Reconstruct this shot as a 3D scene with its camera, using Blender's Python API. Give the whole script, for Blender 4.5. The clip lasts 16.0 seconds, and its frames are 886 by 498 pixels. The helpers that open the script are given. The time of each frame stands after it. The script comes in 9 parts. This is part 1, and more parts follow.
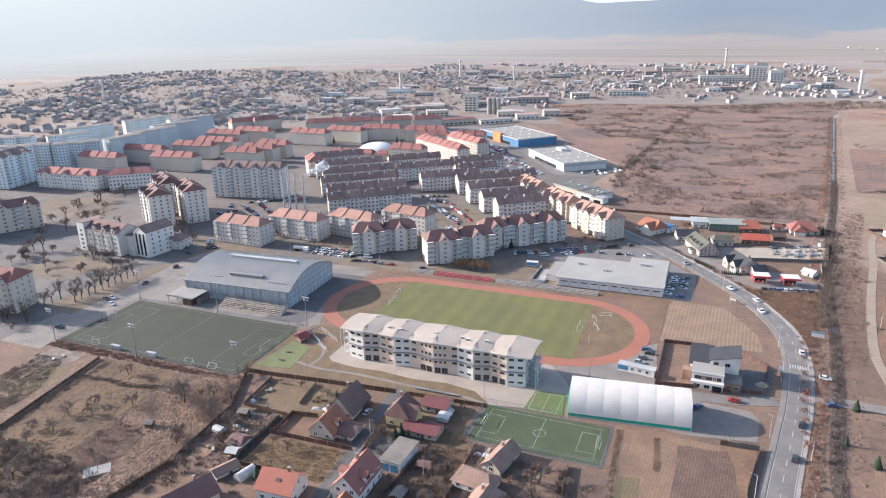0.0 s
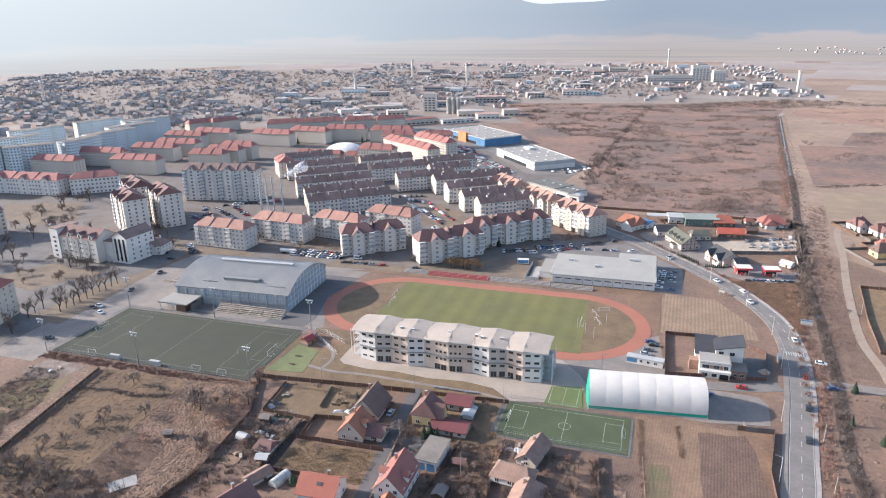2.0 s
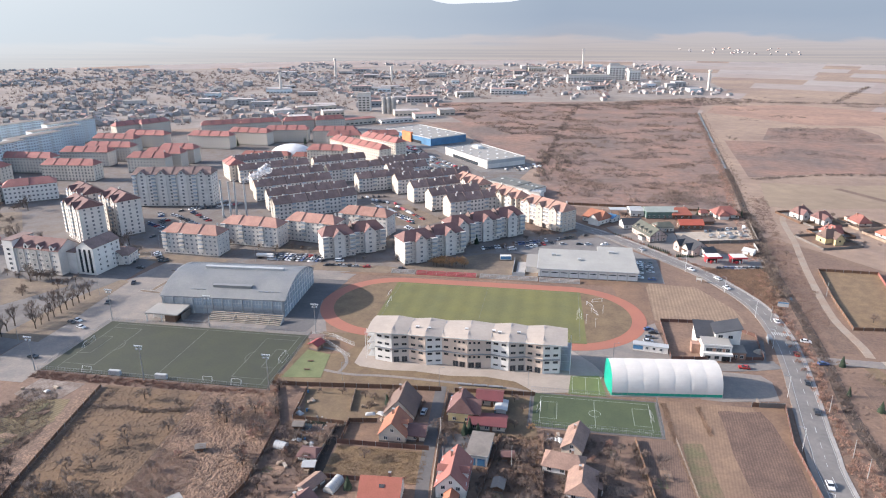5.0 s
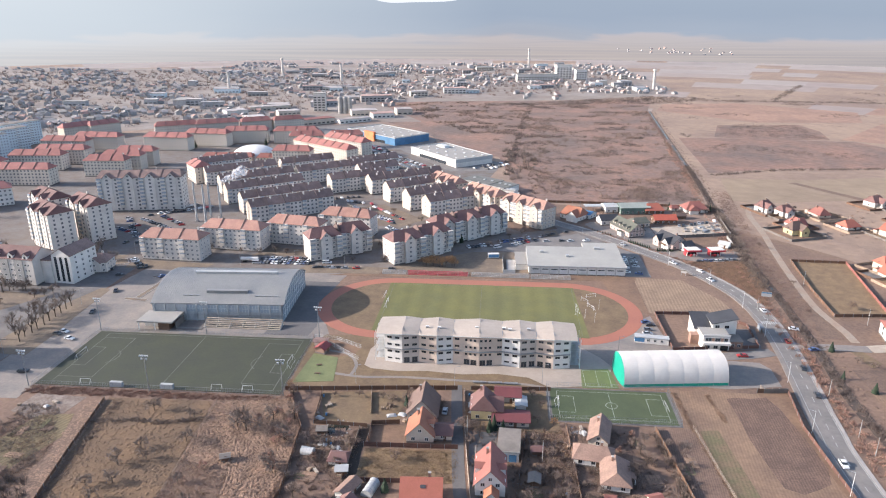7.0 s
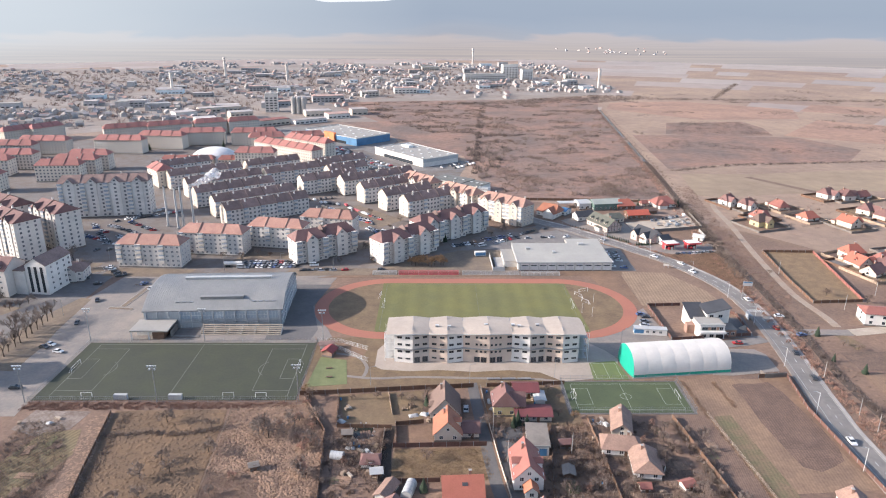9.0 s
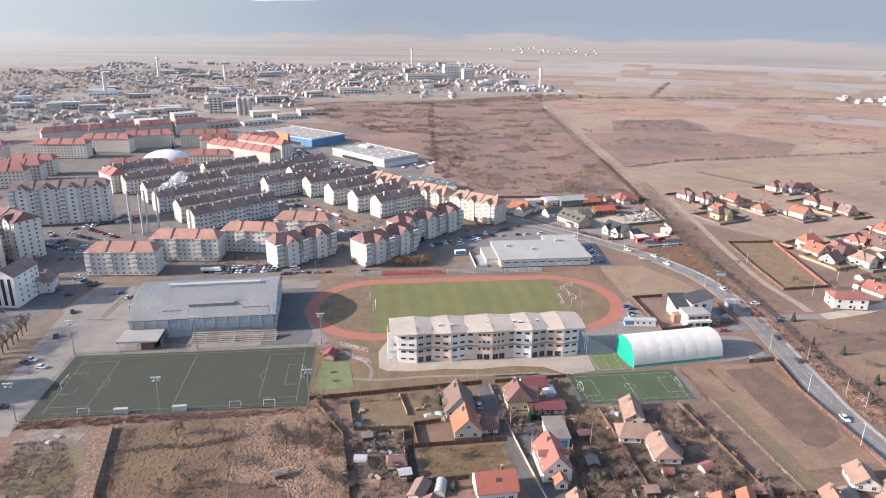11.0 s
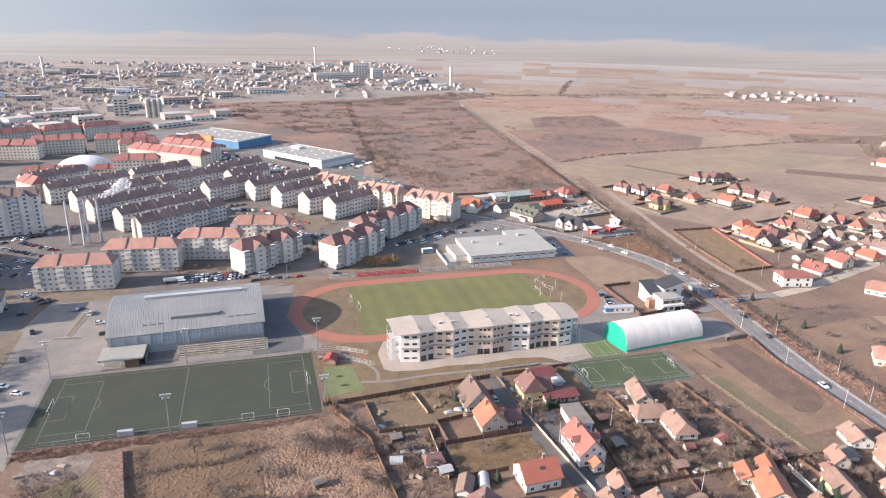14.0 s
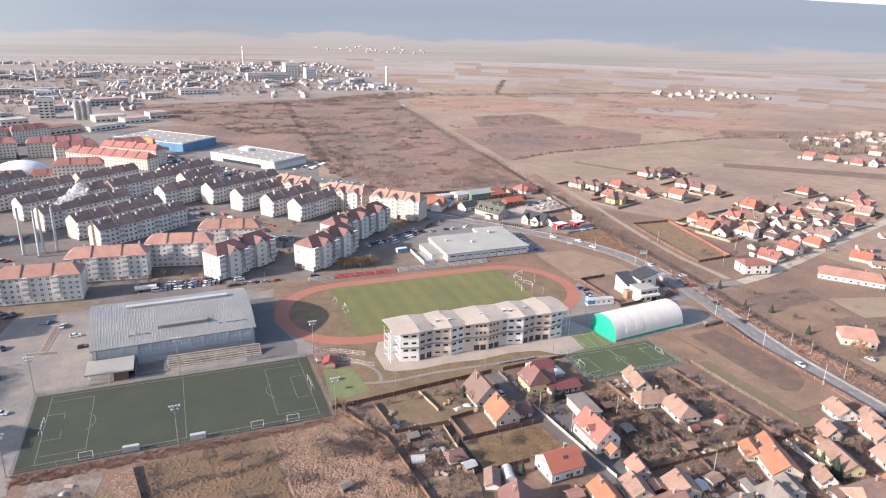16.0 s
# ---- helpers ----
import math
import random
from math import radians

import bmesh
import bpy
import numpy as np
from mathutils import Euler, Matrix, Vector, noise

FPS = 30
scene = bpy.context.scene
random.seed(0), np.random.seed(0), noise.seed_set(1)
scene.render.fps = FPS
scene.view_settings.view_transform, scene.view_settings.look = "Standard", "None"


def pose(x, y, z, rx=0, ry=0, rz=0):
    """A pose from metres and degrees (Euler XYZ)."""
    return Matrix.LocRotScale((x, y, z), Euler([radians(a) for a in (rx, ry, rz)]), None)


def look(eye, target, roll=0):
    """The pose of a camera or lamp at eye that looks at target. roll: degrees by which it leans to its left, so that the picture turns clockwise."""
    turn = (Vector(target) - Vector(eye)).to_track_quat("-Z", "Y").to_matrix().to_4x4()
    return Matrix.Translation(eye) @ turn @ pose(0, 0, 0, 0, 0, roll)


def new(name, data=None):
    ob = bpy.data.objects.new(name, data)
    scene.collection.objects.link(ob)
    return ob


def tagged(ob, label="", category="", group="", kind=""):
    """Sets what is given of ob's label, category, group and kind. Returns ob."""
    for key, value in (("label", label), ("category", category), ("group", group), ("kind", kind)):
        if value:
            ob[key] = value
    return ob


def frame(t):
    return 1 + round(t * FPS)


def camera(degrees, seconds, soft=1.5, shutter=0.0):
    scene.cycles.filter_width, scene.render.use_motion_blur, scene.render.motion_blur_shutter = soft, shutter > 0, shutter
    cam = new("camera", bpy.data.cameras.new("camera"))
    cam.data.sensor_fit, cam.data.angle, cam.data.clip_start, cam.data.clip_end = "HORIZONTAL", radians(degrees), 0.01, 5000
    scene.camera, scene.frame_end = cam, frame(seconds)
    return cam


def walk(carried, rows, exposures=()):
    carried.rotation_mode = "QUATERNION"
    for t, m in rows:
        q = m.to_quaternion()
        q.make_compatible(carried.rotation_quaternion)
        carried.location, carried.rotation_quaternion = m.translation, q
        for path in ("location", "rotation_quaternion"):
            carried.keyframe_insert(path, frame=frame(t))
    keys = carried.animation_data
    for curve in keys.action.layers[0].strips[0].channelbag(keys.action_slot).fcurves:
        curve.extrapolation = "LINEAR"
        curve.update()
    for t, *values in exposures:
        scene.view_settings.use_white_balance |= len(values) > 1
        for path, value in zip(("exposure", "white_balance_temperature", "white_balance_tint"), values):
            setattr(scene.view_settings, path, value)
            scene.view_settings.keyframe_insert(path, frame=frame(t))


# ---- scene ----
cam = camera(66.0, 16.0, 1.1)
PATH = [
    (0, (134.527, -219.357, 131.331), (61.317, -44.416, 67.631), -1.4),
    (0.5, (128.65, -222.226, 131.831), (59.347, -45.745, 68.031), -1.3),
    (1, (122.423, -225.2, 131.94), (56.971, -47.31, 68.14), -1.2),
    (1.5, (116.704, -227.607, 132.13), (54.862, -48.511, 68.13), -1.1),
    (2, (110.132, -230.392, 132.534), (52.307, -50.035, 68.434), -1.0),
    (2.5, (104.263, -232.496, 132.542), (50.14, -50.896, 68.442), -1.0),
    (3, (97.581, -234.923, 132.866), (47.829, -52.139, 68.666), -0.9),
    (3.5, (91.445, -237.1, 133.138), (45.597, -53.315, 68.738), -0.8),
    (4, (84.602, -239.211, 133.305), (43.198, -54.428, 68.805), -0.6),
    (6.5, (51.234, -246.284, 134.236), (30.998, -58.214, 69.436), -0.2),
    (7, (44.357, -246.998, 134.252), (28.562, -58.468, 69.352), -0.0),
    (7.5, (37.425, -247.548, 134.39), (26.014, -58.689, 69.39), 0.1),
    (8, (30.551, -248.062, 134.162), (23.467, -59.003, 69.162), 0.2),
    (8.5, (23.878, -248.521, 134.099), (21.159, -59.355, 69.199), 0.2),
    (9, (16.6, -248.791, 134.06), (18.599, -59.594, 69.16), 0.3),
    (11.5, (-16.983, -247.745, 133.913), (9.276, -60.384, 69.113), 0.7),
    (12, (-23.851, -247.048, 133.904), (7.677, -60.513, 69.104), 0.8),
    (12.5, (-30.391, -245.996, 133.743), (5.962, -60.248, 68.943), 0.9),
    (13, (-37.234, -244.953, 133.5), (3.44, -60.082, 68.8), 0.9),
    (13.5, (-43.717, -243.621, 133.301), (1.483, -59.869, 68.601), 1.0),
    (14, (-50.437, -242.161, 133.176), (-0.007, -59.681, 68.576), 1.1),
    (14.5, (-56.775, -240.76, 133.033), (-1.617, -59.642, 68.533), 1.1),
    (15, (-63.945, -238.967, 132.693), (-3.41, -59.492, 68.393), 1.3),
    (15.5, (-70.35, -236.987, 132.423), (-4.941, -59.246, 68.223), 1.4),
    (16, (-77.36, -235.053, 132.576), (-6.743, -59.346, 68.376), 1.5),
]
walk(cam, [(t, look(eye, target, roll)) for t, eye, target, roll in PATH],
     exposures=[(0, 1.17, 6380, 14), (8, 1.16, 6500, 15), (16, 1.22, 6680, 16)])

# ---- light ----
SUN_EL, SUN_AZ = 22.2, 183.0          # the sun stands low over the town's side of the pitch
sun_from = Vector((math.cos(radians(SUN_AZ)) * math.cos(radians(SUN_EL)), math.sin(radians(SUN_AZ)) * math.cos(radians(SUN_EL)), math.sin(radians(SUN_EL))))
world = bpy.data.worlds.new("hazy_winter_sky")
scene.world = world
world.use_nodes = True
sky = world.node_tree.nodes.new("ShaderNodeTexSky")
sky.sky_type = "NISHITA"
sky.sun_disc = False
sky.sun_elevation = radians(SUN_EL)
sky.sun_rotation = radians(90 - SUN_AZ)
sky.air_density, sky.dust_density, sky.ozone_density = 1.0, 1.2, 1.0
background = world.node_tree.nodes["Background"]
background.inputs["Strength"].default_value = 0.14
world.node_tree.links.new(sky.outputs[0], background.inputs["Color"])
sun = new("sun", bpy.data.lights.new("sun", "SUN"))
sun.data.energy, sun.data.angle, sun.data.color = 3.95, radians(0.6), (1.0, 0.93, 0.84)
sun.matrix_world = look(sun_from * 500, (0, 0, 0))


# ---- materials ----
def material(name, colour, rough=0.8, vary=0.12, grain=0.6, patch=9.0, second=None, bump=0.0, metal=0.0, spread=0.0, flat_space=False):
    """A surface with grain and larger stains in metres; second: the colour of the stains; spread: how far single pieces differ."""
    m = bpy.data.materials.new(name)
    m.use_nodes = True
    nt = m.node_tree
    n, l = nt.nodes, nt.links
    shader = n["Principled BSDF"]
    shader.inputs["Roughness"].default_value = rough
    shader.inputs["Metallic"].default_value = metal
    place = n.new("ShaderNodeNewGeometry")
    fine, broad = n.new("ShaderNodeTexNoise"), n.new("ShaderNodeTexNoise")
    for tex, size, detail in ((fine, grain, 6.0), (broad, patch, 5.0)):
        tex.inputs["Scale"].default_value = 1.0 / size
        tex.inputs["Detail"].default_value, tex.inputs["Roughness"].default_value = detail, 0.62
        l.new(place.outputs["Position"], tex.inputs["Vector"])
    if second is None:
        second = tuple(c * 0.72 for c in colour)
    ramp = n.new("ShaderNodeValToRGB")
    ramp.color_ramp.elements[0].position, ramp.color_ramp.elements[1].position = 0.36, 0.64
    ramp.color_ramp.elements[0].color, ramp.color_ramp.elements[1].color = (*second, 1), (*colour, 1)
    l.new(broad.outputs["Fac"], ramp.inputs["Fac"])
    hsv = n.new("ShaderNodeHueSaturation")
    l.new(ramp.outputs["Color"], hsv.inputs["Color"])
    value = n.new("ShaderNodeMapRange")
    value.inputs["From Min"].default_value, value.inputs["From Max"].default_value = 0.25, 0.75
    value.inputs["To Min"].default_value, value.inputs["To Max"].default_value = 1 - vary, 1 + vary
    l.new(fine.outputs["Fac"], value.inputs["Value"])
    last = value.outputs["Result"]
    if spread:
        info = n.new("ShaderNodeObjectInfo")
        each = n.new("ShaderNodeMapRange")
        each.inputs["To Min"].default_value, each.inputs["To Max"].default_value = 1 - spread, 1 + spread
        l.new(info.outputs["Random"], each.inputs["Value"])
        times = n.new("ShaderNodeMath")
        times.operation = "MULTIPLY"
        l.new(last, times.inputs[0]), l.new(each.outputs["Result"], times.inputs[1])
        last = times.outputs[0]
    l.new(last, hsv.inputs["Value"])
    l.new(hsv.outputs["Color"], shader.inputs["Base Color"])
    if bump:
        relief = n.new("ShaderNodeBump")
        relief.inputs["Strength"].default_value, relief.inputs["Distance"].default_value = bump, grain * 0.5
        l.new(fine.outputs["Fac"], relief.inputs["Height"])
        l.new(relief.outputs["Normal"], shader.inputs["Normal"])
    return m


def striped(m, angle, width, dark=0.7):
    """Adds furrows or seams of that width, running along the angle."""
    n, l = m.node_tree.nodes, m.node_tree.links
    place = n.new("ShaderNodeNewGeometry")
    turn = n.new("ShaderNodeVectorRotate")
    turn.rotation_type = "Z_AXIS"
    turn.inputs["Angle"].default_value = -radians(angle)
    l.new(place.outputs["Position"], turn.inputs["Vector"])
    wave = n.new("ShaderNodeTexWave")
    wave.bands_direction = "Y"
    wave.inputs["Scale"].default_value = 0.314 / width
    wave.inputs["Distortion"].default_value = 1.2
    wave.inputs["Detail"].default_value = 2.0
    wave.inputs["Detail Scale"].default_value = 0.6
    l.new(turn.outputs["Vector"], wave.inputs["Vector"])
    shade = n.new("ShaderNodeMapRange")
    shade.inputs["To Min"].default_value, shade.inputs["To Max"].default_value = dark, 1.1
    l.new(wave.outputs["Fac"], shade.inputs["Value"])
    mix = n.new("ShaderNodeMix")
    mix.data_type, mix.blend_type = "RGBA", "MULTIPLY"
    mix.inputs["Factor"].default_value = 1.0
    shader = n["Principled BSDF"]
    old = shader.inputs["Base Color"].links[0].from_socket
    l.new(old, mix.inputs["A"]), l.new(shade.outputs["Result"], mix.inputs["B"])
    l.new(mix.outputs["Result"], shader.inputs["Base Color"])
    return m


def palette(name, colours, rough=0.35, metal=0.0):
    """One of the colours for each object."""
    m = material(name, (0.5, 0.5, 0.5), rough, 0.04, 0.8, 5, metal=metal)
    n, l = m.node_tree.nodes, m.node_tree.links
    info, ramp = n.new("ShaderNodeObjectInfo"), n.new("ShaderNodeValToRGB")
    ramp.color_ramp.interpolation = "CONSTANT"
    while len(ramp.color_ramp.elements) < len(colours):
        ramp.color_ramp.elements.new(0.5)
    for i, c in enumerate(colours):
        ramp.color_ramp.elements[i].position = i / len(colours)
        ramp.color_ramp.elements[i].color = (*c, 1)
    l.new(info.outputs["Random"], ramp.inputs["Fac"])
    l.new(ramp.outputs["Color"], n["Principled BSDF"].inputs["Base Color"])
    return m


MAT = {}
def mat(name, *a, **k):
    MAT[name] = material(name, *a, **k)
    return MAT[name]


mat("dry_ground", (0.215, 0.136, 0.095), 0.95, 0.28, 1.6, 30, (0.15, 0.097, 0.072), 0.4)
mat("scrub_ground", (0.255, 0.148, 0.108), 0.95, 0.3, 6.0, 70, (0.145, 0.105, 0.088), 0.4)
mat("steppe", (0.315, 0.222, 0.158), 0.95, 0.18, 9.0, 140, (0.21, 0.145, 0.112), 0.3)
# the next two far fields are paled and greyed to carry haze
mat("far_field_hazed", (0.335, 0.285, 0.25), 0.95, 0.12, 40.0, 380, (0.26, 0.22, 0.2))
mat("far_fallow_hazed", (0.305, 0.25, 0.215), 0.95, 0.14, 30.0, 220, (0.27, 0.215, 0.19))
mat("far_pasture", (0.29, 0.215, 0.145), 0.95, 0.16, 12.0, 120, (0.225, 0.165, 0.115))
mat("red_steppe", (0.33, 0.2, 0.14), 0.95, 0.22, 7.0, 60, (0.235, 0.145, 0.108), 0.2)
mat("meadow", (0.215, 0.132, 0.084), 0.95, 0.2, 1.4, 14, (0.145, 0.092, 0.064), 0.3)
mat("orchard_grass", (0.17, 0.105, 0.06), 0.95, 0.26, 0.9, 14, (0.118, 0.076, 0.048), 0.2)
# distant town ground, kept lighter to make up for absent haze
mat("town_ground", (0.26, 0.225, 0.2), 0.95, 0.2, 12, 90, (0.21, 0.165, 0.135))
mat("lawn_winter", (0.19, 0.132, 0.075), 0.95, 0.2, 1.2, 8, (0.138, 0.094, 0.058), 0.3)
mat("town_lawn", (0.20, 0.15, 0.105), 0.95, 0.2, 1.6, 9, (0.145, 0.112, 0.085), 0.3)
mat("green_meadow", (0.13, 0.14, 0.055), 0.95, 0.18, 1.3, 12, (0.16, 0.13, 0.06), 0.3)
mat("tuft_ground", (0.185, 0.12, 0.086), 0.95, 0.34, 0.9, 7, (0.13, 0.086, 0.064), 0.35)
mat("garden_soil", (0.165, 0.107, 0.078), 0.95, 0.34, 0.8, 6, (0.112, 0.075, 0.058), 0.5)
striped(mat("ploughed", (0.178, 0.114, 0.084), 0.95, 0.3, 0.9, 9, (0.145, 0.094, 0.07), 0.6), 84, 0.7, 0.85)
striped(mat("stubble", (0.235, 0.152, 0.1), 0.95, 0.22, 1.2, 11, (0.175, 0.113, 0.078), 0.3), 84, 1.0, 0.92)
striped(mat("ploughed_dark", (0.165, 0.104, 0.076), 0.95, 0.35, 0.7, 6, (0.115, 0.074, 0.057), 0.6), 86, 0.9, 0.84)
striped(mat("stubble_pale", (0.275, 0.192, 0.128), 0.95, 0.2, 1.2, 9, (0.215, 0.146, 0.1), 0.3), 88, 1.6, 0.85)
striped(mat("vegetable_rows", (0.17, 0.14, 0.08), 0.95, 0.2, 1.0, 9, (0.19, 0.14, 0.075), 0.3), 62, 1.4, 0.72)
striped(mat("green_strip", (0.13, 0.112, 0.06), 0.95, 0.25, 0.8, 6, (0.175, 0.118, 0.075), 0.3), 86, 1.2, 0.93)
mat("asphalt", (0.205, 0.186, 0.17), 0.85, 0.14, 1.5, 8, (0.155, 0.143, 0.135), 0.1)
mat("town_street", (0.165, 0.148, 0.138), 0.9, 0.16, 2.0, 11, (0.14, 0.11, 0.09), 0.1)
# asphalt darkened to put shade into the colour
mat("shaded_asphalt", (0.13, 0.122, 0.118), 0.9, 0.12, 1.5, 9, (0.10, 0.095, 0.095), 0.1)
mat("old_asphalt", (0.165, 0.15, 0.14), 0.9, 0.16, 2.0, 14, (0.115, 0.106, 0.102), 0.1)
mat("concrete_paving", (0.25, 0.213, 0.182), 0.85, 0.14, 1.1, 10, (0.18, 0.162, 0.15), 0.1)
mat("gravel", (0.42, 0.355, 0.285), 0.95, 0.14, 1.4, 12, (0.34, 0.28, 0.22), 0.3)
mat("dirt_road", (0.3, 0.25, 0.2), 0.95, 0.16, 1.2, 8, (0.29, 0.21, 0.155), 0.2)
mat("line_soft", (0.46, 0.49, 0.44), 0.8, 0.1, 0.4)
mat("apron", (0.37, 0.312, 0.265), 0.85, 0.08, 1.1, 10, (0.31, 0.262, 0.222), 0.1)
mat("dusty_yard", (0.25, 0.205, 0.175), 0.95, 0.2, 1.0, 4, (0.15, 0.108, 0.085), 0.2)
mat("tile_crimson", (0.29, 0.062, 0.055), 0.7, 0.1, 0.5, 4, (0.23, 0.05, 0.046))
mat("tile_maroon", (0.165, 0.046, 0.048), 0.7, 0.12, 0.5, 5, (0.13, 0.04, 0.042))
mat("tile_faded", (0.335, 0.14, 0.118), 0.85, 0.14, 0.6, 6, (0.27, 0.115, 0.1), spread=0.12)
mat("kerb", (0.36, 0.335, 0.31), 0.8)
mat("road_paint", (0.5, 0.5, 0.48), 0.7, 0.15, 0.5)
mat("turf_dark", (0.047, 0.053, 0.03), 0.85, 0.16, 0.9, 16, (0.037, 0.041, 0.028), 0.15)
mat("turf_bright", (0.068, 0.088, 0.042), 0.85, 0.12, 0.7, 9, (0.056, 0.074, 0.037), 0.15)
mat("court_green", (0.135, 0.16, 0.06), 0.85, 0.08, 0.7, 6, (0.11, 0.135, 0.055), 0.1)
striped(mat("field_grass", (0.145, 0.138, 0.046), 0.9, 0.10, 1.1, 18, (0.115, 0.115, 0.045), 0.2), 90, 9.0, 0.98)
mat("track_red", (0.35, 0.135, 0.088), 0.85, 0.08, 0.8, 15, (0.31, 0.122, 0.085), 0.05)
mat("play_green", (0.165, 0.18, 0.08), 0.85, 0.1, 0.7, 5, (0.13, 0.15, 0.065))
mat("membrane_cream", (0.62, 0.58, 0.53), 0.6, 0.03, 0.8, 6, (0.565, 0.53, 0.485))
mat("water", (0.10, 0.12, 0.13), 0.15, 0.05, 2.0)
mat("bank_soil", (0.1, 0.072, 0.055), 0.95, 0.3, 1.0, 8, (0.06, 0.045, 0.038))
mat("ditch_soil", (0.06, 0.045, 0.035), 0.95, 0.3, 1.0, 8)
mat("line_white", (0.72, 0.74, 0.70), 0.8, 0.06, 0.4)
mat("line_faint", (0.165, 0.175, 0.145), 0.8, 0.2, 0.6)
mat("plaster_white", (0.6, 0.555, 0.505), 0.85, 0.07, 0.8, 7, (0.51, 0.47, 0.43), 0.03, spread=0.06)
mat("plaster_cream", (0.56, 0.485, 0.405), 0.85, 0.07, 0.8, 7, (0.48, 0.412, 0.345), 0.03, spread=0.08)
mat("plaster_grey", (0.64, 0.6, 0.555), 0.85, 0.06, 0.8, 7, (0.54, 0.505, 0.465), 0.03, spread=0.08)
mat("plaster_blue", (0.62, 0.68, 0.70), 0.85, 0.05, 0.8, 9, (0.56, 0.62, 0.65), spread=0.08)
mat("plaster_yellow", (0.60, 0.48, 0.26), 0.85, 0.05, 0.8, 6)
mat("clean_white", (0.66, 0.63, 0.59), 0.8, 0.05, 0.6, 6, (0.58, 0.555, 0.52))
mat("beige", (0.6, 0.475, 0.385), 0.8, 0.04, 0.7, 8, (0.5, 0.4, 0.33))
mat("grey_beige", (0.5, 0.43, 0.375), 0.8, 0.04, 0.7, 8, (0.41, 0.36, 0.32))
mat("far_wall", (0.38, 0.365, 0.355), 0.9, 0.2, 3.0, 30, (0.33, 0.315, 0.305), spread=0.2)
# the two distant roof tones are lifted and greyed in place of haze
mat("far_roof_hazed", (0.42, 0.38, 0.36), 0.9, 0.15, 3.0, 25, (0.3, 0.265, 0.25), spread=0.2)
mat("far_red_hazed", (0.43, 0.28, 0.235), 0.9, 0.12, 3.0, 25, (0.36, 0.24, 0.205), spread=0.2)
mat("straw", (0.3, 0.2, 0.135), 0.95, 0.2, 0.7, 5, (0.23, 0.15, 0.105), 0.3)
mat("straw_plot", (0.225, 0.15, 0.082), 0.95, 0.3, 0.7, 5, (0.16, 0.105, 0.062), 0.5)
mat("pond_water", (0.03, 0.035, 0.03), 0.12, 0.1, 1.0)
mat("green_bed", (0.13, 0.125, 0.06), 0.95, 0.2, 0.6, 4, (0.18, 0.14, 0.08), 0.3)
mat("timber", (0.36, 0.27, 0.20), 0.9, 0.2, 0.3, 2, (0.24, 0.18, 0.13), spread=0.25)
mat("tile_orange", (0.355, 0.195, 0.148), 0.8, 0.12, 0.5, 5, (0.285, 0.15, 0.118), 0.2, spread=0.14)
mat("tile_bright", (0.36, 0.145, 0.082), 0.75, 0.10, 0.5, 5, (0.3, 0.115, 0.07), 0.2, spread=0.10)
mat("tile_fresh", (0.355, 0.112, 0.076), 0.75, 0.1, 0.5, 5, (0.31, 0.10, 0.065), 0.2)
mat("tile_vivid", (0.43, 0.1, 0.06), 0.7, 0.1, 0.5, 5, (0.36, 0.085, 0.055), 0.15)
mat("tile_red", (0.265, 0.105, 0.082), 0.75, 0.10, 0.5, 5, (0.22, 0.082, 0.068), 0.2, spread=0.14)
mat("tile_darkred", (0.17, 0.092, 0.082), 0.8, 0.12, 0.5, 5, (0.135, 0.068, 0.062), 0.2, spread=0.14)
mat("tile_brown", (0.155, 0.10, 0.08), 0.8, 0.12, 0.5, 5, (0.12, 0.082, 0.07), 0.2, spread=0.14)
mat("tile_pale", (0.28, 0.18, 0.138), 0.85, 0.16, 0.5, 4, (0.205, 0.132, 0.105), 0.25, spread=0.12)
mat("roof_dark", (0.25, 0.165, 0.14), 0.8, 0.18, 0.7, 5, (0.175, 0.115, 0.1), 0.2, spread=0.12)
mat("roof_black", (0.055, 0.055, 0.06), 0.6, 0.1, 0.5, 5)
mat("roof_moss", (0.078, 0.086, 0.068), 0.8, 0.12, 0.8, 4, (0.11, 0.108, 0.088), 0.04)
mat("tile_salmon", (0.37, 0.225, 0.172), 0.85, 0.14, 0.5, 4, (0.29, 0.168, 0.132), 0.25, spread=0.12)
mat("roof_sheet_green", (0.31, 0.335, 0.295), 0.6, 0.08, 0.6, 6, (0.26, 0.285, 0.25), 0.02)
mat("hall_green", (0.12, 0.2, 0.165), 0.65, 0.08, 0.6, 6)
mat("store_roof_dark", (0.12, 0.125, 0.112), 0.85, 0.12, 0.8, 8, (0.17, 0.165, 0.15), 0.03)
mat("pink_plaster", (0.52, 0.405, 0.36), 0.85, 0.07, 0.8, 7, (0.45, 0.345, 0.305), 0.03, spread=0.06)
mat("string_course", (0.36, 0.29, 0.265), 0.85, 0.08, 0.8, 6)
mat("roof_green", (0.17, 0.18, 0.15), 0.7, 0.1, 0.6, 5)
mat("fire_wall", (0.17, 0.115, 0.10), 0.8, 0.1, 0.6, 4, (0.13, 0.09, 0.08), spread=0.5)
mat("flat_roof", (0.31, 0.292, 0.265), 0.85, 0.06, 1.5, 14, (0.285, 0.27, 0.245))
mat("grey_felt", (0.225, 0.195, 0.17), 0.9, 0.1, 0.9, 6)
mat("school_roof", (0.42, 0.355, 0.298), 0.85, 0.06, 1.2, 9, (0.36, 0.305, 0.258))
mat("sheet_metal", (0.262, 0.256, 0.243), 0.55, 0.08, 1.0, 12, (0.21, 0.21, 0.208), metal=0.0)
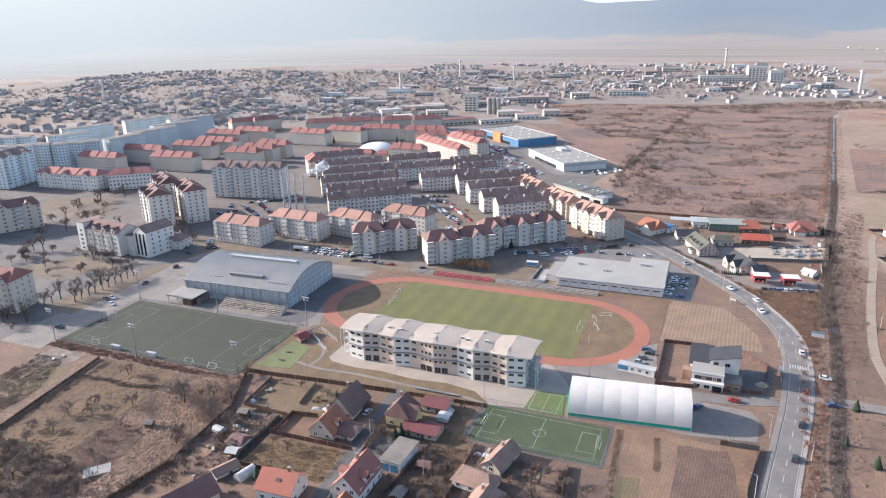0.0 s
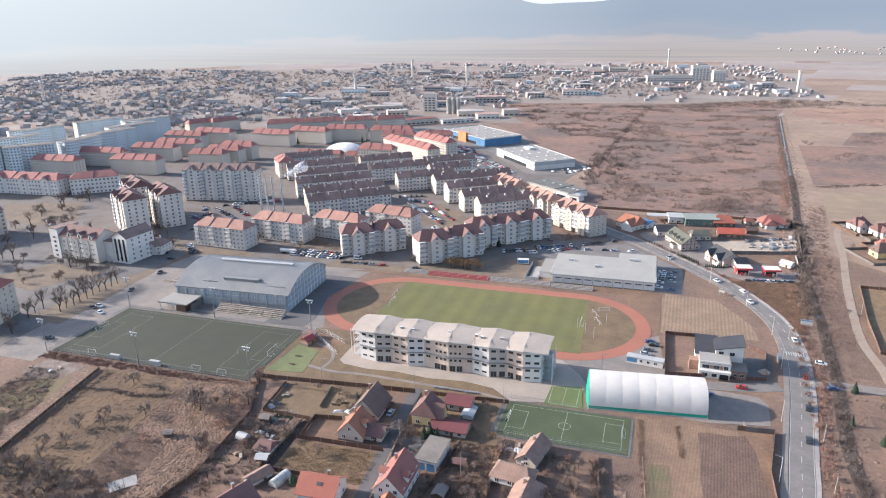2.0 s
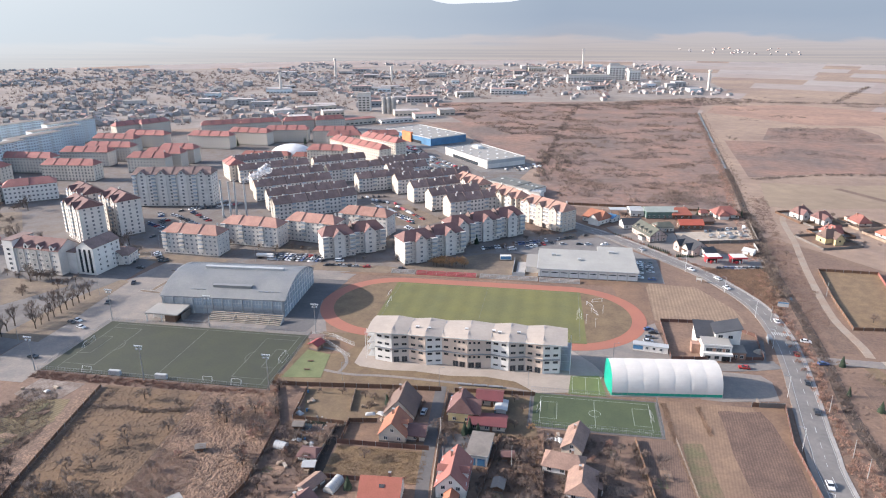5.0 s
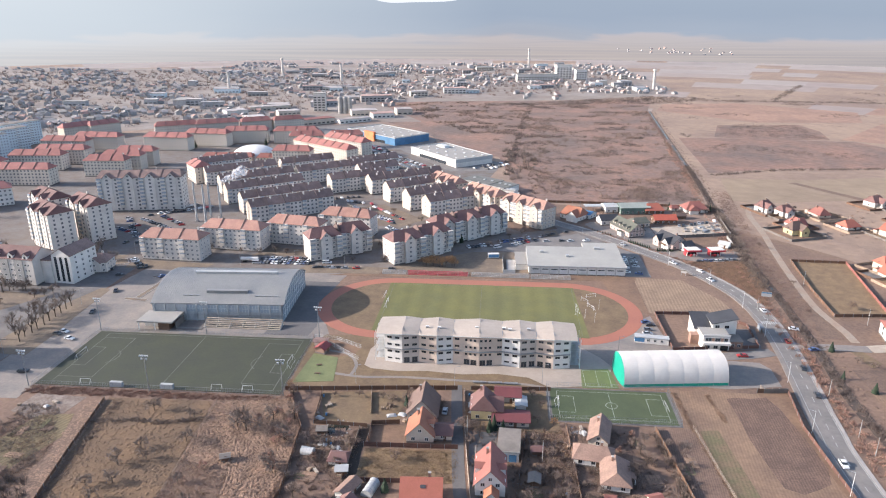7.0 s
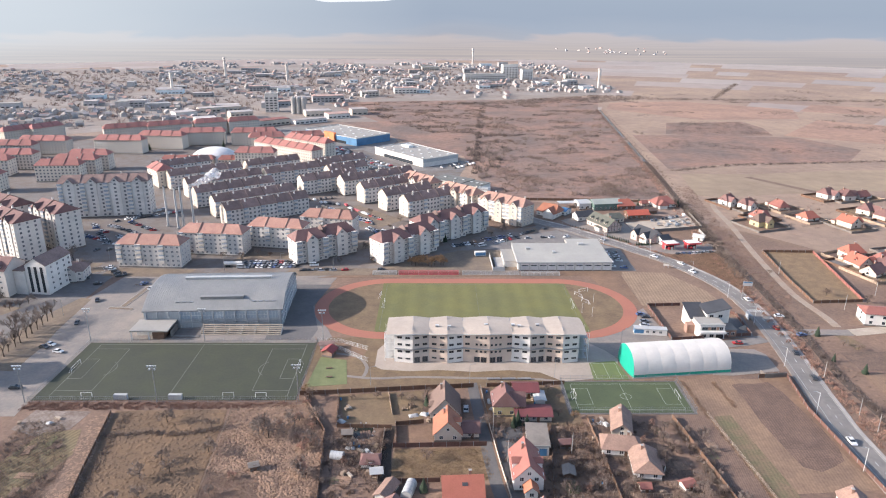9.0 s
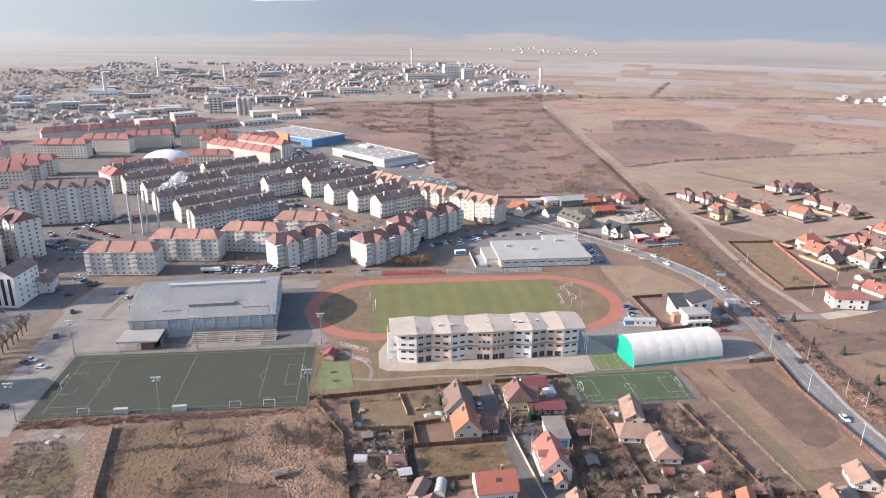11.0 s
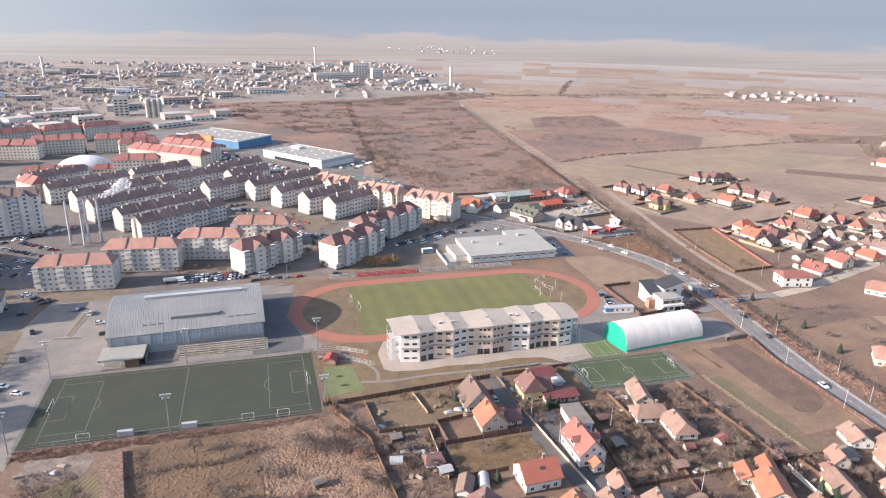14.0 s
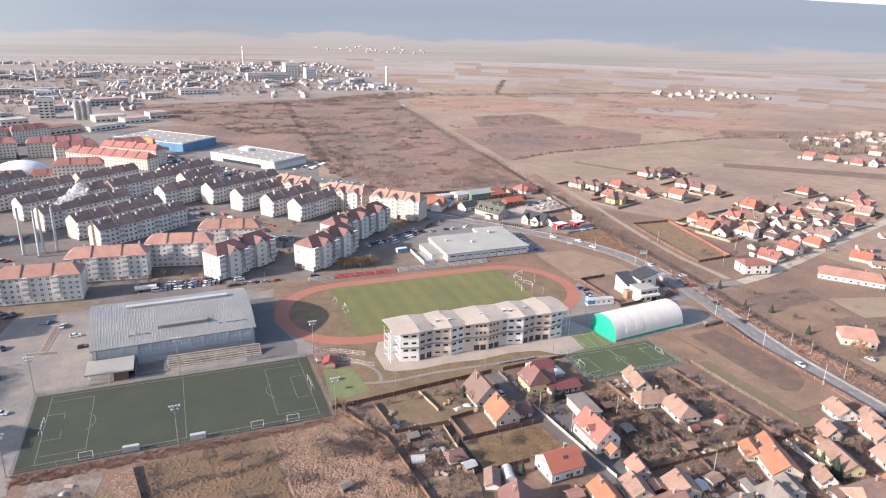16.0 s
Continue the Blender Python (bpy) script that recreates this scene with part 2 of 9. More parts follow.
mat("sheet_light", (0.42, 0.425, 0.42), 0.6, 0.06, 1.0, 8, (0.37, 0.372, 0.368))
mat("steel_white", (0.66, 0.66, 0.65), 0.5, 0.04, 0.5)
mat("steel_grey", (0.30, 0.31, 0.32), 0.5, 0.05, 0.5, metal=0.4)
mat("concrete", (0.36, 0.345, 0.325), 0.9, 0.1, 0.9, 6, (0.29, 0.28, 0.265), 0.1)
mat("dark_base", (0.17, 0.15, 0.135), 0.9, 0.1, 0.8, 5)
mat("wood_bench", (0.42, 0.35, 0.28), 0.85, 0.12, 0.6, 4)
mat("wood_brown", (0.15, 0.085, 0.055), 0.85, 0.15, 0.5, 4, spread=0.15)
mat("fence_red", (0.14, 0.072, 0.056), 0.8, 0.1, 0.5, 4, spread=0.12)
mat("brick_red", (0.33, 0.2, 0.15), 0.85, 0.1, 0.4, 4)
mat("seat_red", (0.48, 0.085, 0.10), 0.5, 0.05, 0.5, 3)
mat("store_roof", (0.36, 0.345, 0.31), 0.8, 0.06, 1.0, 12, (0.31, 0.30, 0.275))
# paler copy of the cream plaster; distance haze is in its colour
mat("far_cream_hazed", (0.62, 0.55, 0.46), 0.85, 0.06, 2.0, 20, (0.54, 0.48, 0.41), spread=0.1)
mat("membrane_white", (0.7, 0.685, 0.66), 0.55, 0.03, 0.8, 6, (0.6, 0.585, 0.565))
mat("membrane_green", (0.0, 0.27, 0.19), 0.5, 0.04, 0.8, 6, (0.0, 0.29, 0.20))
mat("store_blue", (0.07, 0.20, 0.36), 0.5, 0.04, 0.8, 8)
mat("store_orange", (0.72, 0.22, 0.08), 0.6, 0.04, 0.8, 8)
mat("canopy_red", (0.55, 0.05, 0.06), 0.5, 0.04, 0.8, 5)
mat("cladding_light", (0.40, 0.41, 0.42), 0.5, 0.05, 0.8, 6, (0.36, 0.37, 0.38), spread=0.05)
mat("glass_dark", (0.035, 0.042, 0.05), 0.12, 0.1, 0.7, 6, spread=0.4)
# window glass of the flats, lightened: haze is put into the colour
mat("glass_hazed", (0.19, 0.19, 0.2), 0.25, 0.3, 1.4, 5, (0.11, 0.11, 0.12))
mat("glass_hall", (0.30,0.33,0.36), 0.2, 0.1, 0.9, 5, (0.33, 0.38, 0.42), spread=0.1)
mat("window_frame", (0.66, 0.65, 0.63), 0.6, 0.04, 0.4)
mat("bark", (0.095, 0.068, 0.05), 0.95, 0.2, 0.3, 2)
mat("twigs", (0.21, 0.15, 0.12), 0.95, 0.2, 0.5, 3, spread=0.3)
mat("twigs_grey", (0.21, 0.165, 0.14), 0.95, 0.2, 0.5, 4, (0.14, 0.106, 0.088))
mat("twigs_red", (0.34, 0.2, 0.15), 0.95, 0.2, 0.5, 3, spread=0.2)
mat("twigs_gold", (0.3, 0.185, 0.1), 0.95, 0.15, 0.5, 3, spread=0.1)
mat("conifer", (0.035, 0.055, 0.032), 0.95, 0.2, 0.4, 3, spread=0.2)
mat("dry_tuft", (0.3, 0.192, 0.13), 0.95, 0.28, 0.6, 5, (0.2, 0.13, 0.092))
mat("scrub_twigs", (0.22, 0.145, 0.115), 0.95, 0.25, 2.0, 30, (0.17, 0.115, 0.098))
mat("scrub_dark", (0.15, 0.112, 0.095), 0.95, 0.25, 2.0, 30, (0.115, 0.09, 0.08))
mat("rubble", (0.36, 0.33, 0.30), 0.95, 0.2, 0.8, 4)
mat("rubber", (0.02, 0.02, 0.022), 0.8)
MAT["car_paint"] = palette("car_paint", [(0.62, 0.62, 0.62), (0.05, 0.055, 0.06), (0.30, 0.31, 0.33), (0.70, 0.70, 0.69), (0.03, 0.035, 0.045), (0.36, 0.03, 0.03), (0.16, 0.17, 0.19), (0.045, 0.045, 0.05), (0.06, 0.10, 0.22), (0.45, 0.46, 0.47)])
MAT["seam_roof"] = striped(material("seam_roof", (0.33, 0.33, 0.315), 0.55, 0.1, 1.0, 9, (0.275, 0.278, 0.27), metal=0.1), 90, 1.4, 0.9)


# ---- building tools ----
class Shape:
    """Gathers faces for one mesh."""
    def __init__(self, *names):
        self.v, self.f, self.m, self.names = [], [], [], names

    def add(self, verts, faces, m=0):
        k = len(self.v)
        self.v.extend(tuple(p) for p in verts)
        self.f.extend(tuple(i + k for i in f) for f in faces)
        self.m.extend([m] * len(faces))
        return self

    def box(self, x0, x1, y0, y1, z0, z1, m=0):
        return self.prism([(x0, y0), (x1, y0), (x1, y1), (x0, y1)], z0, z1, m)

    def prism(self, poly, z0, z1, m=0, top=None):
        k = len(poly)
        verts = [(x, y, z0) for x, y in poly] + [(x, y, z1) for x, y in poly]
        sides = [(i, (i + 1) % k, k + (i + 1) % k, k + i) for i in range(k)]
        self.add(verts, sides + [tuple(range(k - 1, -1, -1))], m)
        self.add(verts[k:], [tuple(range(k))], m if top is None else top)
        return self

    def tube(self, p, q, r0, r1=None, n=6, m=0):
        p, q = Vector(p), Vector(q)
        r1 = r0 if r1 is None else r1
        d = (q - p).normalized()
        a = d.orthogonal().normalized()
        b = d.cross(a)
        ring = [(math.cos(2 * math.pi * i / n), math.sin(2 * math.pi * i / n)) for i in range(n)]
        verts = [p + (a * c + b * s) * r0 for c, s in ring] + [q + (a * c + b * s) * r1 for c, s in ring]
        faces = [(i, (i + 1) % n, n + (i + 1) % n, n + i) for i in range(n)] + [tuple(range(n - 1, -1, -1)), tuple(range(n, 2 * n))]
        return self.add(verts, faces, m)

    def mesh(self, name, smooth=False):
        me = bpy.data.meshes.new(name)
        me.from_pydata(self.v, [], self.f)
        for n in self.names:
            me.materials.append(MAT[n])
        me.polygons.foreach_set("material_index", self.m)
        if smooth:
            me.polygons.foreach_set("use_smooth", [True] * len(self.f))
        me.update()
        return me


def thing(name, label, category, m=None, group="", kind=""):
    ob = new(name)
    ob.matrix_basis = m or Matrix()
    ob.empty_display_size = 0.3
    return tagged(ob, label, category, group, kind)


def part(name, shape, parent, label="", m=None, smooth=False):
    me = shape.mesh(name, smooth) if isinstance(shape, Shape) else shape
    ob = new(name, me)
    ob.parent = parent
    if m is not None:
        ob.matrix_basis = m
    return tagged(ob, label)


def solid(name, shape, label, category, m=None, group="", kind="", smooth=False):
    ob = new(name, shape.mesh(name, smooth) if isinstance(shape, Shape) else shape)
    if m is not None:
        ob.matrix_basis = m
    return tagged(ob, label, category, group, kind)


LAYERS, TOPS = [], {}
def patch(name, poly, stuff, z, label, depth=0.5, category="ground"):
    """A piece of ground with a thickness, its top near z; no two lie in one plane."""
    LAYERS.append(name)
    z += 0.0003 * len(LAYERS)
    TOPS[name] = z
    s = Shape(stuff).prism(poly, z - depth, z)
    return solid(name, s, label, category, kind="structure")


def curve_points(points, step=5.0):
    """A smooth line through the points."""
    out = []
    p = [Vector(q) for q in points]
    p = [p[0] * 2 - p[1]] + p + [p[-1] * 2 - p[-2]]
    for a, b, c, d in zip(p, p[1:], p[2:], p[3:]):
        n = max(2, int((c - b).length / step))
        for i in range(n):
            t = i / n
            out.append(0.5 * (2 * b + (c - a) * t + (2 * a - 5 * b + 4 * c - d) * t * t + (3 * b - a - 3 * c + d) * t ** 3))
    return out + [p[-2]]


def ribbon(shape, points, left, right, z0, z1, m=0):
    """A band along the line, from left to right of it."""
    pts = [Vector((q[0], q[1])) for q in points]
    rows = []
    for i, q in enumerate(pts):
        d = (pts[min(i + 1, len(pts) - 1)] - pts[max(i - 1, 0)]).normalized()
        n = Vector((-d.y, d.x))
        rows.append((q + n * left, q + n * right))
    for (a, b), (c, d) in zip(rows, rows[1:]):
        k = [(b.x, b.y), (d.x, d.y), (c.x, c.y), (a.x, a.y)]
        shape.prism(k, z0, z1, m)
    return shape


def oval(cx0, cx1, cy, r, n=28):
    out = []
    for i in range(n + 1):
        a = -math.pi / 2 + math.pi * i / n
        out.append((cx1 + r * math.cos(a), cy + r * math.sin(a)))
    for i in range(n + 1):
        a = math.pi / 2 + math.pi * i / n
        out.append((cx0 + r * math.cos(a), cy + r * math.sin(a)))
    return out


def slab_roof(w, d, z, h, over, thick, stuff, hip=0.0, under="wood_brown"):
    """A pitched roof of the size w x d with its ridge along x; hip: how far the ridge ends are drawn in."""
    s = Shape(stuff, under)
    x, y = w / 2 + over, d / 2 + over
    low = z - h * over / (d / 2)
    rx = x - hip
    for lift, m in ((0.0, 1), (thick, 0)):
        v = [(-x, -y, low + lift), (x, -y, low + lift), (x, y, low + lift), (-x, y, low + lift), (-rx, 0, z + h + lift), (rx, 0, z + h + lift)]
        f = [(0, 1, 5, 4), (2, 3, 4, 5)]
        if hip > 0.01:
            f += [(1, 2, 5), (3, 0, 4)]
        if m:
            f = [tuple(reversed(q)) for q in f]
        s.add(v, f, m)
    a = [(-x, -y), (x, -y), (x, y), (-x, y)]
    for (p, q) in zip(a, a[1:] + a[:1]):
        if hip > 0.01 or p[1] == q[1]:
            s.add([(*p, low), (*q, low), (*q, low + thick), (*p, low + thick)], [(0, 1, 2, 3)], 0)
        else:
            t = z + h
            s.add([(*p, low), (p[0], 0, t), (*q, low), (*q, low + thick), (p[0], 0, t + thick), (*p, low + thick)], [(0, 1, 4, 5), (1, 2, 3, 4)], 0)
    return s


def gable_walls(w, d, z, h, stuff, base=None):
    """Walls with pointed ends under a pitched roof whose ridge runs along x."""
    s = Shape(stuff, base or stuff)
    x, y = w / 2, d / 2
    s.add([(-x, -y, -0.3), (x, -y, -0.3), (x, y, -0.3), (-x, y, -0.3), (-x, -y, z), (x, -y, z), (x, y, z), (-x, y, z), (-x, 0, z + h), (x, 0, z + h)],
          [(0, 1, 5, 4), (2, 3, 7, 6), (1, 2, 6, 9, 5), (3, 0, 4, 8, 7), (4, 5, 9, 8), (6, 7, 8, 9)])
    if base:
        s.box(-x - 0.06, x + 0.06, -y - 0.06, y + 0.06, -0.3, 0.7, 1)
    return s


WINDOWS = {}
def window_mesh(w, h, frame_stuff="window_frame", glass="glass_dark"):
    """A window facing -y: a frame with recessed panes, one connected mesh."""
    key = (round(w, 2), round(h, 2), frame_stuff, glass)
    if key not in WINDOWS:
        s = Shape(frame_stuff, glass)
        t, out, deep, back = 0.09, -0.08, -0.01, 0.1
        xs = [-w / 2, -w / 2 + t, w / 2 - t, w / 2] if w < 1.1 else [-w / 2, -w / 2 + t, -t / 2, t / 2, w / 2 - t, w / 2]
        zs = [-h / 2, -h / 2 + t, h / 2 - t, h / 2]
        n = len(xs)
        v = [(x, out, z) for z in zs for x in xs]
        faces, panes = [], []
        for j in range(3):
            for i in range(n - 1):
                q = (j * n + i, j * n + i + 1, (j + 1) * n + i + 1, (j + 1) * n + i)
                if j == 1 and i % 2:
                    k = len(v)
                    v += [(v[p][0], deep, v[p][2]) for p in q]
                    faces += [(q[a], q[(a + 1) % 4], k + (a + 1) % 4, k + a) for a in range(4)]
                    panes.append((k, k + 1, k + 2, k + 3))
                else:
                    faces.append(q)
        k = len(v)
        v += [(-w / 2, back, -h / 2), (w / 2, back, -h / 2), (w / 2, back, h / 2), (-w / 2, back, h / 2)]
        low, top = list(range(n)), list(range(3 * n, 4 * n))
        faces += [(k, k + 1, *reversed(low)), (k + 2, k + 3, *top), (k + 3, k, 0, n, 2 * n, 3 * n), (k + 1, k + 2, 4 * n - 1, 3 * n - 1, 2 * n - 1, n - 1)]
        s.add(v, faces + panes)
        s.m[-len(panes):] = [1] * len(panes)
        WINDOWS[key] = s.mesh("window")
    return WINDOWS[key]


def facing(side):
    """The turn that brings a front at -y to the side s, e, n or w."""
    return {"s": 0, "e": 90, "n": 180, "w": -90}[side]


def at(x, y, z=0.0, turn=0.0):
    return pose(x, y, z, 0, 0, turn)


def fit_window(parent, side, along, out, z, w, h, frame_stuff="window_frame", glass="glass_dark", name="window"):
    """Sets a window on a wall: along it, out from the middle of the building."""
    a = facing(side)
    m = pose(0, 0, 0, 0, 0, a) @ pose(along, -out - 0.02, z)
    return part(name, window_mesh(w, h, frame_stuff, glass), parent, m=m)


def chimney(parent, x, y, z0, z1, stuff="brick_red", w=0.7):
    s = Shape(stuff, "concrete")
    s.box(x - w / 2, x + w / 2, y - w / 2, y + w / 2, z0, z1)
    s.box(x - w / 2 - 0.1, x + w / 2 + 0.1, y - w / 2 - 0.1, y + w / 2 + 0.1, z1, z1 + 0.15, 1)
    part("chimney", s, parent)


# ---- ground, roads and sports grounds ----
ground = Shape("dry_ground", "steppe", "far_field_hazed", "far_fallow_hazed", "far_pasture")
R0, R1, R2, R3 = 260.0, 800.0, 1700.0, 4860.0
CX, CY = 30.0, 0.0
def ring(r0, r1, m, n=72):
    v, f = [], []
    for i in range(n):
        a = 2 * math.pi * i / n
        v += [(CX + r0 * math.cos(a), CY + r0 * math.sin(a), 0.0), (CX + r1 * math.cos(a), CY + r1 * math.sin(a), 0.0)]
        j = (i + 1) % n
        f.append((2 * i, 2 * i + 1, 2 * j + 1, 2 * j))
    ground.add(v, f, m)
ground.add([(CX + R0 * math.cos(2 * math.pi * i / 72), CY + R0 * math.sin(2 * math.pi * i / 72), 0.0) for i in range(72)], [tuple(range(72))], 0)
ring(R0, R1, 1)
# patchwork of fields over the plain; farther parcels take paler colours for haze
parcel = random.Random(41)
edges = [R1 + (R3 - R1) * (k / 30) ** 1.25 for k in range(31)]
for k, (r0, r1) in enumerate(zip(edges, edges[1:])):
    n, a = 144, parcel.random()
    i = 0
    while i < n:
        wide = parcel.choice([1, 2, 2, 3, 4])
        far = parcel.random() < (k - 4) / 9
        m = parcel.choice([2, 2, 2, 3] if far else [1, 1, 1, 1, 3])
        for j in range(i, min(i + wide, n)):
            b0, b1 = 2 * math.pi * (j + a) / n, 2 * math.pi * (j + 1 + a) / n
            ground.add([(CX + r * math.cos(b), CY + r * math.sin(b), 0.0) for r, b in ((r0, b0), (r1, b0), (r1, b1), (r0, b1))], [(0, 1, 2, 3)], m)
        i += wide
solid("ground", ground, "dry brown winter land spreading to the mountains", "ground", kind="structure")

# mountains in the distance, their pale haze painted as self-glowing colour
def backdrop_material():
    m = bpy.data.materials.new("hazy_mountains")
    m.use_nodes = True
    n, l = m.node_tree.nodes, m.node_tree.links
    n.remove(n["Principled BSDF"])
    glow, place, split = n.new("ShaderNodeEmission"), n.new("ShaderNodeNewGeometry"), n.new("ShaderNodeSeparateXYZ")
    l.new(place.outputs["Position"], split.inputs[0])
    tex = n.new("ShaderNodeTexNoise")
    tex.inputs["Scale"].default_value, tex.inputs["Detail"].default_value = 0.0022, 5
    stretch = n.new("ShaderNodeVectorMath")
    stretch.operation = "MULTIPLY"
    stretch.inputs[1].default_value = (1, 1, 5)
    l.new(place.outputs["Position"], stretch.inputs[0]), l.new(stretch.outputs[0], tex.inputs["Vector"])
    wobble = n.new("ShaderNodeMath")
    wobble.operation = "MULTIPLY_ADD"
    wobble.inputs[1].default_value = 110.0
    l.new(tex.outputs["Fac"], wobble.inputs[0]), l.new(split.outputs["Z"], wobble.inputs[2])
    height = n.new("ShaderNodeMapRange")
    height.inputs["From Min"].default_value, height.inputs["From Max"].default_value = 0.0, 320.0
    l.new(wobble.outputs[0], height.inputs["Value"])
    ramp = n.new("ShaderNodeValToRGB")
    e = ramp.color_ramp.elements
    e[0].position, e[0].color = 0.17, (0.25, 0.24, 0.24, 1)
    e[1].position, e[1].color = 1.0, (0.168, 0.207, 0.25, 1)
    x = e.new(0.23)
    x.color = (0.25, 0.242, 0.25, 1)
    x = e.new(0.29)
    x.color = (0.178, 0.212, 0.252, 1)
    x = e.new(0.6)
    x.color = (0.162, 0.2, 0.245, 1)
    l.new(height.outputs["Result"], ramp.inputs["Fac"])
    # the last of the plain before the foothills: glowing pale strips, hazed by distance
    flat = n.new("ShaderNodeVectorMath")
    flat.operation = "MULTIPLY"
    flat.inputs[1].default_value = (0.0011, 0.0075, 0.0)
    l.new(place.outputs["Position"], flat.inputs[0])
    strips = n.new("ShaderNodeTexNoise")
    strips.inputs["Scale"].default_value, strips.inputs["Detail"].default_value = 1.0, 6
    l.new(flat.outputs[0], strips.inputs["Vector"])
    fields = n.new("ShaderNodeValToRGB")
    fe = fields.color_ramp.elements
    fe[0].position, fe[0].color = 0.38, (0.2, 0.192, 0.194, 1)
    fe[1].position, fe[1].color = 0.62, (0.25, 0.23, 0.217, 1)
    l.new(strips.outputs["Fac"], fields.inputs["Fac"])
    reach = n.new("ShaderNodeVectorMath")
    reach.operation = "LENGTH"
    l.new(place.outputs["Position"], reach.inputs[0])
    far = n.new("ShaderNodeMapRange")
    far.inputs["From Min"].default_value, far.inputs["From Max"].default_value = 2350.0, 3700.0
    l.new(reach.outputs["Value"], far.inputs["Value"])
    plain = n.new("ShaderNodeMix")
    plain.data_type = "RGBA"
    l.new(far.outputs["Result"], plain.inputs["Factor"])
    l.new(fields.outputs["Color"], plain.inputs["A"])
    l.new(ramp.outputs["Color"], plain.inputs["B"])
    # sun-side glare in the haze: the glow is painted whiter towards -x
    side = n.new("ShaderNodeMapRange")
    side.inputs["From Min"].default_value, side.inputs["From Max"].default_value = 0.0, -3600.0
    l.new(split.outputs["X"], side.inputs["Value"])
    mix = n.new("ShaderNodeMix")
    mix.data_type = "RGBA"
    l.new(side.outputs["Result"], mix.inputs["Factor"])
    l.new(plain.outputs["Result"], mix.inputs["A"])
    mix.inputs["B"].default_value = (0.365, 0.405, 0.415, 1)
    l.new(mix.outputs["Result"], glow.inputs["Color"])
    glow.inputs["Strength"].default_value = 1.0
    l.new(glow.outputs[0], n["Material Output"].inputs["Surface"])
    return m
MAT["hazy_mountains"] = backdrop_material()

def ridge(a):
    """The height of the skyline in the direction a, in degrees."""
    h = 345 + 50 * math.sin(radians(a * 3.1 + 20)) + 12 * math.sin(radians(a * 17)) + 6 * math.sin(radians(a * 41))
    notch = math.exp(-((a - 96.6) / 5.0) ** 4)
    h = h * (1 - notch) + (211 + 9 * math.exp(-((a - 95.0) / 1.4) ** 2) + 3 * math.sin(radians(a * 90))) * notch
    if a < 48:
        h = min(h, max(240, 320 - (48 - a) * 5.5) + 4 * math.sin(radians(a * 23)))
    return max(h, 190)
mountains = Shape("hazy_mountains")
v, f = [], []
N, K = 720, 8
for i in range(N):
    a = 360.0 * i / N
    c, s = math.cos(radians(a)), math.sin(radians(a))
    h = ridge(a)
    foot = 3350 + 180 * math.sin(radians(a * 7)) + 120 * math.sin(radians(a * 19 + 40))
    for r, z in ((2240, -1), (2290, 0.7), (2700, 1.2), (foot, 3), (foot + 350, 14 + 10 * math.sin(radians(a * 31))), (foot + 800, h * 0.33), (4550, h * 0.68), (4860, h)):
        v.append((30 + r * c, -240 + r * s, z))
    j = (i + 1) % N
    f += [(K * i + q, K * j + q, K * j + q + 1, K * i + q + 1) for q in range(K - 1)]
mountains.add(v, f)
solid("backdrop", mountains, "glowing backdrop of blue mountains with painted winter haze", "mountains", kind="structure", smooth=True)

haze = Shape("hazy_sky")
m_ = bpy.data.materials.new("hazy_sky")
m_.use_nodes = True
g_ = m_.node_tree.nodes.new("ShaderNodeEmission")
g_.inputs["Color"].default_value, g_.inputs["Strength"].default_value = (0.42, 0.45, 0.475, 1), 1.0
m_.node_tree.links.new(g_.outputs[0], m_.node_tree.nodes["Material Output"].inputs["Surface"])
MAT["hazy_sky"] = m_
v = [(30 + 4875 * math.cos(2 * math.pi * i / 90), -240 + 4875 * math.sin(2 * math.pi * i / 90), z) for z in (0, 460) for i in range(90)]
haze.add(v, [(i, (i + 1) % 90, 90 + (i + 1) % 90, 90 + i) for i in range(90)])
solid("backdrop_sky", haze, "pale hazy sky low over the mountains", "sky", kind="structure")

# --- paved parts of the town
patch("pavement", [(-330, 96), (-150, 100), (-36, 97), (-14, 104), (60, 150), (118, 150), (106, 178), (90, 205), (60, 235), (30, 300), (44, 380), (30, 425), (-20, 480), (-30, 530), (-110, 640), (-260, 600), (-420, 480), (-520, 260), (-420, 120)], "town_street", 0.03, "worn grey asphalt streets and parking of the town")
patch("pavement_plaza", [(-157, -40), (-131.5, -40), (-131.5, 17), (-36, 17), (-28, 20), (-44, 60), (-36, 97), (-150, 100.5), (-157, 60)], "concrete_paving", 0.05, "pale grey paved forecourt round the sports hall")
patch("pavement_street", [(-420, -70), (-157.5, -40), (-157.5, 100), (-330, 95.5), (-420, 95)], "old_asphalt", 0.035, "broad grey street west of the pitch")
patch("ground_tree_strip", [(-172, -6), (-150.5, -8), (-150.5, 14), (-152.5, 30), (-154, 64), (-160, 66), (-168, 40)], "town_lawn", 0.09, "strip of bare brown earth under street trees")
patch("ground_square", [(-240, 30), (-200, 22), (-182, 54), (-222, 60)], "town_lawn", 0.08, "worn brown lawn before the flats")
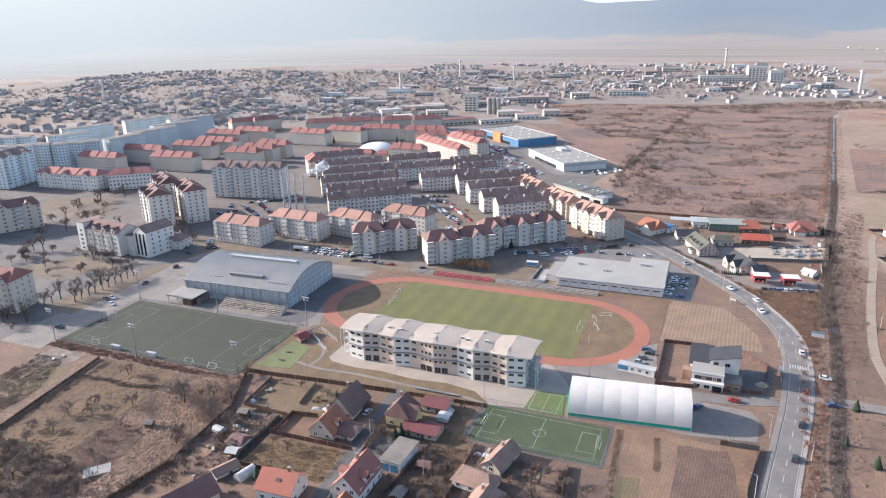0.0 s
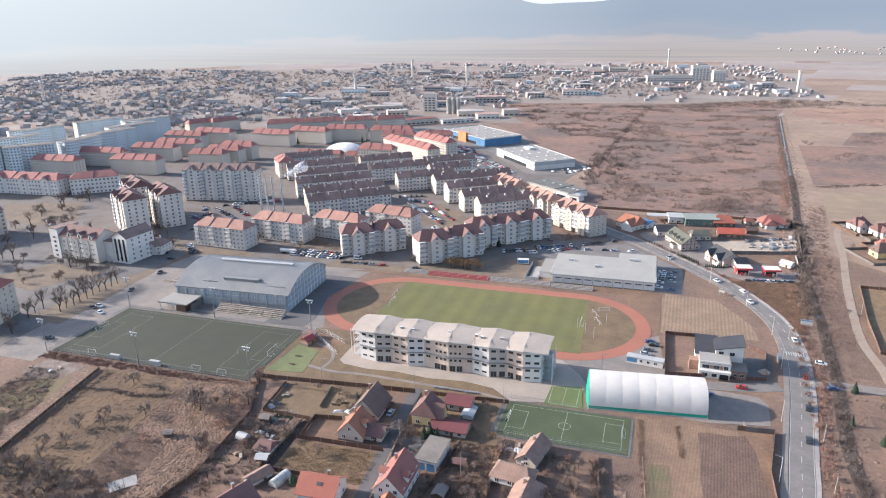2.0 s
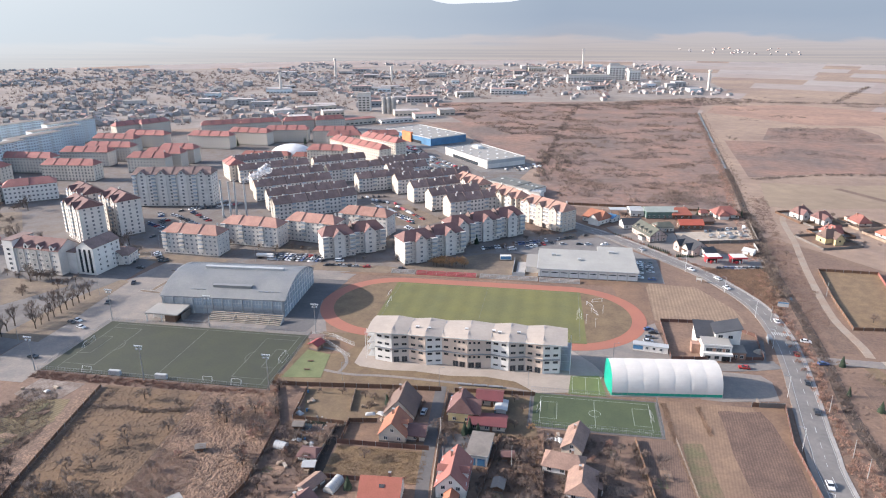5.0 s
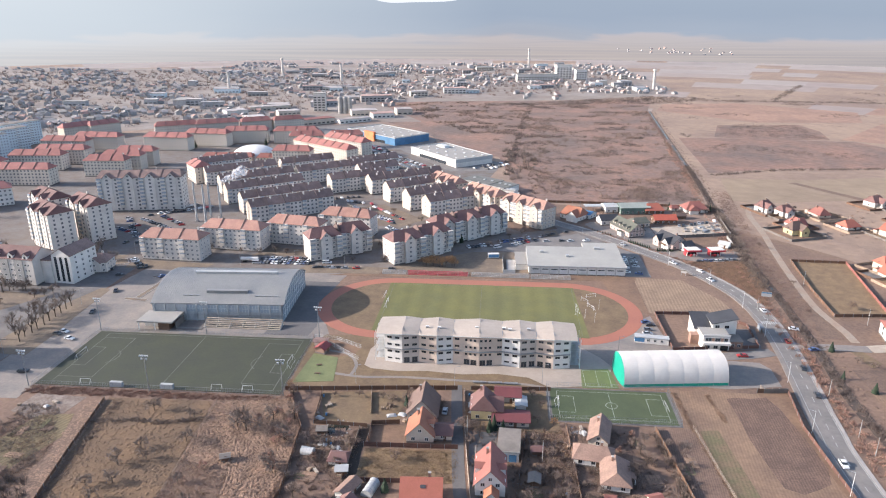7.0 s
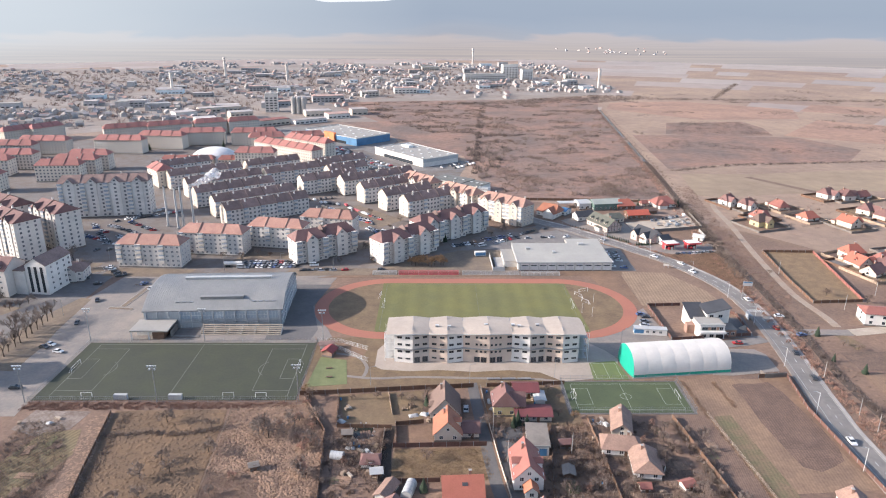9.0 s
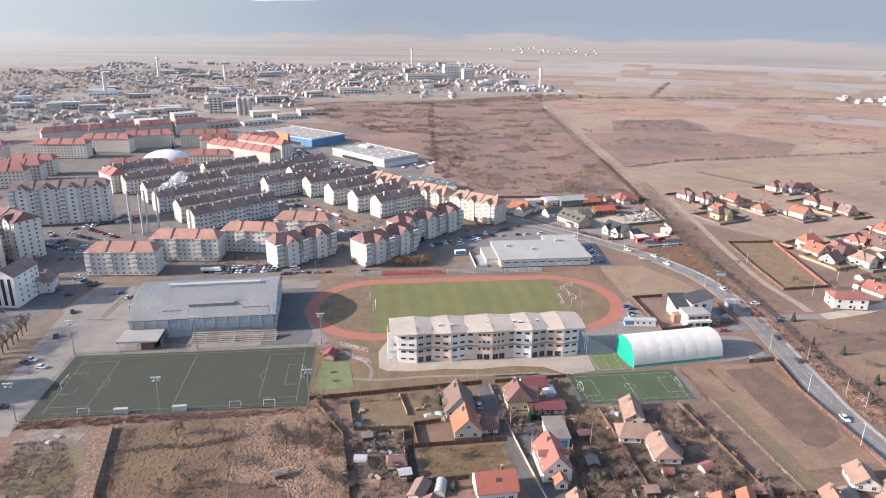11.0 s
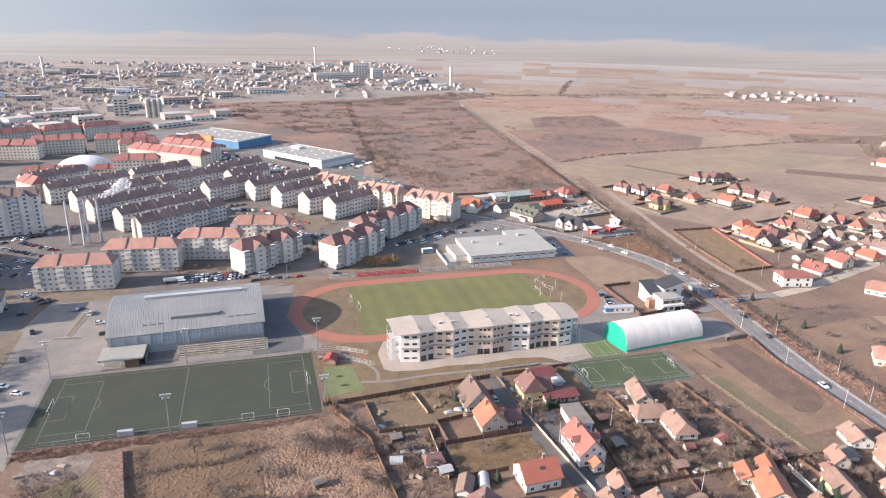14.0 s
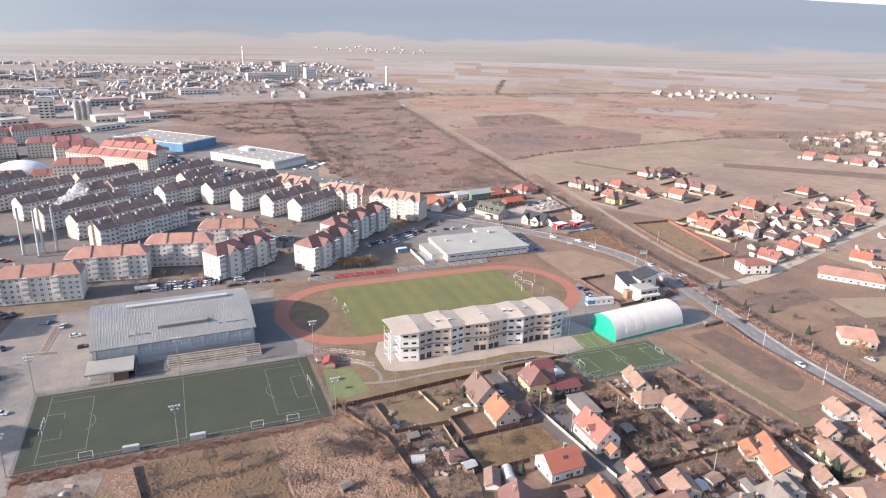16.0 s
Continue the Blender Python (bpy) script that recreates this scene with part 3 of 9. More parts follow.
for poly, lab in [
    ([(-164, 96), (-120, 94), (-116, 106), (-165, 109)], "bare lawn strip before the flats"),
    ([(-70, 96), (-20, 98), (-16, 108), (-62, 109)], "bare lawn strip before the flats"),
    ([(-26, 100), (65.5, 104), (63.5, 133.5), (51.5, 140.5), (30, 139), (20, 132), (-14, 110)], "brown verge behind the running track"),
    ([(74.7, 184), (82.6, 187), (84, 176), (76, 171.5)], "brown grass island in the car park"),
    ([(86.7, 164), (96.8, 166.6), (98, 158.2), (83, 156.2)], "brown grass island in the car park"),
    ([(-100, 122), (-66, 124), (-56, 132), (-92, 138)], "worn lawn between blocks of flats"),
    ([(-60, 138), (-30, 140), (-10, 150), (-34, 156), (-62, 160)], "worn lawn between blocks of flats"),
    ([(-60, 190), (-20, 186), (-6, 204), (-40, 240), (-72, 226)], "worn lawn between blocks of flats"),
    ([(-210, 96), (-172, 98), (-172, 116), (-205, 118)], "traffic island of bare ground"),
    ([(-374, 161), (-316, 179), (-281, 138), (-300, 118), (-340, 122)], "churned brown building ground"),
    ([(40, 205), (60, 180), (84, 190), (74, 230), (50, 245)], "dark hedge ground beside the flats")]:
    patch("ground_lawn", poly, "garden_soil" if "hedge" in lab else "town_lawn", 0.08, lab)

for poly in ([(-140.5, 54.8), (-128.5, 53.2), (-128.7, 50.8), (-141, 52.2)], [(-136, 55), (-133.4, 54.6), (-130.6, 79.5), (-133.2, 79.8)], [(-141, 84.5), (-128.6, 81.6), (-128.6, 79.8), (-141, 82.6)], [(-178, 106), (-170, 110.5), (-165, 103), (-176, 97)]):
    patch("traffic_island", poly, "town_lawn", 0.16, "kerbed island of bare earth in the car park")
    k_ = Shape("kerb")
    for (x0, y0), (x1, y1) in zip(poly, poly[1:] + poly[:1]):
        ribbon(k_, [(x0, y0), (x1, y1)], 0.15, -0.15, -0.2, 0.2)
    solid("kerb_island", k_, "pale kerb round a traffic island", "kerb", kind="structure")

# darker colour here deepens the shadow that the hall casts
patch("pavement_hall", [(-58, 20), (-38, 20), (-36.5, 30), (-43, 56), (-38, 84), (-58, 84)], "shaded_asphalt", 0.07, "asphalt yard between sports hall and track, darkened for the hall's shadow")
patch("ground_gate", [(-37, 24), (-34, 17.5), (-22, 17), (-12, 11), (-14, 4), (-20, 2), (-31, 5), (-33, 12)], "meadow", 0.085, "bare brown ground beside the playground")

# --- scrubland and meadows
patch("ground_scrub", [(62, 262), (196, 262), (222, 430), (262, 800), (300, 960), (150, 905), (-40, 900), (-150, 860), (-110, 660), (-40, 560), (-12, 490), (44, 430), (52, 360)], "scrub_ground", 0.02, "reddish brown scrubland with dry weeds")
patch("ground_meadow", [(-48, 94), (118, 98), (120, 106), (60, 106), (58, 104), (-30, 100)], "meadow", 0.06, "brown verge along the running track")
patch("ground_school", [(-33, -24), (60, -19), (66, -15), (76, 20), (60, 24), (-30, 22), (-36, 12)], "lawn_winter", 0.05, "sparse winter lawn round the school")
patch("pavement_school", [(-8, -4), (-5, -6.5), (6, -8), (18, -7), (32, -8.5), (46, -7), (58, -9), (66, -16), (78, -14), (90, -3), (92, 2), (88, 10), (80, 20), (60, 24), (-4, 20), (-8, 10)], "apron", 0.09, "pale paved apron round the school")
patch("pavement_yard", [(74, 20.5), (104, 42), (117, 54), (120, 17.5), (132, 18), (133, 10.2), (104, 6), (92, 3)], "concrete_paving", 0.075, "grey paved yard between track and air hall")
patch("pavement_lot", [(132, 12), (152, 11), (155, 6), (154, -8), (134, -11.4), (126, -11)], "concrete_paving", 0.08, "pale paved lot beside the air hall")
patch("field_stubble", [(117.4, 57), (158, 60), (156, 76), (143, 102), (118, 104)], "stubble_pale", 0.05, "tan stubble field with faint rows")
patch("ground_verge", [(106, 60), (117, 57), (117.6, 105), (100, 100)], "meadow", 0.055, "brown grass beside the running track")
patch("field_ploughed", [(130.3, -18.5), (134, -17.4), (139, -17.8), (145.2, -16.4), (147.4, -24), (148.2, -34.5), (149.2, -48), (149.4, -58), (147, -66), (142, -69), (137, -71.5), (132.2, -69), (131.2, -58), (130.2, -44), (130.8, -30)], "ploughed_dark", 0.06, "dark ploughed field with straight furrows")
patch("field_dry", [(109, -14), (143, -14), (148, -40), (150, -80), (118, -82), (110, -38)], "stubble", 0.03, "dry tan field strip")
patch("field_dry_edge", [(143, -13), (154, -12), (152, -40), (150.5, -80), (149, -70), (148, -40)], "meadow", 0.055, "dry grass strip beside the road")
patch("field_green", [(114.9, -40.5), (121.3, -39.6), (123.7, -74), (125, -94), (116.6, -94), (115.5, -74.7)], "green_strip", 0.065, "dull green strip of winter crop")
patch("field_brown", [(101.5, -41), (112.8, -39.3), (115.2, -73), (116, -92), (106, -92), (104.6, -75)], "ploughed", 0.055, "narrow brown ploughed garden strip")
patch("field_orchard", [(-97.5, -36.5), (-58, -35.8), (-54, -83), (-55, -112), (-82, -116), (-92, -69)], "orchard_grass", 0.05, "golden brown orchard meadow with bare trees")
patch("field_tufts", [(-57, -35.8), (-30, -31), (-20, -50), (-17, -84), (-24, -118), (-52, -114)], "tuft_ground", 0.05, "rough field of dead tufted grass")
patch("field_vegetables", [(-116, -50), (-104, -48), (-100, -62), (-110, -90), (-128, -92)], "vegetable_rows", 0.051, "garden plot with rows of withered green")
patch("field_rough", [(-104, -40), (-98, -38), (-92, -69), (-84, -114), (-98, -112), (-100, -66)], "tuft_ground", 0.045, "strip of dry weeds")
patch("pavement_shed_yard", [(-126, -36), (-106, -37), (-108, -48), (-118, -52), (-128, -48)], "dusty_yard", 0.05, "grey trampled dusty yard beside gardens")
patch("garden_a", [(-20, -26), (12, -23), (12, -44), (-14, -47)], "lawn_winter", 0.05, "yellowed lawn of a house garden", category="garden")
patch("garden_b", [(4, -46), (31, -45), (33, -57), (3, -58)], "meadow", 0.05, "dry lawn round the orange-roofed house", category="garden")
patch("garden_c", [(3, -59.5), (33, -58.5), (34.5, -75), (2.5, -76)], "straw_plot", 0.06, "overgrown plot of straw-coloured grass", category="garden")
patch("garden_d", [(-18, -48), (2, -48), (1, -76), (-16, -78)], "garden_soil", 0.05, "dark vegetable garden", category="garden")
patch("garden_e", [(37, -20), (66, -20), (68, -46), (38, -46)], "lawn_winter", 0.045, "winter lawn between houses", category="garden")
patch("garden_f", [(56, -46.5), (69, -46.5), (66, -92), (50, -92)], "meadow", 0.05, "dry grass garden with shrubs", category="garden")
patch("garden_g", [(69.5, -44), (92, -44), (96, -92), (67, -92)], "garden_soil", 0.05, "dug garden with bare fruit trees", category="garden")
patch("garden_h", [(52, -93), (132, -93), (140, -140), (44, -140)], "garden_soil", 0.045, "gardens and yards among houses", category="garden")
# the driveway's shade is painted in as a dark asphalt colour
patch("garden_i", [(36.5, -47), (46, -47), (46, -92), (39, -92)], "shaded_asphalt", 0.05, "driveway beside the red-roofed house, shade put into its colour", category="garden")
patch("garden_j", [(-40, -118), (40, -96), (40, -140), (-60, -150)], "garden_soil", 0.04, "dark gardens behind the houses", category="garden")

# --- running track and field
CYT = 56.6
TRACK_Z = 0.10
patch("running_track", oval(-6, 77.7, CYT, 36.0), "track_red", 0.10, "red cinder running track round the field", category="track")
patch("track_infield", oval(-6, 77.7, CYT, 29.4), "lawn_winter", 0.13, "worn grass inside the running track", category="grass")
patch("football_field", [(-11, 27.6), (86, 27.6), (84, 85.6), (-11, 85.6)], "field_grass", 0.16, "olive green grass football field", category="field")
lines = Shape("line_faint")
for x0, x1, y0, y1 in ((-9, 83, 29.2, 29.32), (-9, 83, 84, 84.12), (-9, -8.88, 29.2, 84), (83, 83.12, 29.2, 84), (37, 37.12, 29.2, 84)):
    lines.box(x0, x1, y0, y1, 0.15, TOPS["football_field"] + 0.008)
solid("field_lines", lines, "faint worn white lines on the grass field", "markings", kind="structure")

# --- artificial pitch west
patch("pitch_west", [(-131.5, -29.5), (-35, -29.5), (-35, 16.8), (-131.5, 16.8)], "turf_dark", 0.12, "dark green artificial football pitch", category="pitch")
def pitch_marks(name, x0, x1, y0, y1, z, stuff, w, label, box_x, box_y, goal_y, r):
    s = Shape(stuff)
    def bar(a, b, c, d):
        s.box(min(a, b), max(a, b), min(c, d), max(c, d), z - 0.02, z + 0.008)
    ym = (y0 + y1) / 2
    bar(x0, x1, y0, y0 + w), bar(x0, x1, y1 - w, y1)
    bar(x0, x0 + w, y0 + w, y1 - w), bar(x1 - w, x1, y0 + w, y1 - w)
    xm = (x0 + x1) / 2
    bar(xm - w / 2, xm + w / 2, y0 + w, y1 - w)
    for e, d in ((x0, 1), (x1, -1)):
        for bx, by in ((box_x, box_y), (box_x * 0.4, goal_y)):
            if by:
                bar(e + d * w, e + d * bx, ym - by, ym - by + w), bar(e + d * w, e + d * bx, ym + by - w, ym + by)
                bar(e + d * bx - w / 2, e + d * bx + w / 2, ym - by + w, ym + by - w)
    def arc(cx, cy, rad, a0, a1, n):
        for i in range(n):
            p, q = radians(a0 + (a1 - a0) * i / n), radians(a0 + (a1 - a0) * (i + 1) / n)
            s.prism([(cx + (rad - w) * math.cos(p), cy + (rad - w) * math.sin(p)), (cx + rad * math.cos(p), cy + rad * math.sin(p)),
                     (cx + rad * math.cos(q), cy + rad * math.sin(q)), (cx + (rad - w) * math.cos(q), cy + (rad - w) * math.sin(q))], z - 0.02, z + 0.009)
    if not goal_y:
        arc(xm, ym, r, 0, 360, 32)
    if goal_y:
        arc(x0 + box_x * 0.66, ym, r, -55, 55, 12), arc(x1 - box_x * 0.66, ym, r, 125, 235, 12)
    return solid(name, s, label, "markings", kind="structure")
pitch_marks("pitch_lines", -126.5, -38.5, -27, 15.2, TOPS["pitch_west"], "line_faint", 0.22, "thin pale lines of the dark pitch", 14, 17, 8, 6.5)
patch("pitch_surround", [(64, -39), (110, -39), (110, -15.5), (64, -15.5)], "old_asphalt", 0.07, "grey border round the small pitch")
patch("pitch_small", [(65.6, -38), (108.8, -38), (108.8, -16.4), (65.6, -16.4)], "turf_bright", 0.12, "bright green artificial five-a-side pitch", category="pitch")
pitch_marks("pitch_small_lines", 68, 106.5, -36, -18, TOPS["pitch_small"], "line_soft", 0.1, "white lines of the small pitch", 6, 5.5, 0, 2.1)
patch("court_tennis", [(78, -15), (92, -14.5), (90, 0.5), (79, -1)], "court_green", 0.10, "yellow-green small training court", category="court")
court = Shape("line_soft")
for x0, x1, y0, y1 in ((79.5, 90, -13.6, -13.48), (79.5, 89.5, -1.6, -1.48), (79.5, 79.62, -13.5, -1.6), (84.5, 84.62, -13.5, -1.6), (89.4, 89.52, -13.5, -1.6)):
    court.box(x0, x1, y0, y1, 0.09, TOPS["court_tennis"] + 0.01)
solid("court_lines", court, "white lines of the training court", "markings", kind="structure")
patch("playground", [(-31, 4), (-20, 1), (-17.5, -18), (-33, -20)], "play_green", 0.11, "bright green playground surface", category="playground")

# --- roads
MAIN = [(150, -330), (153, -200), (156.5, -66), (159.2, -36), (163.9, -5), (167.6, 20), (170.2, 52), (167.3, 84), (152.9, 118.5), (135.6, 143.6), (104, 184), (84, 204), (60, 232)]
main = curve_points(MAIN, 4)
solid("road_main", ribbon(Shape("asphalt"), main, 3.8, -3.8, -0.3, 0.10), "grey asphalt road curving past the fields", "road", kind="structure")
solid("pavement_west", ribbon(Shape("concrete_paving"), main[14:], 5.7, 3.8, -0.3, 0.22), "pale footway along the road", "footway", kind="structure")
solid("pavement_east", ribbon(Shape("kerb"), main[8:], -3.8, -5.0, -0.3, 0.22), "pale kerb and footway along the road", "footway", kind="structure")
dashes = Shape("road_paint")
for i in range(0, len(main) - 1, 2):
    a, b = main[i], main[i + 1]
    ribbon(dashes, [a, a + (b - a) * 0.8], 0.09, -0.09, 0.08, 0.108)
solid("road_centre_line", dashes, "white dashed centre line", "markings", kind="structure")
edge = ribbon(ribbon(Shape("road_paint"), main, 3.5, 3.36, 0.08, 0.107), main, -3.36, -3.5, 0.08, 0.107)
solid("road_edge_line", edge, "white edge lines of the road", "markings", kind="structure")
cross = Shape("road_paint")
for i in range(8):
    cross.box(166.8 + i * 0.9, 167.25 + i * 0.9, 49.5, 52.5, 0.08, 0.11)
solid("zebra_crossing", cross, "white zebra crossing on the road", "markings", kind="structure")
solid("road_side", ribbon(Shape("asphalt"), curve_points([(161, 21), (150, 17.5), (139, 15.5), (128, 15), (118, 15)], 4), 3.2, -3.2, -0.3, 0.105), "side road to the air hall", "road", kind="structure")
solid("road_bridge", ribbon(Shape("concrete_paving"), curve_points([(172, 28), (186, 27.5), (203, 27)], 4), 3.0, -3.0, -0.4, 0.12), "pale road over the ditch", "road", kind="structure")
solid("road_gravel", ribbon(Shape("gravel"), curve_points([(203, 27), (229, 32.7), (281, 50), (338, 70), (394, 88), (470, 112)], 6), 3.2, -3.2, -0.3, 0.095), "pale gravel road through the village", "road", kind="structure")
solid("road_dirt", ribbon(Shape("dirt_road"), curve_points([(200, 33), (200.5, 44), (199, 62), (199.5, 80), (204.7, 121), (210, 155), (216, 190), (222, 236), (229, 256)], 6), 1.9, -1.9, -0.3, 0.09), "rutted dirt road beside the ditch", "road", kind="structure")
# the lane uses the darkened asphalt, so its shade is in the colour
solid("road_lane", ribbon(Shape("shaded_asphalt"), curve_points([(30.4, -17), (32.4, -46), (35.4, -80), (40, -100), (47, -150)], 5), 2.0, -2.0, -0.3, 0.1), "narrow grey lane between house gardens", "road", kind="structure")
solid("road_track_left", ribbon(Shape("ditch_soil"), curve_points([(1.5, -46), (0.5, -60), (1, -78), (-6, -100)], 5), 1.6, -1.6, -0.3, 0.09), "dark muddy lane between fences", "road", kind="structure")
solid("road_village", ribbon(Shape("gravel"), curve_points([(300, 95), (345, 120), (385, 118), (420, 112)], 6), 2.2, -2.2, -0.3, 0.085), "gravel lane among village houses", "road", kind="structure")
solid("footpath", ribbon(Shape("concrete_paving"), curve_points([(-20, -11.5), (-7, -13.6), (8, -12.6), (27, -13.2), (44, -14), (58, -14.5), (66, -17)], 3), 0.8, -0.8, -0.2, 0.11), "pale winding footpath before the school", "path", kind="structure")
solid("footpath_side", ribbon(Shape("concrete_paving"), curve_points([(-12, -13), (-11, -5), (-16, 4), (-28, 8)], 3), 0.7, -0.7, -0.2, 0.125), "pale path to the pitch", "path", kind="structure")
DITCH = [(176, -90), (175.5, -28), (177, -5), (181, 25), (186, 84), (190, 150), (200, 237), (212, 330), (225, 451), (262, 790)]
ditch = curve_points(DITCH, 8)
solid("ditch_bank", ribbon(Shape("bank_soil"), ditch, 2.3, -2.3, -0.6, 0.075), "dark overgrown banks of a ditch", "ditch", kind="structure")
solid("water_ditch", ribbon(ribbon(Shape("water"), ditch[20:44], 0.7, -0.7, -0.5, 0.09), ditch[43:], 0.8, -0.4, -0.5, 0.09), "thin stream in a straight ditch", "water", kind="structure")
solid("ground_verge_east", ribbon(Shape("tuft_ground"), main[8:], -5.0, -9.5, -0.3, 0.08), "reddish weeds along the road", "ground", kind="structure")
patch("pavement_station", [(103, 203), (108, 208), (124, 212.5), (145, 200), (146, 180), (158, 162), (188, 152), (188, 137), (163, 131.5), (153, 135.5), (138, 146.5), (124, 165), (111, 181)], "concrete_paving", 0.07, "pale paved forecourts along the road")
patch("ground_scrapyard", [(146.3, 174), (146.3, 199), (166, 203), (196, 220), (193, 185.5), (157, 178)], "gravel", 0.06, "gravel storage yard")
patch("ground_plot", [(160, 162.5), (158, 173), (176, 178.5), (189, 178.5), (188, 165)], "meadow", 0.085, "brown grass plot before the yard wall")
patch("field_walled", [(212.8, 137), (242.6, 136), (235.2, 96), (229, 62), (203, 60), (206.2, 94)], "straw_plot", 0.05, "mown brown plot inside a fence")
patch("field_dark", [(425, 280), (440, 296), (640, 150), (612, 132)], "ploughed", 0.05, "long dark ploughed strip")
patch("field_dark_small", [(288, 338), (294, 340), (328, 284), (321, 282)], "ploughed", 0.05, "dark ploughed strip")
patch("field_tan", [(236, 352), (300, 350), (380, 366), (500, 372), (560, 330), (470, 300), (400, 290), (331, 286), (240, 268), (222, 275)], "far_pasture", 0.03, "broad dull meadow")
patch("field_reddish", [(232, 372), (300, 396), (420, 406), (470, 470), (440, 545), (330, 560), (250, 560)], "scrub_ground", 0.028, "reddish dry grassland beside the ditch")
patch("field_reddish", [(275, 800), (380, 690), (520, 700), (560, 800), (420, 900), (300, 880)], "red_steppe", 0.028, "reddish dry grassland")
patch("field_brown_far", [(293, 570), (350, 556), (418, 561), (432, 620), (426, 673), (370, 662), (322, 660)], "scrub_ground", 0.03, "dark brown fallow patch")
patch("field_tan_far", [(430, 560), (620, 440), (760, 520), (540, 690)], "red_steppe", 0.025, "pale tan fields beyond the scrub")
patch("field_fallow_far", [(560, 780), (900, 640), (960, 700), (620, 860)], "red_steppe", 0.025, "brown fallow strip far off")
patch("field_fallow_far", [(560, 420), (700, 380), (760, 420), (600, 480)], "dry_ground", 0.025, "brown fallow strip far off")
patch("ground_town", [(-1500, 560), (-700, 520), (-480, 500), (-300, 640), (-60, 660), (-160, 870), (150, 920), (300, 990), (370, 1120), (360, 1740), (-200, 1800), (-760, 1560), (-1500, 1500)], "town_ground", 0.015, "grey built-up ground of the distant town")
patch("pavement_store", [(-170, 480), (-60, 460), (0, 360), (42, 366), (46, 400), (8, 450), (-30, 490), (-28, 530), (-90, 590), (-140, 620), (-200, 600)], "asphalt", 0.05, "parking ground of the stores")

patch("pavement_shop", [(66, 106), (112, 105), (128, 105), (128, 142), (112, 160), (96, 180), (34, 150), (36, 142), (52, 141), (64, 134)], "asphalt", 0.065, "dark asphalt lot round the low store")


# ---- sports hall ----
def sports_hall():
    L, D, EAVE, RISE = 60.8, 44.0, 8.4, 6.5
    hall = thing("sports_hall", "grey barrel-roofed sports hall with ribbed metal roof", "sports hall", at(-114.0, 31.2, 0, 2.5))
    # vault
    n = 20
    rad = (D * D / 4 + RISE * RISE) / (2 * RISE)
    half = math.asin(D / 2 / rad)
    arc = [(D / 2 + rad * math.sin(a), EAVE + RISE - rad + rad * math.cos(a)) for a in (-half + 2 * half * i / n for i in range(n + 1))]
    roof = Shape("sheet_metal", "steel_grey")
    v = [(x, y, z) for (y, z) in arc for x in (-0.8, L + 0.8)]
    roof.add(v, [(2 * i, 2 * i + 1, 2 * i + 3, 2 * i + 2) for i in range(n)])
    w = [(x, y, z - 0.35) for (y, z) in arc for x in (-0.8, L + 0.8)]
    roof.add(w, [(2 * i + 2, 2 * i + 3, 2 * i + 1, 2 * i) for i in range(n)], 1)
    for k in (0, 1):
        roof.add([v[2 * i + k] for i in range(n + 1)] + [w[2 * i + k] for i in range(n + 1)], [(i, i + 1, n + 2 + i, n + 1 + i) if k == 0 else (i + 1, i, n + 1 + i, n + 2 + i) for i in range(n)], 1)
    roof.box(-0.8, L + 0.8, -0.25, 0.0, EAVE - 0.5, EAVE + 0.05, 1)
    part("roof", roof, hall, "grey corrugated metal vault", smooth=False)
    seam = Shape("sheet_metal")
    for i in range(n):
        (y0, z0), (y1, z1) = arc[i], arc[i + 1]
        seam.add([(-0.1, y0, z0), (0.1, y0, z0), (0.0, y0, z0 + 0.08), (-0.1, y1, z1), (0.1, y1, z1), (0.0, y1, z1 + 0.08)], [(0, 2, 5, 3), (2, 1, 4, 5)])
    me = seam.mesh("roof_rib")
    for k in range(62):
        part("roof_rib", me, hall, m=at(0.2 + k * (L - 0.4) / 61, 0))
    # walls
    part("wall", Shape("cladding_light").box(0, L, 0, 0.3, 2.6, EAVE), hall)
    part("wall", Shape("cladding_light").box(0, L, D - 0.3, D, -0.2, EAVE), hall)
    part("plinth", Shape("cladding_light").box(0, L, 0.0, 0.35, -0.2, 2.6), hall, "ribbed lower cladding")
    rib = Shape("cladding_light").box(-0.14, 0.14, -0.14, 0.0, 0.0, 4.2).mesh("cladding_rib")
    high = Shape("cladding_light").box(-0.14, 0.14, -0.14, 0.0, 4.2, EAVE - 0.5).mesh("cladding_rib")
    for k in range(91):
        if k < 20:
            part("cladding_rib", high, hall, m=at(0.4 + k * 0.66, 0))
        part("cladding_rib", rib, hall, m=at(0.4 + k * 0.66, 0))
    for x0, x1 in ((-0.1, 0.25), (L - 0.25, L + 0.1)):
        end = Shape("glass_hall")
        poly = [(0, -0.2)] + [(y, z - 0.4) for y, z in arc] + [(D, -0.2)]
        k = len(poly)
        end.add([(x0, y, z) for y, z in poly] + [(x1, y, z) for y, z in poly], [tuple(range(k - 1, -1, -1)), tuple(range(k, 2 * k))] + [(i, (i + 1) % k, k + (i + 1) % k, k + i) for i in range(k)])
        part("end_wall", end, hall, "blue-grey glazed end wall")
    for x in (L + 0.1, -0.25):
        mul = Shape("steel_white")
        for i in range(1, 12):
            y = D * i / 12
            z = EAVE + RISE - rad + math.sqrt(rad * rad - (y - D / 2) ** 2) - 0.4
            mul.box(x, x + 0.15, y - 0.12, y + 0.12, -0.2, z)
        for z in (3.2, 6.0, 8.8, 11.6):
            half_w = D / 2 if z < EAVE else math.sqrt(max(rad * rad - (z - EAVE - RISE + rad) ** 2, 0)) - 0.3
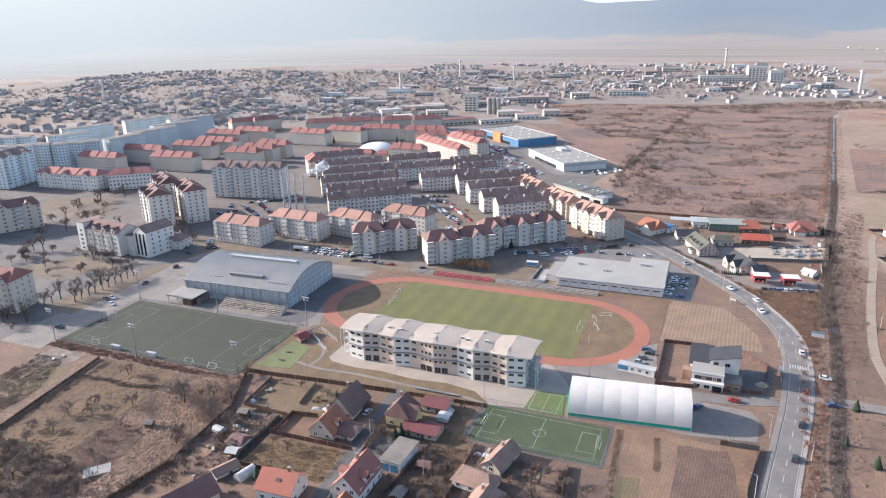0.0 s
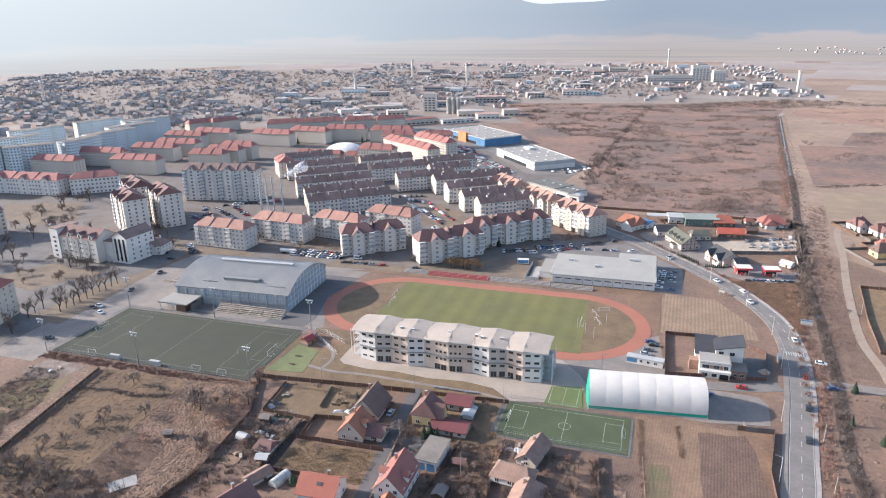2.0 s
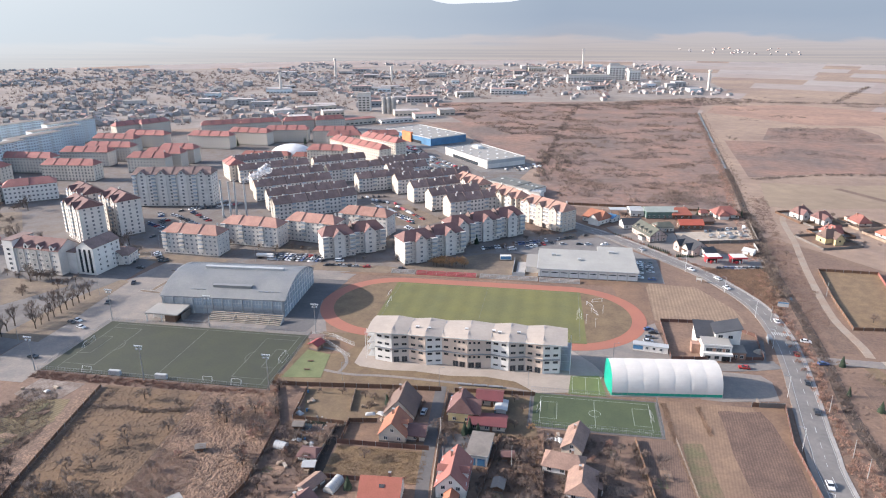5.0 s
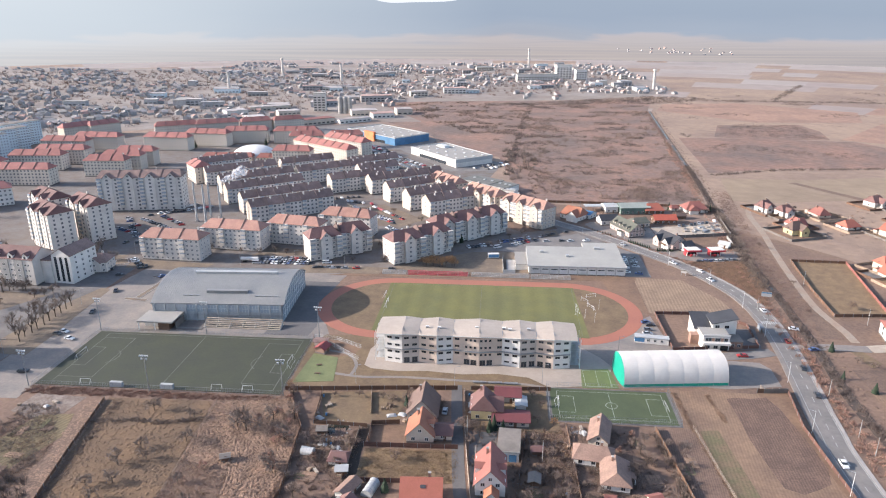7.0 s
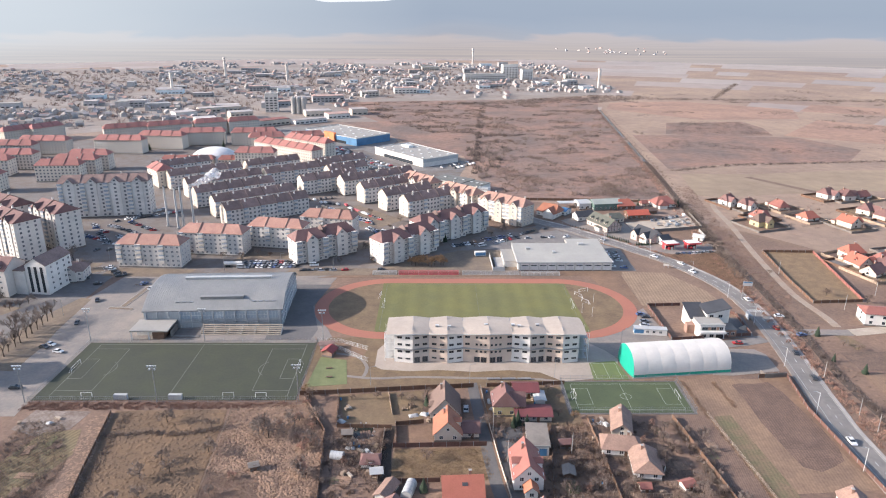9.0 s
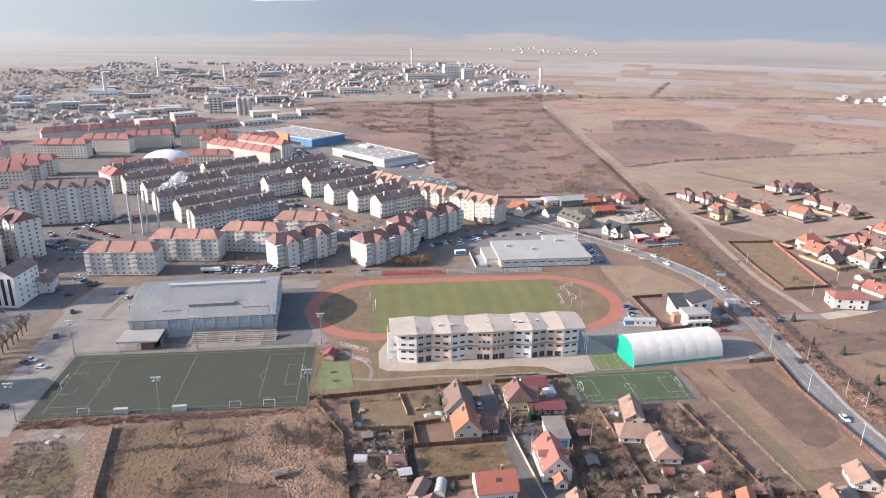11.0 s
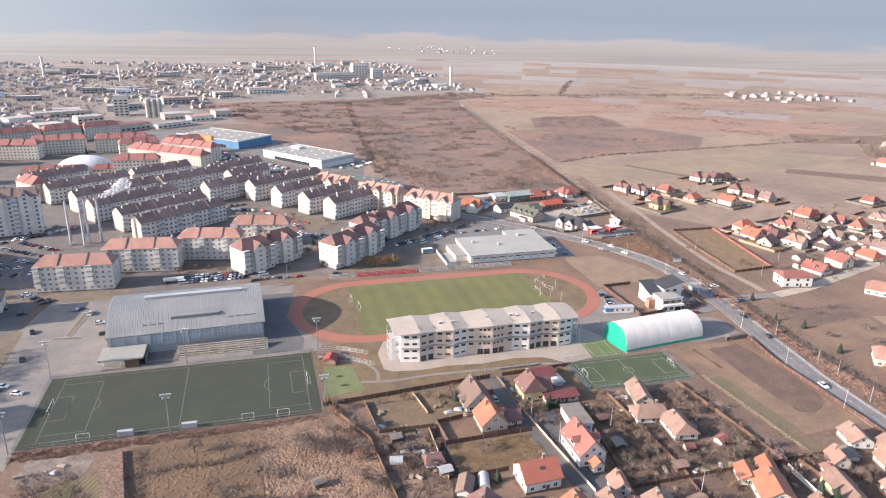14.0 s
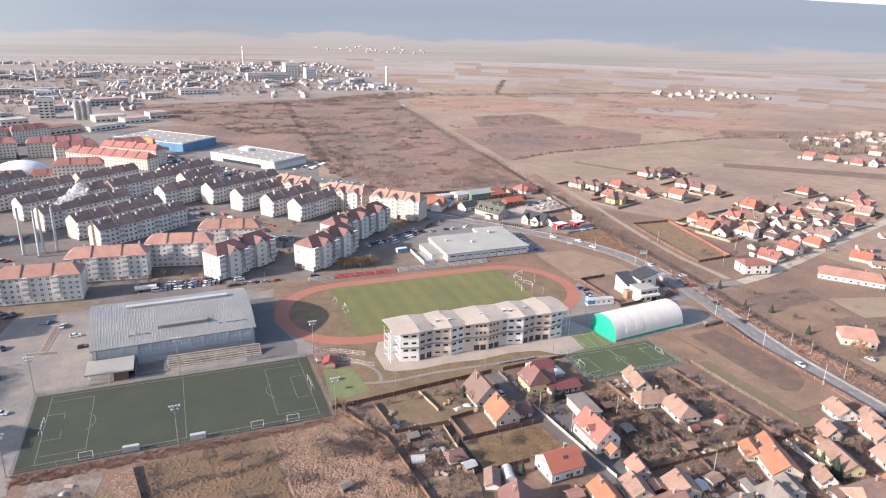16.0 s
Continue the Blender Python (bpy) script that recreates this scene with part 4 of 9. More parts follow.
            mul.box(x + 0.02, x + 0.12, D / 2 - half_w, D / 2 + half_w, z, z + 0.16)
        part("glazing_grid", mul, hall, "pale steel glazing bars")
    # long window band with columns
    glass = Shape("glass_hall").box(-2.1, 2.1, -0.08, 0.05, 4.3, 7.6).mesh("window")
    pane = Shape("steel_white")
    for x in (-2.1, -0.7, 0.7, 2.0):
        pane.box(x - 0.05, x + 0.05, -0.12, 0.05, 4.3, 7.6)
    pane.box(-2.1, 2.1, -0.13, 0.05, 5.9, 6.0)
    bars = pane.mesh("window_bars")
    col = Shape("cladding_light").box(-0.2, 0.2, -0.8, 0.0, -0.1, EAVE - 0.4).mesh("column")
    for k in range(13):
        part("column", col, hall, m=at(1.0 + k * (L - 2.0) / 12, 0))
        if 2 < k < 12:
            w_ = part("window", glass, hall, m=at(1.0 + (k + 0.5) * (L - 2.0) / 12, 0))
            tagged(part("glazing_bar", bars, w_), kind="stuff")
    rail = Shape("steel_grey")
    rail.box(18, L, -1.25, -1.15, 3.0, 3.1), rail.box(18, L, -1.25, -1.15, 3.5, 3.58)
    part("gallery_rail", rail, hall)
    # skylights
    def top(y):
        return EAVE + RISE - rad + math.sqrt(rad * rad - (y - D / 2) ** 2)
    for x0, x1, y, h, lab in ((13, 53, 22.5, 0.9, "white ridge skylight"), (24, 43, 6.4, 0.8, "raised grey roof vent")):
        s = Shape("sheet_light" if y > 10 else "sheet_metal", "steel_grey")
        z = top(y)
        s.box(x0, x1, y - 1.0, y + 1.0, z - 0.6, z + h)
        s.box(x0 - 0.2, x1 + 0.2, y - 1.2, y + 1.2, z + h, z + h + 0.15, 0)
        part("skylight", s, hall, lab)
    vent = Shape("steel_grey").box(-0.8, 0.8, -0.35, 0.35, 0, 0.35).mesh("roof_vent")
    for x in (14, 17, 20, 48, 51, 54, 57):
        part("roof_vent", vent, hall, m=at(x, 4.0, top(4.0) - 0.05))
    return hall
sports_hall()


def bleachers(name, label, x0, x1, y, rows, run, rise, stuff, toward=1, base_z=0.0, bays=6):
    b = thing(name, label, "bleachers", at(x0, y))
    for r in range(rows):
        s = Shape(stuff)
        yy = toward * r * run
        s.box(0, x1 - x0, min(yy, yy + toward * run * 0.55), max(yy, yy + toward * run * 0.55), base_z + 0.42 + r * rise - 0.1, base_z + 0.42 + r * rise)
        s.box(0, x1 - x0, min(yy, yy + toward * 0.06), max(yy, yy + toward * 0.06), base_z + 0.1 + r * rise, base_z + 0.32 + r * rise)
        part("bench", s, b)
    fr = Shape("concrete")
    top = 0.42 + (rows - 1) * rise
    for k in range(bays + 1):
        x = (x1 - x0) * k / bays
        a, c = 0.0, toward * (rows - 0.45) * run
        fr.add([(x - 0.12, a, -0.1), (x + 0.12, a, -0.1), (x + 0.12, c, -0.1), (x - 0.12, c, -0.1), (x - 0.12, a, 0.25), (x + 0.12, a, 0.25), (x + 0.12, c, top - 0.15), (x - 0.12, c, top - 0.15)],
               [(0, 1, 5, 4), (1, 2, 6, 5), (2, 3, 7, 6), (3, 0, 4, 7), (4, 5, 6, 7)])
    part("frame", fr, b)
    return b
bleachers("bleachers", "pale weathered bench terraces before the sports hall", -87.5, -52, 24.2, 6, 0.95, 0.5, "wood_bench")
bleachers("bleachers", "red plastic seat rows beside the track", -4, 29, 98.2, 4, 0.8, 0.4, "seat_red")
bleachers("bleachers", "grey concrete terraces beside the track", -18, -5, 98.4, 4, 0.8, 0.4, "concrete", bays=3)
bleachers("bleachers", "grey concrete terraces beside the track", 31, 62, 98.0, 4, 0.8, 0.4, "concrete")
bleachers("bleachers", "grey concrete terraces beside the track", 63, 84, 97.4, 4, 0.8, 0.4, "concrete")

def entrance_canopy():
    c = thing("entrance_canopy", "pale flat-roofed entrance canopy beside the sports hall", "canopy", at(-116, 19.2))
    part("roof", Shape("flat_roof").prism([(0, 0), (16.6, 0), (16.6, 11.8), (0, 11.8)], 3.9, 4.5), c)
    for x, y in ((0.6, 0.6), (0.6, 11), (8, 0.6)):
        part("post", Shape("steel_white").box(x - 0.2, x + 0.2, y - 0.2, y + 0.2, 0, 3.9), c)
    part("wall", Shape("plaster_grey").box(1, 10, 5, 11.8, 0, 3.9), c)
    part("kiosk", Shape("wood_brown").box(9.5, 14.5, 1.0, 10, 0, 3.88), c, "brown boarded kiosk")
    # flat ramp plate and added wall, coloured dark for the sunken way's shade
    part("ramp", Shape("dark_base", "steel_grey").prism([(17.0, 2.5), (29, 2.5), (27, 11), (17.0, 11)], 0, 0.25).box(17.0, 29, 2.4, 2.5, 1.1, 1.2, 1).box(17.0, 29, 2.4, 2.5, 0.7, 0.76, 1).box(16.8, 17.0, 2.5, 11, 0, 3.4), c)
entrance_canopy()


# ---- school ----
def school():
    WIDTHS = [7.2, 6.6, 7.4, 6.4, 10.6, 9.2, 7.2, 6.4, 6.9, 6.5]
    N = len(WIDTHS)
    XS = [sum(WIDTHS[:i]) for i in range(N + 1)]
    H, D = 12.4, 15.0
    sc = thing("school", "four-storey beige and white school with folded front", "school", at(0.0, -1.2))
    front = []
    for i in range(N + 1):
        front.append((XS[i], (1.7, 0.0)[i % 2] if i not in (0, N) else 1.4))
    back = [(x, D + (0.8 if i % 2 else 0.0)) for i, (x, _) in enumerate(front)]
    # facets 1 and 7 are greyed: the fold's shade put into their colour
    colours = ["clean_white", "grey_beige", "beige", "clean_white", "beige", "beige", "clean_white", "grey_beige", "beige", "clean_white"]
    core = Shape("grey_beige")
    core.prism(front + back[::-1], -0.2, H)
    part("core", core, sc)
    frames = []
    for i in range(N):
        a, b = Vector(front[i]), Vector(front[i + 1])
        d = (b - a).normalized()
        ang = math.degrees(math.atan2(d.y, d.x))
        m = pose(*((a + b) / 2), 0, 0, 0, ang)
        ln = (b - a).length
        p = part("facade_panel", Shape(colours[i]).box(-ln / 2, ln / 2, -0.12, 0.0, 0.0, H), sc, m=m)
        frames.append((m, ln))
        small = i in (4, 5)
        for fl in range(4):
            z = 1.9 + fl * 3.1
            e_ = 1 if i == 4 else -1
            xs = [(-3.6 * e_, 1.9), (0.2 * e_, 0.95), (2.0 * e_, 0.95), (3.8 * e_, 0.95)] if small else [(-1.65, 1.95), (1.65, 1.95)]
            h = 0.7 if fl == 0 else 0.95
            if fl == 0 and i in (1, 4, 5, 7, 8):
                h, z = 2.4, 1.4
                xs = [(q_, 2.3) for q_ in ((0.4 * e_, 3.2 * e_) if small else (-1.65, 1.65))]
            for x, w in xs:
                part("window", window_mesh(w, h, "dark_base"), sc, m=m @ at(x, -0.14, z))
        part("ledge", Shape("steel_grey").box(-ln / 2, ln / 2, -0.75, -0.12, 6.05, 6.4), sc, "dark grey ledge between storeys", m=m)
    for i in range(N):
        part("back_wall", Shape("plaster_white").box(XS[i], XS[i + 1], D + 0.85, D + 0.95, 0, H), sc)
        for fl in range(4):
            part("window", window_mesh(3.0, 1.4, "grey_beige"), sc, m=pose((XS[i] + XS[i + 1]) / 2, D + 0.97, 1.9 + fl * 3.1, 0, 0, 180))
    for x, a in ((0.0, -90), (XS[N], 90)):
        part("end_wall", Shape("clean_white").box(-(D - 1.4) / 2, (D - 1.4) / 2, -0.1, 0.0, 0, H), sc, m=pose(x, D / 2 + 0.7, 0, 0, 0, a))
        for fl in range(4):
            for y in (-4, 0, 4):
                part("window", window_mesh(1.8, 1.2, "grey_beige"), sc, m=pose(x, D / 2 + 0.7, 0, 0, 0, a) @ at(y, -0.12, 1.9 + fl * 3.1))
    # folded roof: shells swinging up between valleys
    def rz(i):
        return H + 0.25 + (0.75 if i % 2 else 0.0)
    for i in range(N):
        s = Shape("school_roof", "steel_white")
        m_ = 6
        for j in range(m_):
            t0, t1 = j / m_, (j + 1) / m_
            def pt(t, k):
                (x0, y0), (x1, y1) = front[i], front[i + 1]
                x0, x1 = (x0 - 3.4 if i == 0 else x0), (x1 + 2.8 if i == N - 1 else x1)
                x = x0 + (x1 - x0) * k
                yf = y0 + (y1 - y0) * k - 1.1
                yb = D + 1.6
                y = yf + (yb - yf) * t
                z = rz(i) + (rz(i + 1) - rz(i)) * k + 1.5 * math.sin(math.pi * (0.10 + 0.8 * t)) - 0.4
                return (x, y, z)
            q = [pt(t0, 0), pt(t0, 1), pt(t1, 1), pt(t1, 0)]
            low = [(x, y, z - 0.3) for x, y, z in q]
            s.add(q, [(0, 1, 2, 3)])
            s.add(low, [(3, 2, 1, 0)], 1)
            if j == 0:
                s.add(q[:2] + low[:2], [(0, 2, 3, 1)], 1)
            if j == m_ - 1:
                s.add(q[2:] + low[2:], [(0, 2, 3, 1)], 1)
        part("roof_shell", s, sc, "light grey curved roof sheet")
        seam = Shape("steel_grey")
        part("roof_seam", seam.box(-0.12, 0.12, 0.0, D - 1.5, 0, 0.12), sc, m=at(XS[i], 1.0, rz(i) + 0.8)) if 0 < i else None
    fill = Shape("plaster_white")
    fill.prism([(x, y + 0.3) for x, y in front] + [(x, y - 0.3) for x, y in back[::-1]], H, H + 0.4)
    part("attic", fill, sc)
    for x, y in ((17, 5), (22, 4.5), (37, 6), (48, 6), (50.5, 5), (58, 6)):
        part("roof_hatch", Shape("steel_grey", "steel_white").box(-0.6, 0.6, -0.4, 0.4, 0, 0.8).box(-0.7, 0.7, -0.5, 0.5, 0.8, 0.9, 1), sc, m=at(x, y, H + 1.45))
    # open steel stairs under the roof at both ends
    for base in (at(0, 0), at(XS[N], 0) @ Matrix.Diagonal((-1, 1, 1, 1))):
        st = part("stair_tower", Shape("sheet_light").box(-4.2, -0.2, 4.0, 10.5, 0.0, 0.12), sc, "pale steel fire stair", m=base)
        for fl in range(3):
            z = 0.2 + fl * 3.1
            part("landing", Shape("sheet_light").box(-4.2, -0.2, 4.0, 10.5, z + 2.8, z + 2.92), st)
            s = Shape("sheet_light")
            s.add([(-3.0, 4.4, z), (-1.8, 4.4, z), (-1.8, 10, z + 2.9), (-3.0, 10, z + 2.9), (-3.0, 4.4, z - 0.2), (-1.8, 4.4, z - 0.2), (-1.8, 10, z + 2.7), (-3.0, 10, z + 2.7)], [(0, 1, 2, 3), (7, 6, 5, 4), (0, 3, 7, 4), (1, 5, 6, 2)])
            part("flight", s, st)
            r = Shape("steel_white")
            for y in (4.0, 10.5):
                r.tube((-4.2, y, z + 3.9), (-0.2, y, z + 3.9), 0.05)
            r.tube((-4.2, 4.0, z + 3.9), (-4.2, 10.5, z + 3.9), 0.05)
            r.tube((-4.2, 4.0, z + 2.9), (-4.2, 10.5, z), 0.05)
            part("railing", r, st)
        for x in (-4.2, -0.3):
            for y in (1.5, 4.0, 10.5):
                part("stair_post", Shape("steel_white").tube((x, y, 0), (x, y, 12.6), 0.1), st)
    return sc
school()


# ---- air-supported hall ----
def air_hall():
    L, W, HT = 40.2, 17.2, 9.6
    ah = thing("air_hall", "white ribbed air-supported sports hall with green ends", "air hall", at(93.9, -13.6, 0.08, 6.6))
    n, k = 30, 50
    def prof(a):
        c, s = math.cos(a), math.sin(a)
        y = W / 2 - W / 2 * (abs(c) ** 0.8) * (1 if c > 0 else -1)
        z = HT * (max(s, 0) ** 0.86)
        return y, z
    skin = Shape("membrane_cream", "membrane_green")
    v = []
    for i in range(k):
        x = L * i / (k - 1)
        b = 1.0 + 0.009 * abs(math.sin(math.pi * 7 * i / (k - 1))) ** 0.6
        for j in range(n + 1):
            y, z = prof(math.pi * j / n)
            v.append((x, W / 2 + (y - W / 2) * b, z * b))
    for i in range(k - 1):
        for j in range(n):
            a = i * (n + 1) + j
            skin.add([v[a], v[a + n + 1], v[a + n + 2], v[a + 1]], [(0, 1, 2, 3)], 1 if j in (0, n - 1) else 0)
    part("membrane", skin, ah, "taut white membrane with a green foot", smooth=True)
    for x, fl in ((0.0, 1), (L, -1)):
        s = Shape("membrane_green" if fl == 1 else "membrane_white")
        pts = [prof(math.pi * j / n) for j in range(n + 1)]
        rows = [[(x - fl * q * (1 - q) * 0 - fl * 0.9 * (1 - q * q), W / 2 + (y - W / 2) * q, z * q if q > 0 else 0) for y, z in pts] for q in (1.0, 0.75, 0.5, 0.25, 0.02)]
        for a, b in zip(rows, rows[1:]):
            for j in range(n):
                quad = [a[j], a[j + 1], b[j + 1], b[j]]
                s.add(quad, [(0, 1, 2, 3) if fl == 1 else (3, 2, 1, 0)])
        part("end_panel", s, ah, "bulging green end panel" if fl == 1 else "white end panel", smooth=True)
    belt = Shape("concrete")
    belt.box(-0.3, L + 0.3, -0.3, 0.15, -0.1, 0.3), belt.box(-0.3, L + 0.3, W - 0.15, W + 0.3, -0.1, 0.3)
    part("anchor_beam", belt, ah)
    for i in range(8):
        x = L * i / 7
        s = Shape("membrane_cream")
        last = None
        for j in range(n + 1):
            y, z = prof(math.pi * j / n)
            p = (x, y, z + 0.03)
            if last:
                s.tube(last, p, 0.035, n=4)
            last = p
        part("cable", s, ah)
air_hall()


# ---- low store with flat roof ----
def low_store():
    s = thing("low_store", "low white supermarket with grey sheet roof", "store", at(62.0, 104.8, 0, 0.6))
    W, D, D2, X2, H = 52.0, 29.5, 37.0, 33.0, 4.9
    plan = [(0, 0), (W, 0), (W, D2), (X2, D2), (X2, D), (0, D)]
    part("wall", Shape("clean_white", "dark_base").prism(plan, -0.2, H), s)
    part("plinth", Shape("dark_base").box(-0.06, W + 0.06, -0.06, 0.0, -0.2, 0.5).box(-0.06, 0.0, 0, D, -0.2, 0.5), s)
    part("fascia", Shape("sheet_light").box(-0.7, W + 0.7, -0.8, -0.5, H - 0.3, H + 0.45).box(-0.7, -0.4, -0.5, D, H - 0.3, H + 0.45).box(W + 0.4, W + 0.7, -0.5, D2 + 0.6, H - 0.3, H + 0.45), s, "pale metal roof edge")
    roof = Shape("store_roof")
    zf = lambda y: H + 0.3 + 0.035 * y
    e = [(-0.4, -0.5), (W + 0.4, -0.5), (W + 0.4, D2 + 0.6), (X2 - 0.4, D2 + 0.6), (X2 - 0.4, D + 0.6), (-0.4, D + 0.6)]
    roof.add([(x, y, H) for x, y in e] + [(x, y, zf(y)) for x, y in e], [(6, 7, 8, 9, 10, 11)] + [(i, (i + 1) % 6, 6 + (i + 1) % 6, 6 + i) for i in range(6)])
    part("roof", roof, s, "pale grey shallow metal roof")
    for k in range(10):
        x0 = 1.6 + k * 5.05
        part("wall_panel", Shape("steel_white").box(0, 4.2, -0.14, 0.0, 0.6, 3.7), s, "white wall panel", m=at(x0, 0))
        part("window", Shape("glass_dark").box(0.4, 3.8, -0.18, -0.1, 2.9, 3.4), s, m=at(x0, 0))
        part("pilaster", Shape("sheet_light").box(-0.62, -0.22, -0.3, 0, 0, H - 0.3), s, m=at(x0, 0))
    for x, y, w, d in ((8, 20, 2.4, 1.6), (22, 14, 1.8, 1.8), (40, 27, 3.2, 2.0)):
        part("roof_unit", Shape("sheet_light").box(-w / 2, w / 2, -d / 2, d / 2, 0, 1.1), s, m=at(x, y, H + 0.35 + 0.035 * y))
    part("annex", Shape("plaster_grey", "flat_roof").box(-7, -0.05, 6, 27, 0, 3.2).box(-7.2, -0.05, 5.8, 27.2, 3.2, 3.45, 1), s)
    part("loading_ramp", Shape("concrete").box(-12, -7.2, 2, 20, 0, 1.0), s)
    part("loading_fence", Shape("sheet_light").box(-14, -7.3, 0, 0.15, 0, 2.2).box(-14, -13.85, 0.15, 24, 0, 2.2), s)
low_store()


# ---- blocks of flats ----
BALCONY = Shape("plaster_white", "glass_hall").box(-1.5, 1.5, -1.1, 0, -0.5, 0.55).box(-1.45, 1.45, -1.0, 0, 0.55, 1.5, 1).box(-1.55, 1.55, -1.15, 0, 1.5, 1.7).mesh("balcony")
DEEP_BALCONY = Shape("plaster_white", "glass_hall", "steel_grey").box(-1.7, 1.7, -1.7, 0, -0.55, 0.45).box(-1.6, 1.6, -1.45, 0, 0.45, 1.55, 1).box(-1.75, 1.75, -1.75, 0, 1.55, 1.75).box(-1.7, -1.5, -1.7, -1.5, 0.45, 1.55).box(1.5, 1.7, -1.7, -1.5, 0.45, 1.55).box(-0.06, 0.06, -1.5, -1.45, 0.45, 1.55, 2).mesh("balcony")
def flats(label, x, y, turn, segs, depth, storeys, wall, roof, stagger=0.0, hip=4.0, rise=3.4, single=True, gables=0, group="", balconies=True, storey=2.75, name="block_of_flats", ends_white=False, stacks=0, bay=0.5, bands=False):
    """segs: widths of the staircases side by side along the front, which faces -y before the turn."""
    H = storeys * storey + 0.8
    block = thing(name, label, "apartment block", at(x, y, 0, turn), group)
    total = sum(segs)
    x0 = -total / 2
    rows, stacked = {}, Shape("plaster_white", "glass_hall")
    for i, w in enumerate(segs):
        cx, cy = x0 + w / 2, (stagger * i if stagger >= 0 else -stagger * (len(segs) - 1 - i))
        body = Shape(wall, "dark_base")
        body.box(cx - w / 2 + 0.01 * i, cx + w / 2, cy - depth / 2, cy + depth / 2, -0.3, H)
        body.box(cx - w / 2 - 0.04, cx + w / 2 + 0.04, cy - depth / 2 - 0.06, cy + depth / 2 + 0.06, -0.3, 0.8, 1)
        part("staircase_wing", body, block)
        if bands:
            line = Shape("string_course")
            for fl in range(1, storeys):
                zz = 0.62 + fl * storey
                line.box(cx - w / 2 - 0.03, cx + w / 2 + 0.03, cy - depth / 2 - 0.07, cy + depth / 2 + 0.07, zz - 0.09, zz + 0.09)
            part("string_course", line, block)
        if ends_white:
            for ex in ((cx - w / 2 - 0.12) if i == 0 else None,):
                if ex is not None:
                    part("gable_wall", Shape("plaster_cream").add([(ex, cy - depth / 2, 0.8), (ex, cy + depth / 2, 0.8), (ex, cy + depth / 2, H), (ex, cy, H + rise), (ex, cy - depth / 2, H), (ex + 0.1, cy - depth / 2, 0.8), (ex + 0.1, cy + depth / 2, 0.8), (ex + 0.1, cy + depth / 2, H), (ex + 0.1, cy, H + rise), (ex + 0.1, cy - depth / 2, H)],
                         [(4, 3, 2, 1, 0), (5, 6, 7, 8, 9), (0, 1, 6, 5), (2, 3, 8, 7), (3, 4, 9, 8), (1, 2, 7, 6), (4, 0, 5, 9)]), block, "plain white gable wall")
        if stagger or not hip:
            part("roof", slab_roof(w - 0.3, depth, H, rise, 0.5, 0.22, roof, hip), block, m=at(cx, cy))
        elif i == 0:
            part("roof", slab_roof(total, depth, H, rise, 0.5, 0.22, roof, hip), block)
        if i and rise > 2:
            s = Shape("fire_wall")
            e, z0 = depth / 2 + 0.6, H - 0.5
            s.add([(sx, yy, zz) for sx in (-0.22, 0.22) for yy, zz in ((-e, z0), (e, z0), (e, z0 + 0.7), (0, H + rise + 0.75), (-e, z0 + 0.7))],
                  [(4, 3, 2, 1, 0), (5, 6, 7, 8, 9), (1, 2, 7, 6), (2, 3, 8, 7), (3, 4, 9, 8), (4, 0, 5, 9), (0, 1, 6, 5)])
            part("fire_wall", s, block, m=at(cx - w / 2, cy))
        if hip < 0.1:
            gw = Shape(wall)
            gw.add([(-w / 2 + 0.1, -depth / 2, H - 0.1), (-w / 2 + 0.1, depth / 2, H - 0.1), (-w / 2 + 0.1, 0, H + rise), (w / 2 - 0.1, -depth / 2, H - 0.1), (w / 2 - 0.1, depth / 2, H - 0.1), (w / 2 - 0.1, 0, H + rise)], [(1, 0, 2), (3, 4, 5), (0, 3, 5, 2), (4, 1, 2, 5), (0, 1, 4, 3)])
            part("gable", gw, block, m=at(cx, cy))
        for gq in range(gables):
            gx = cx - w / 2 + w * (gq + 0.5) / gables
            gw_ = min(w / gables * 0.5, 6.5)
            s = Shape(wall, roof, "glass_dark")
            yy = cy - depth / 2 - bay
            zt = H + rise * 0.72
            s.add([(gx - gw_ / 2, yy, 0.8), (gx + gw_ / 2, yy, 0.8), (gx + gw_ / 2, yy, H - 0.2), (gx, yy, zt), (gx - gw_ / 2, yy, H - 0.2),
                   (gx - gw_ / 2, cy, 0.8), (gx + gw_ / 2, cy, 0.8), (gx + gw_ / 2, cy, H - 0.2), (gx, cy, zt), (gx - gw_ / 2, cy, H - 0.2)], [(0, 1, 2, 3, 4), (1, 6, 7, 2), (5, 0, 4, 9)])
            s.add([(gx - gw_ / 2 - 0.5, yy - 0.5, H - 0.7), (gx, yy - 0.5, zt + 0.25), (gx, cy, zt + 0.25), (gx - gw_ / 2 - 0.5, cy, H - 0.7)], [(0, 1, 2, 3)], 1)
            s.add([(gx + gw_ / 2 + 0.5, yy - 0.5, H - 0.7), (gx, yy - 0.5, zt + 0.25), (gx, cy, zt + 0.25), (gx + gw_ / 2 + 0.5, cy, H - 0.7)], [(3, 2, 1, 0)], 1)
            part("gable_bay", s, block, "projecting gabled bay")
            for fl in range(storeys + 1):
                rows.setdefault("bay", []).append((pose(gx, yy - 0.02, 1.9 + fl * storey), 1.6, 1.25))
        nwin = max(2, round(w / 3.0))
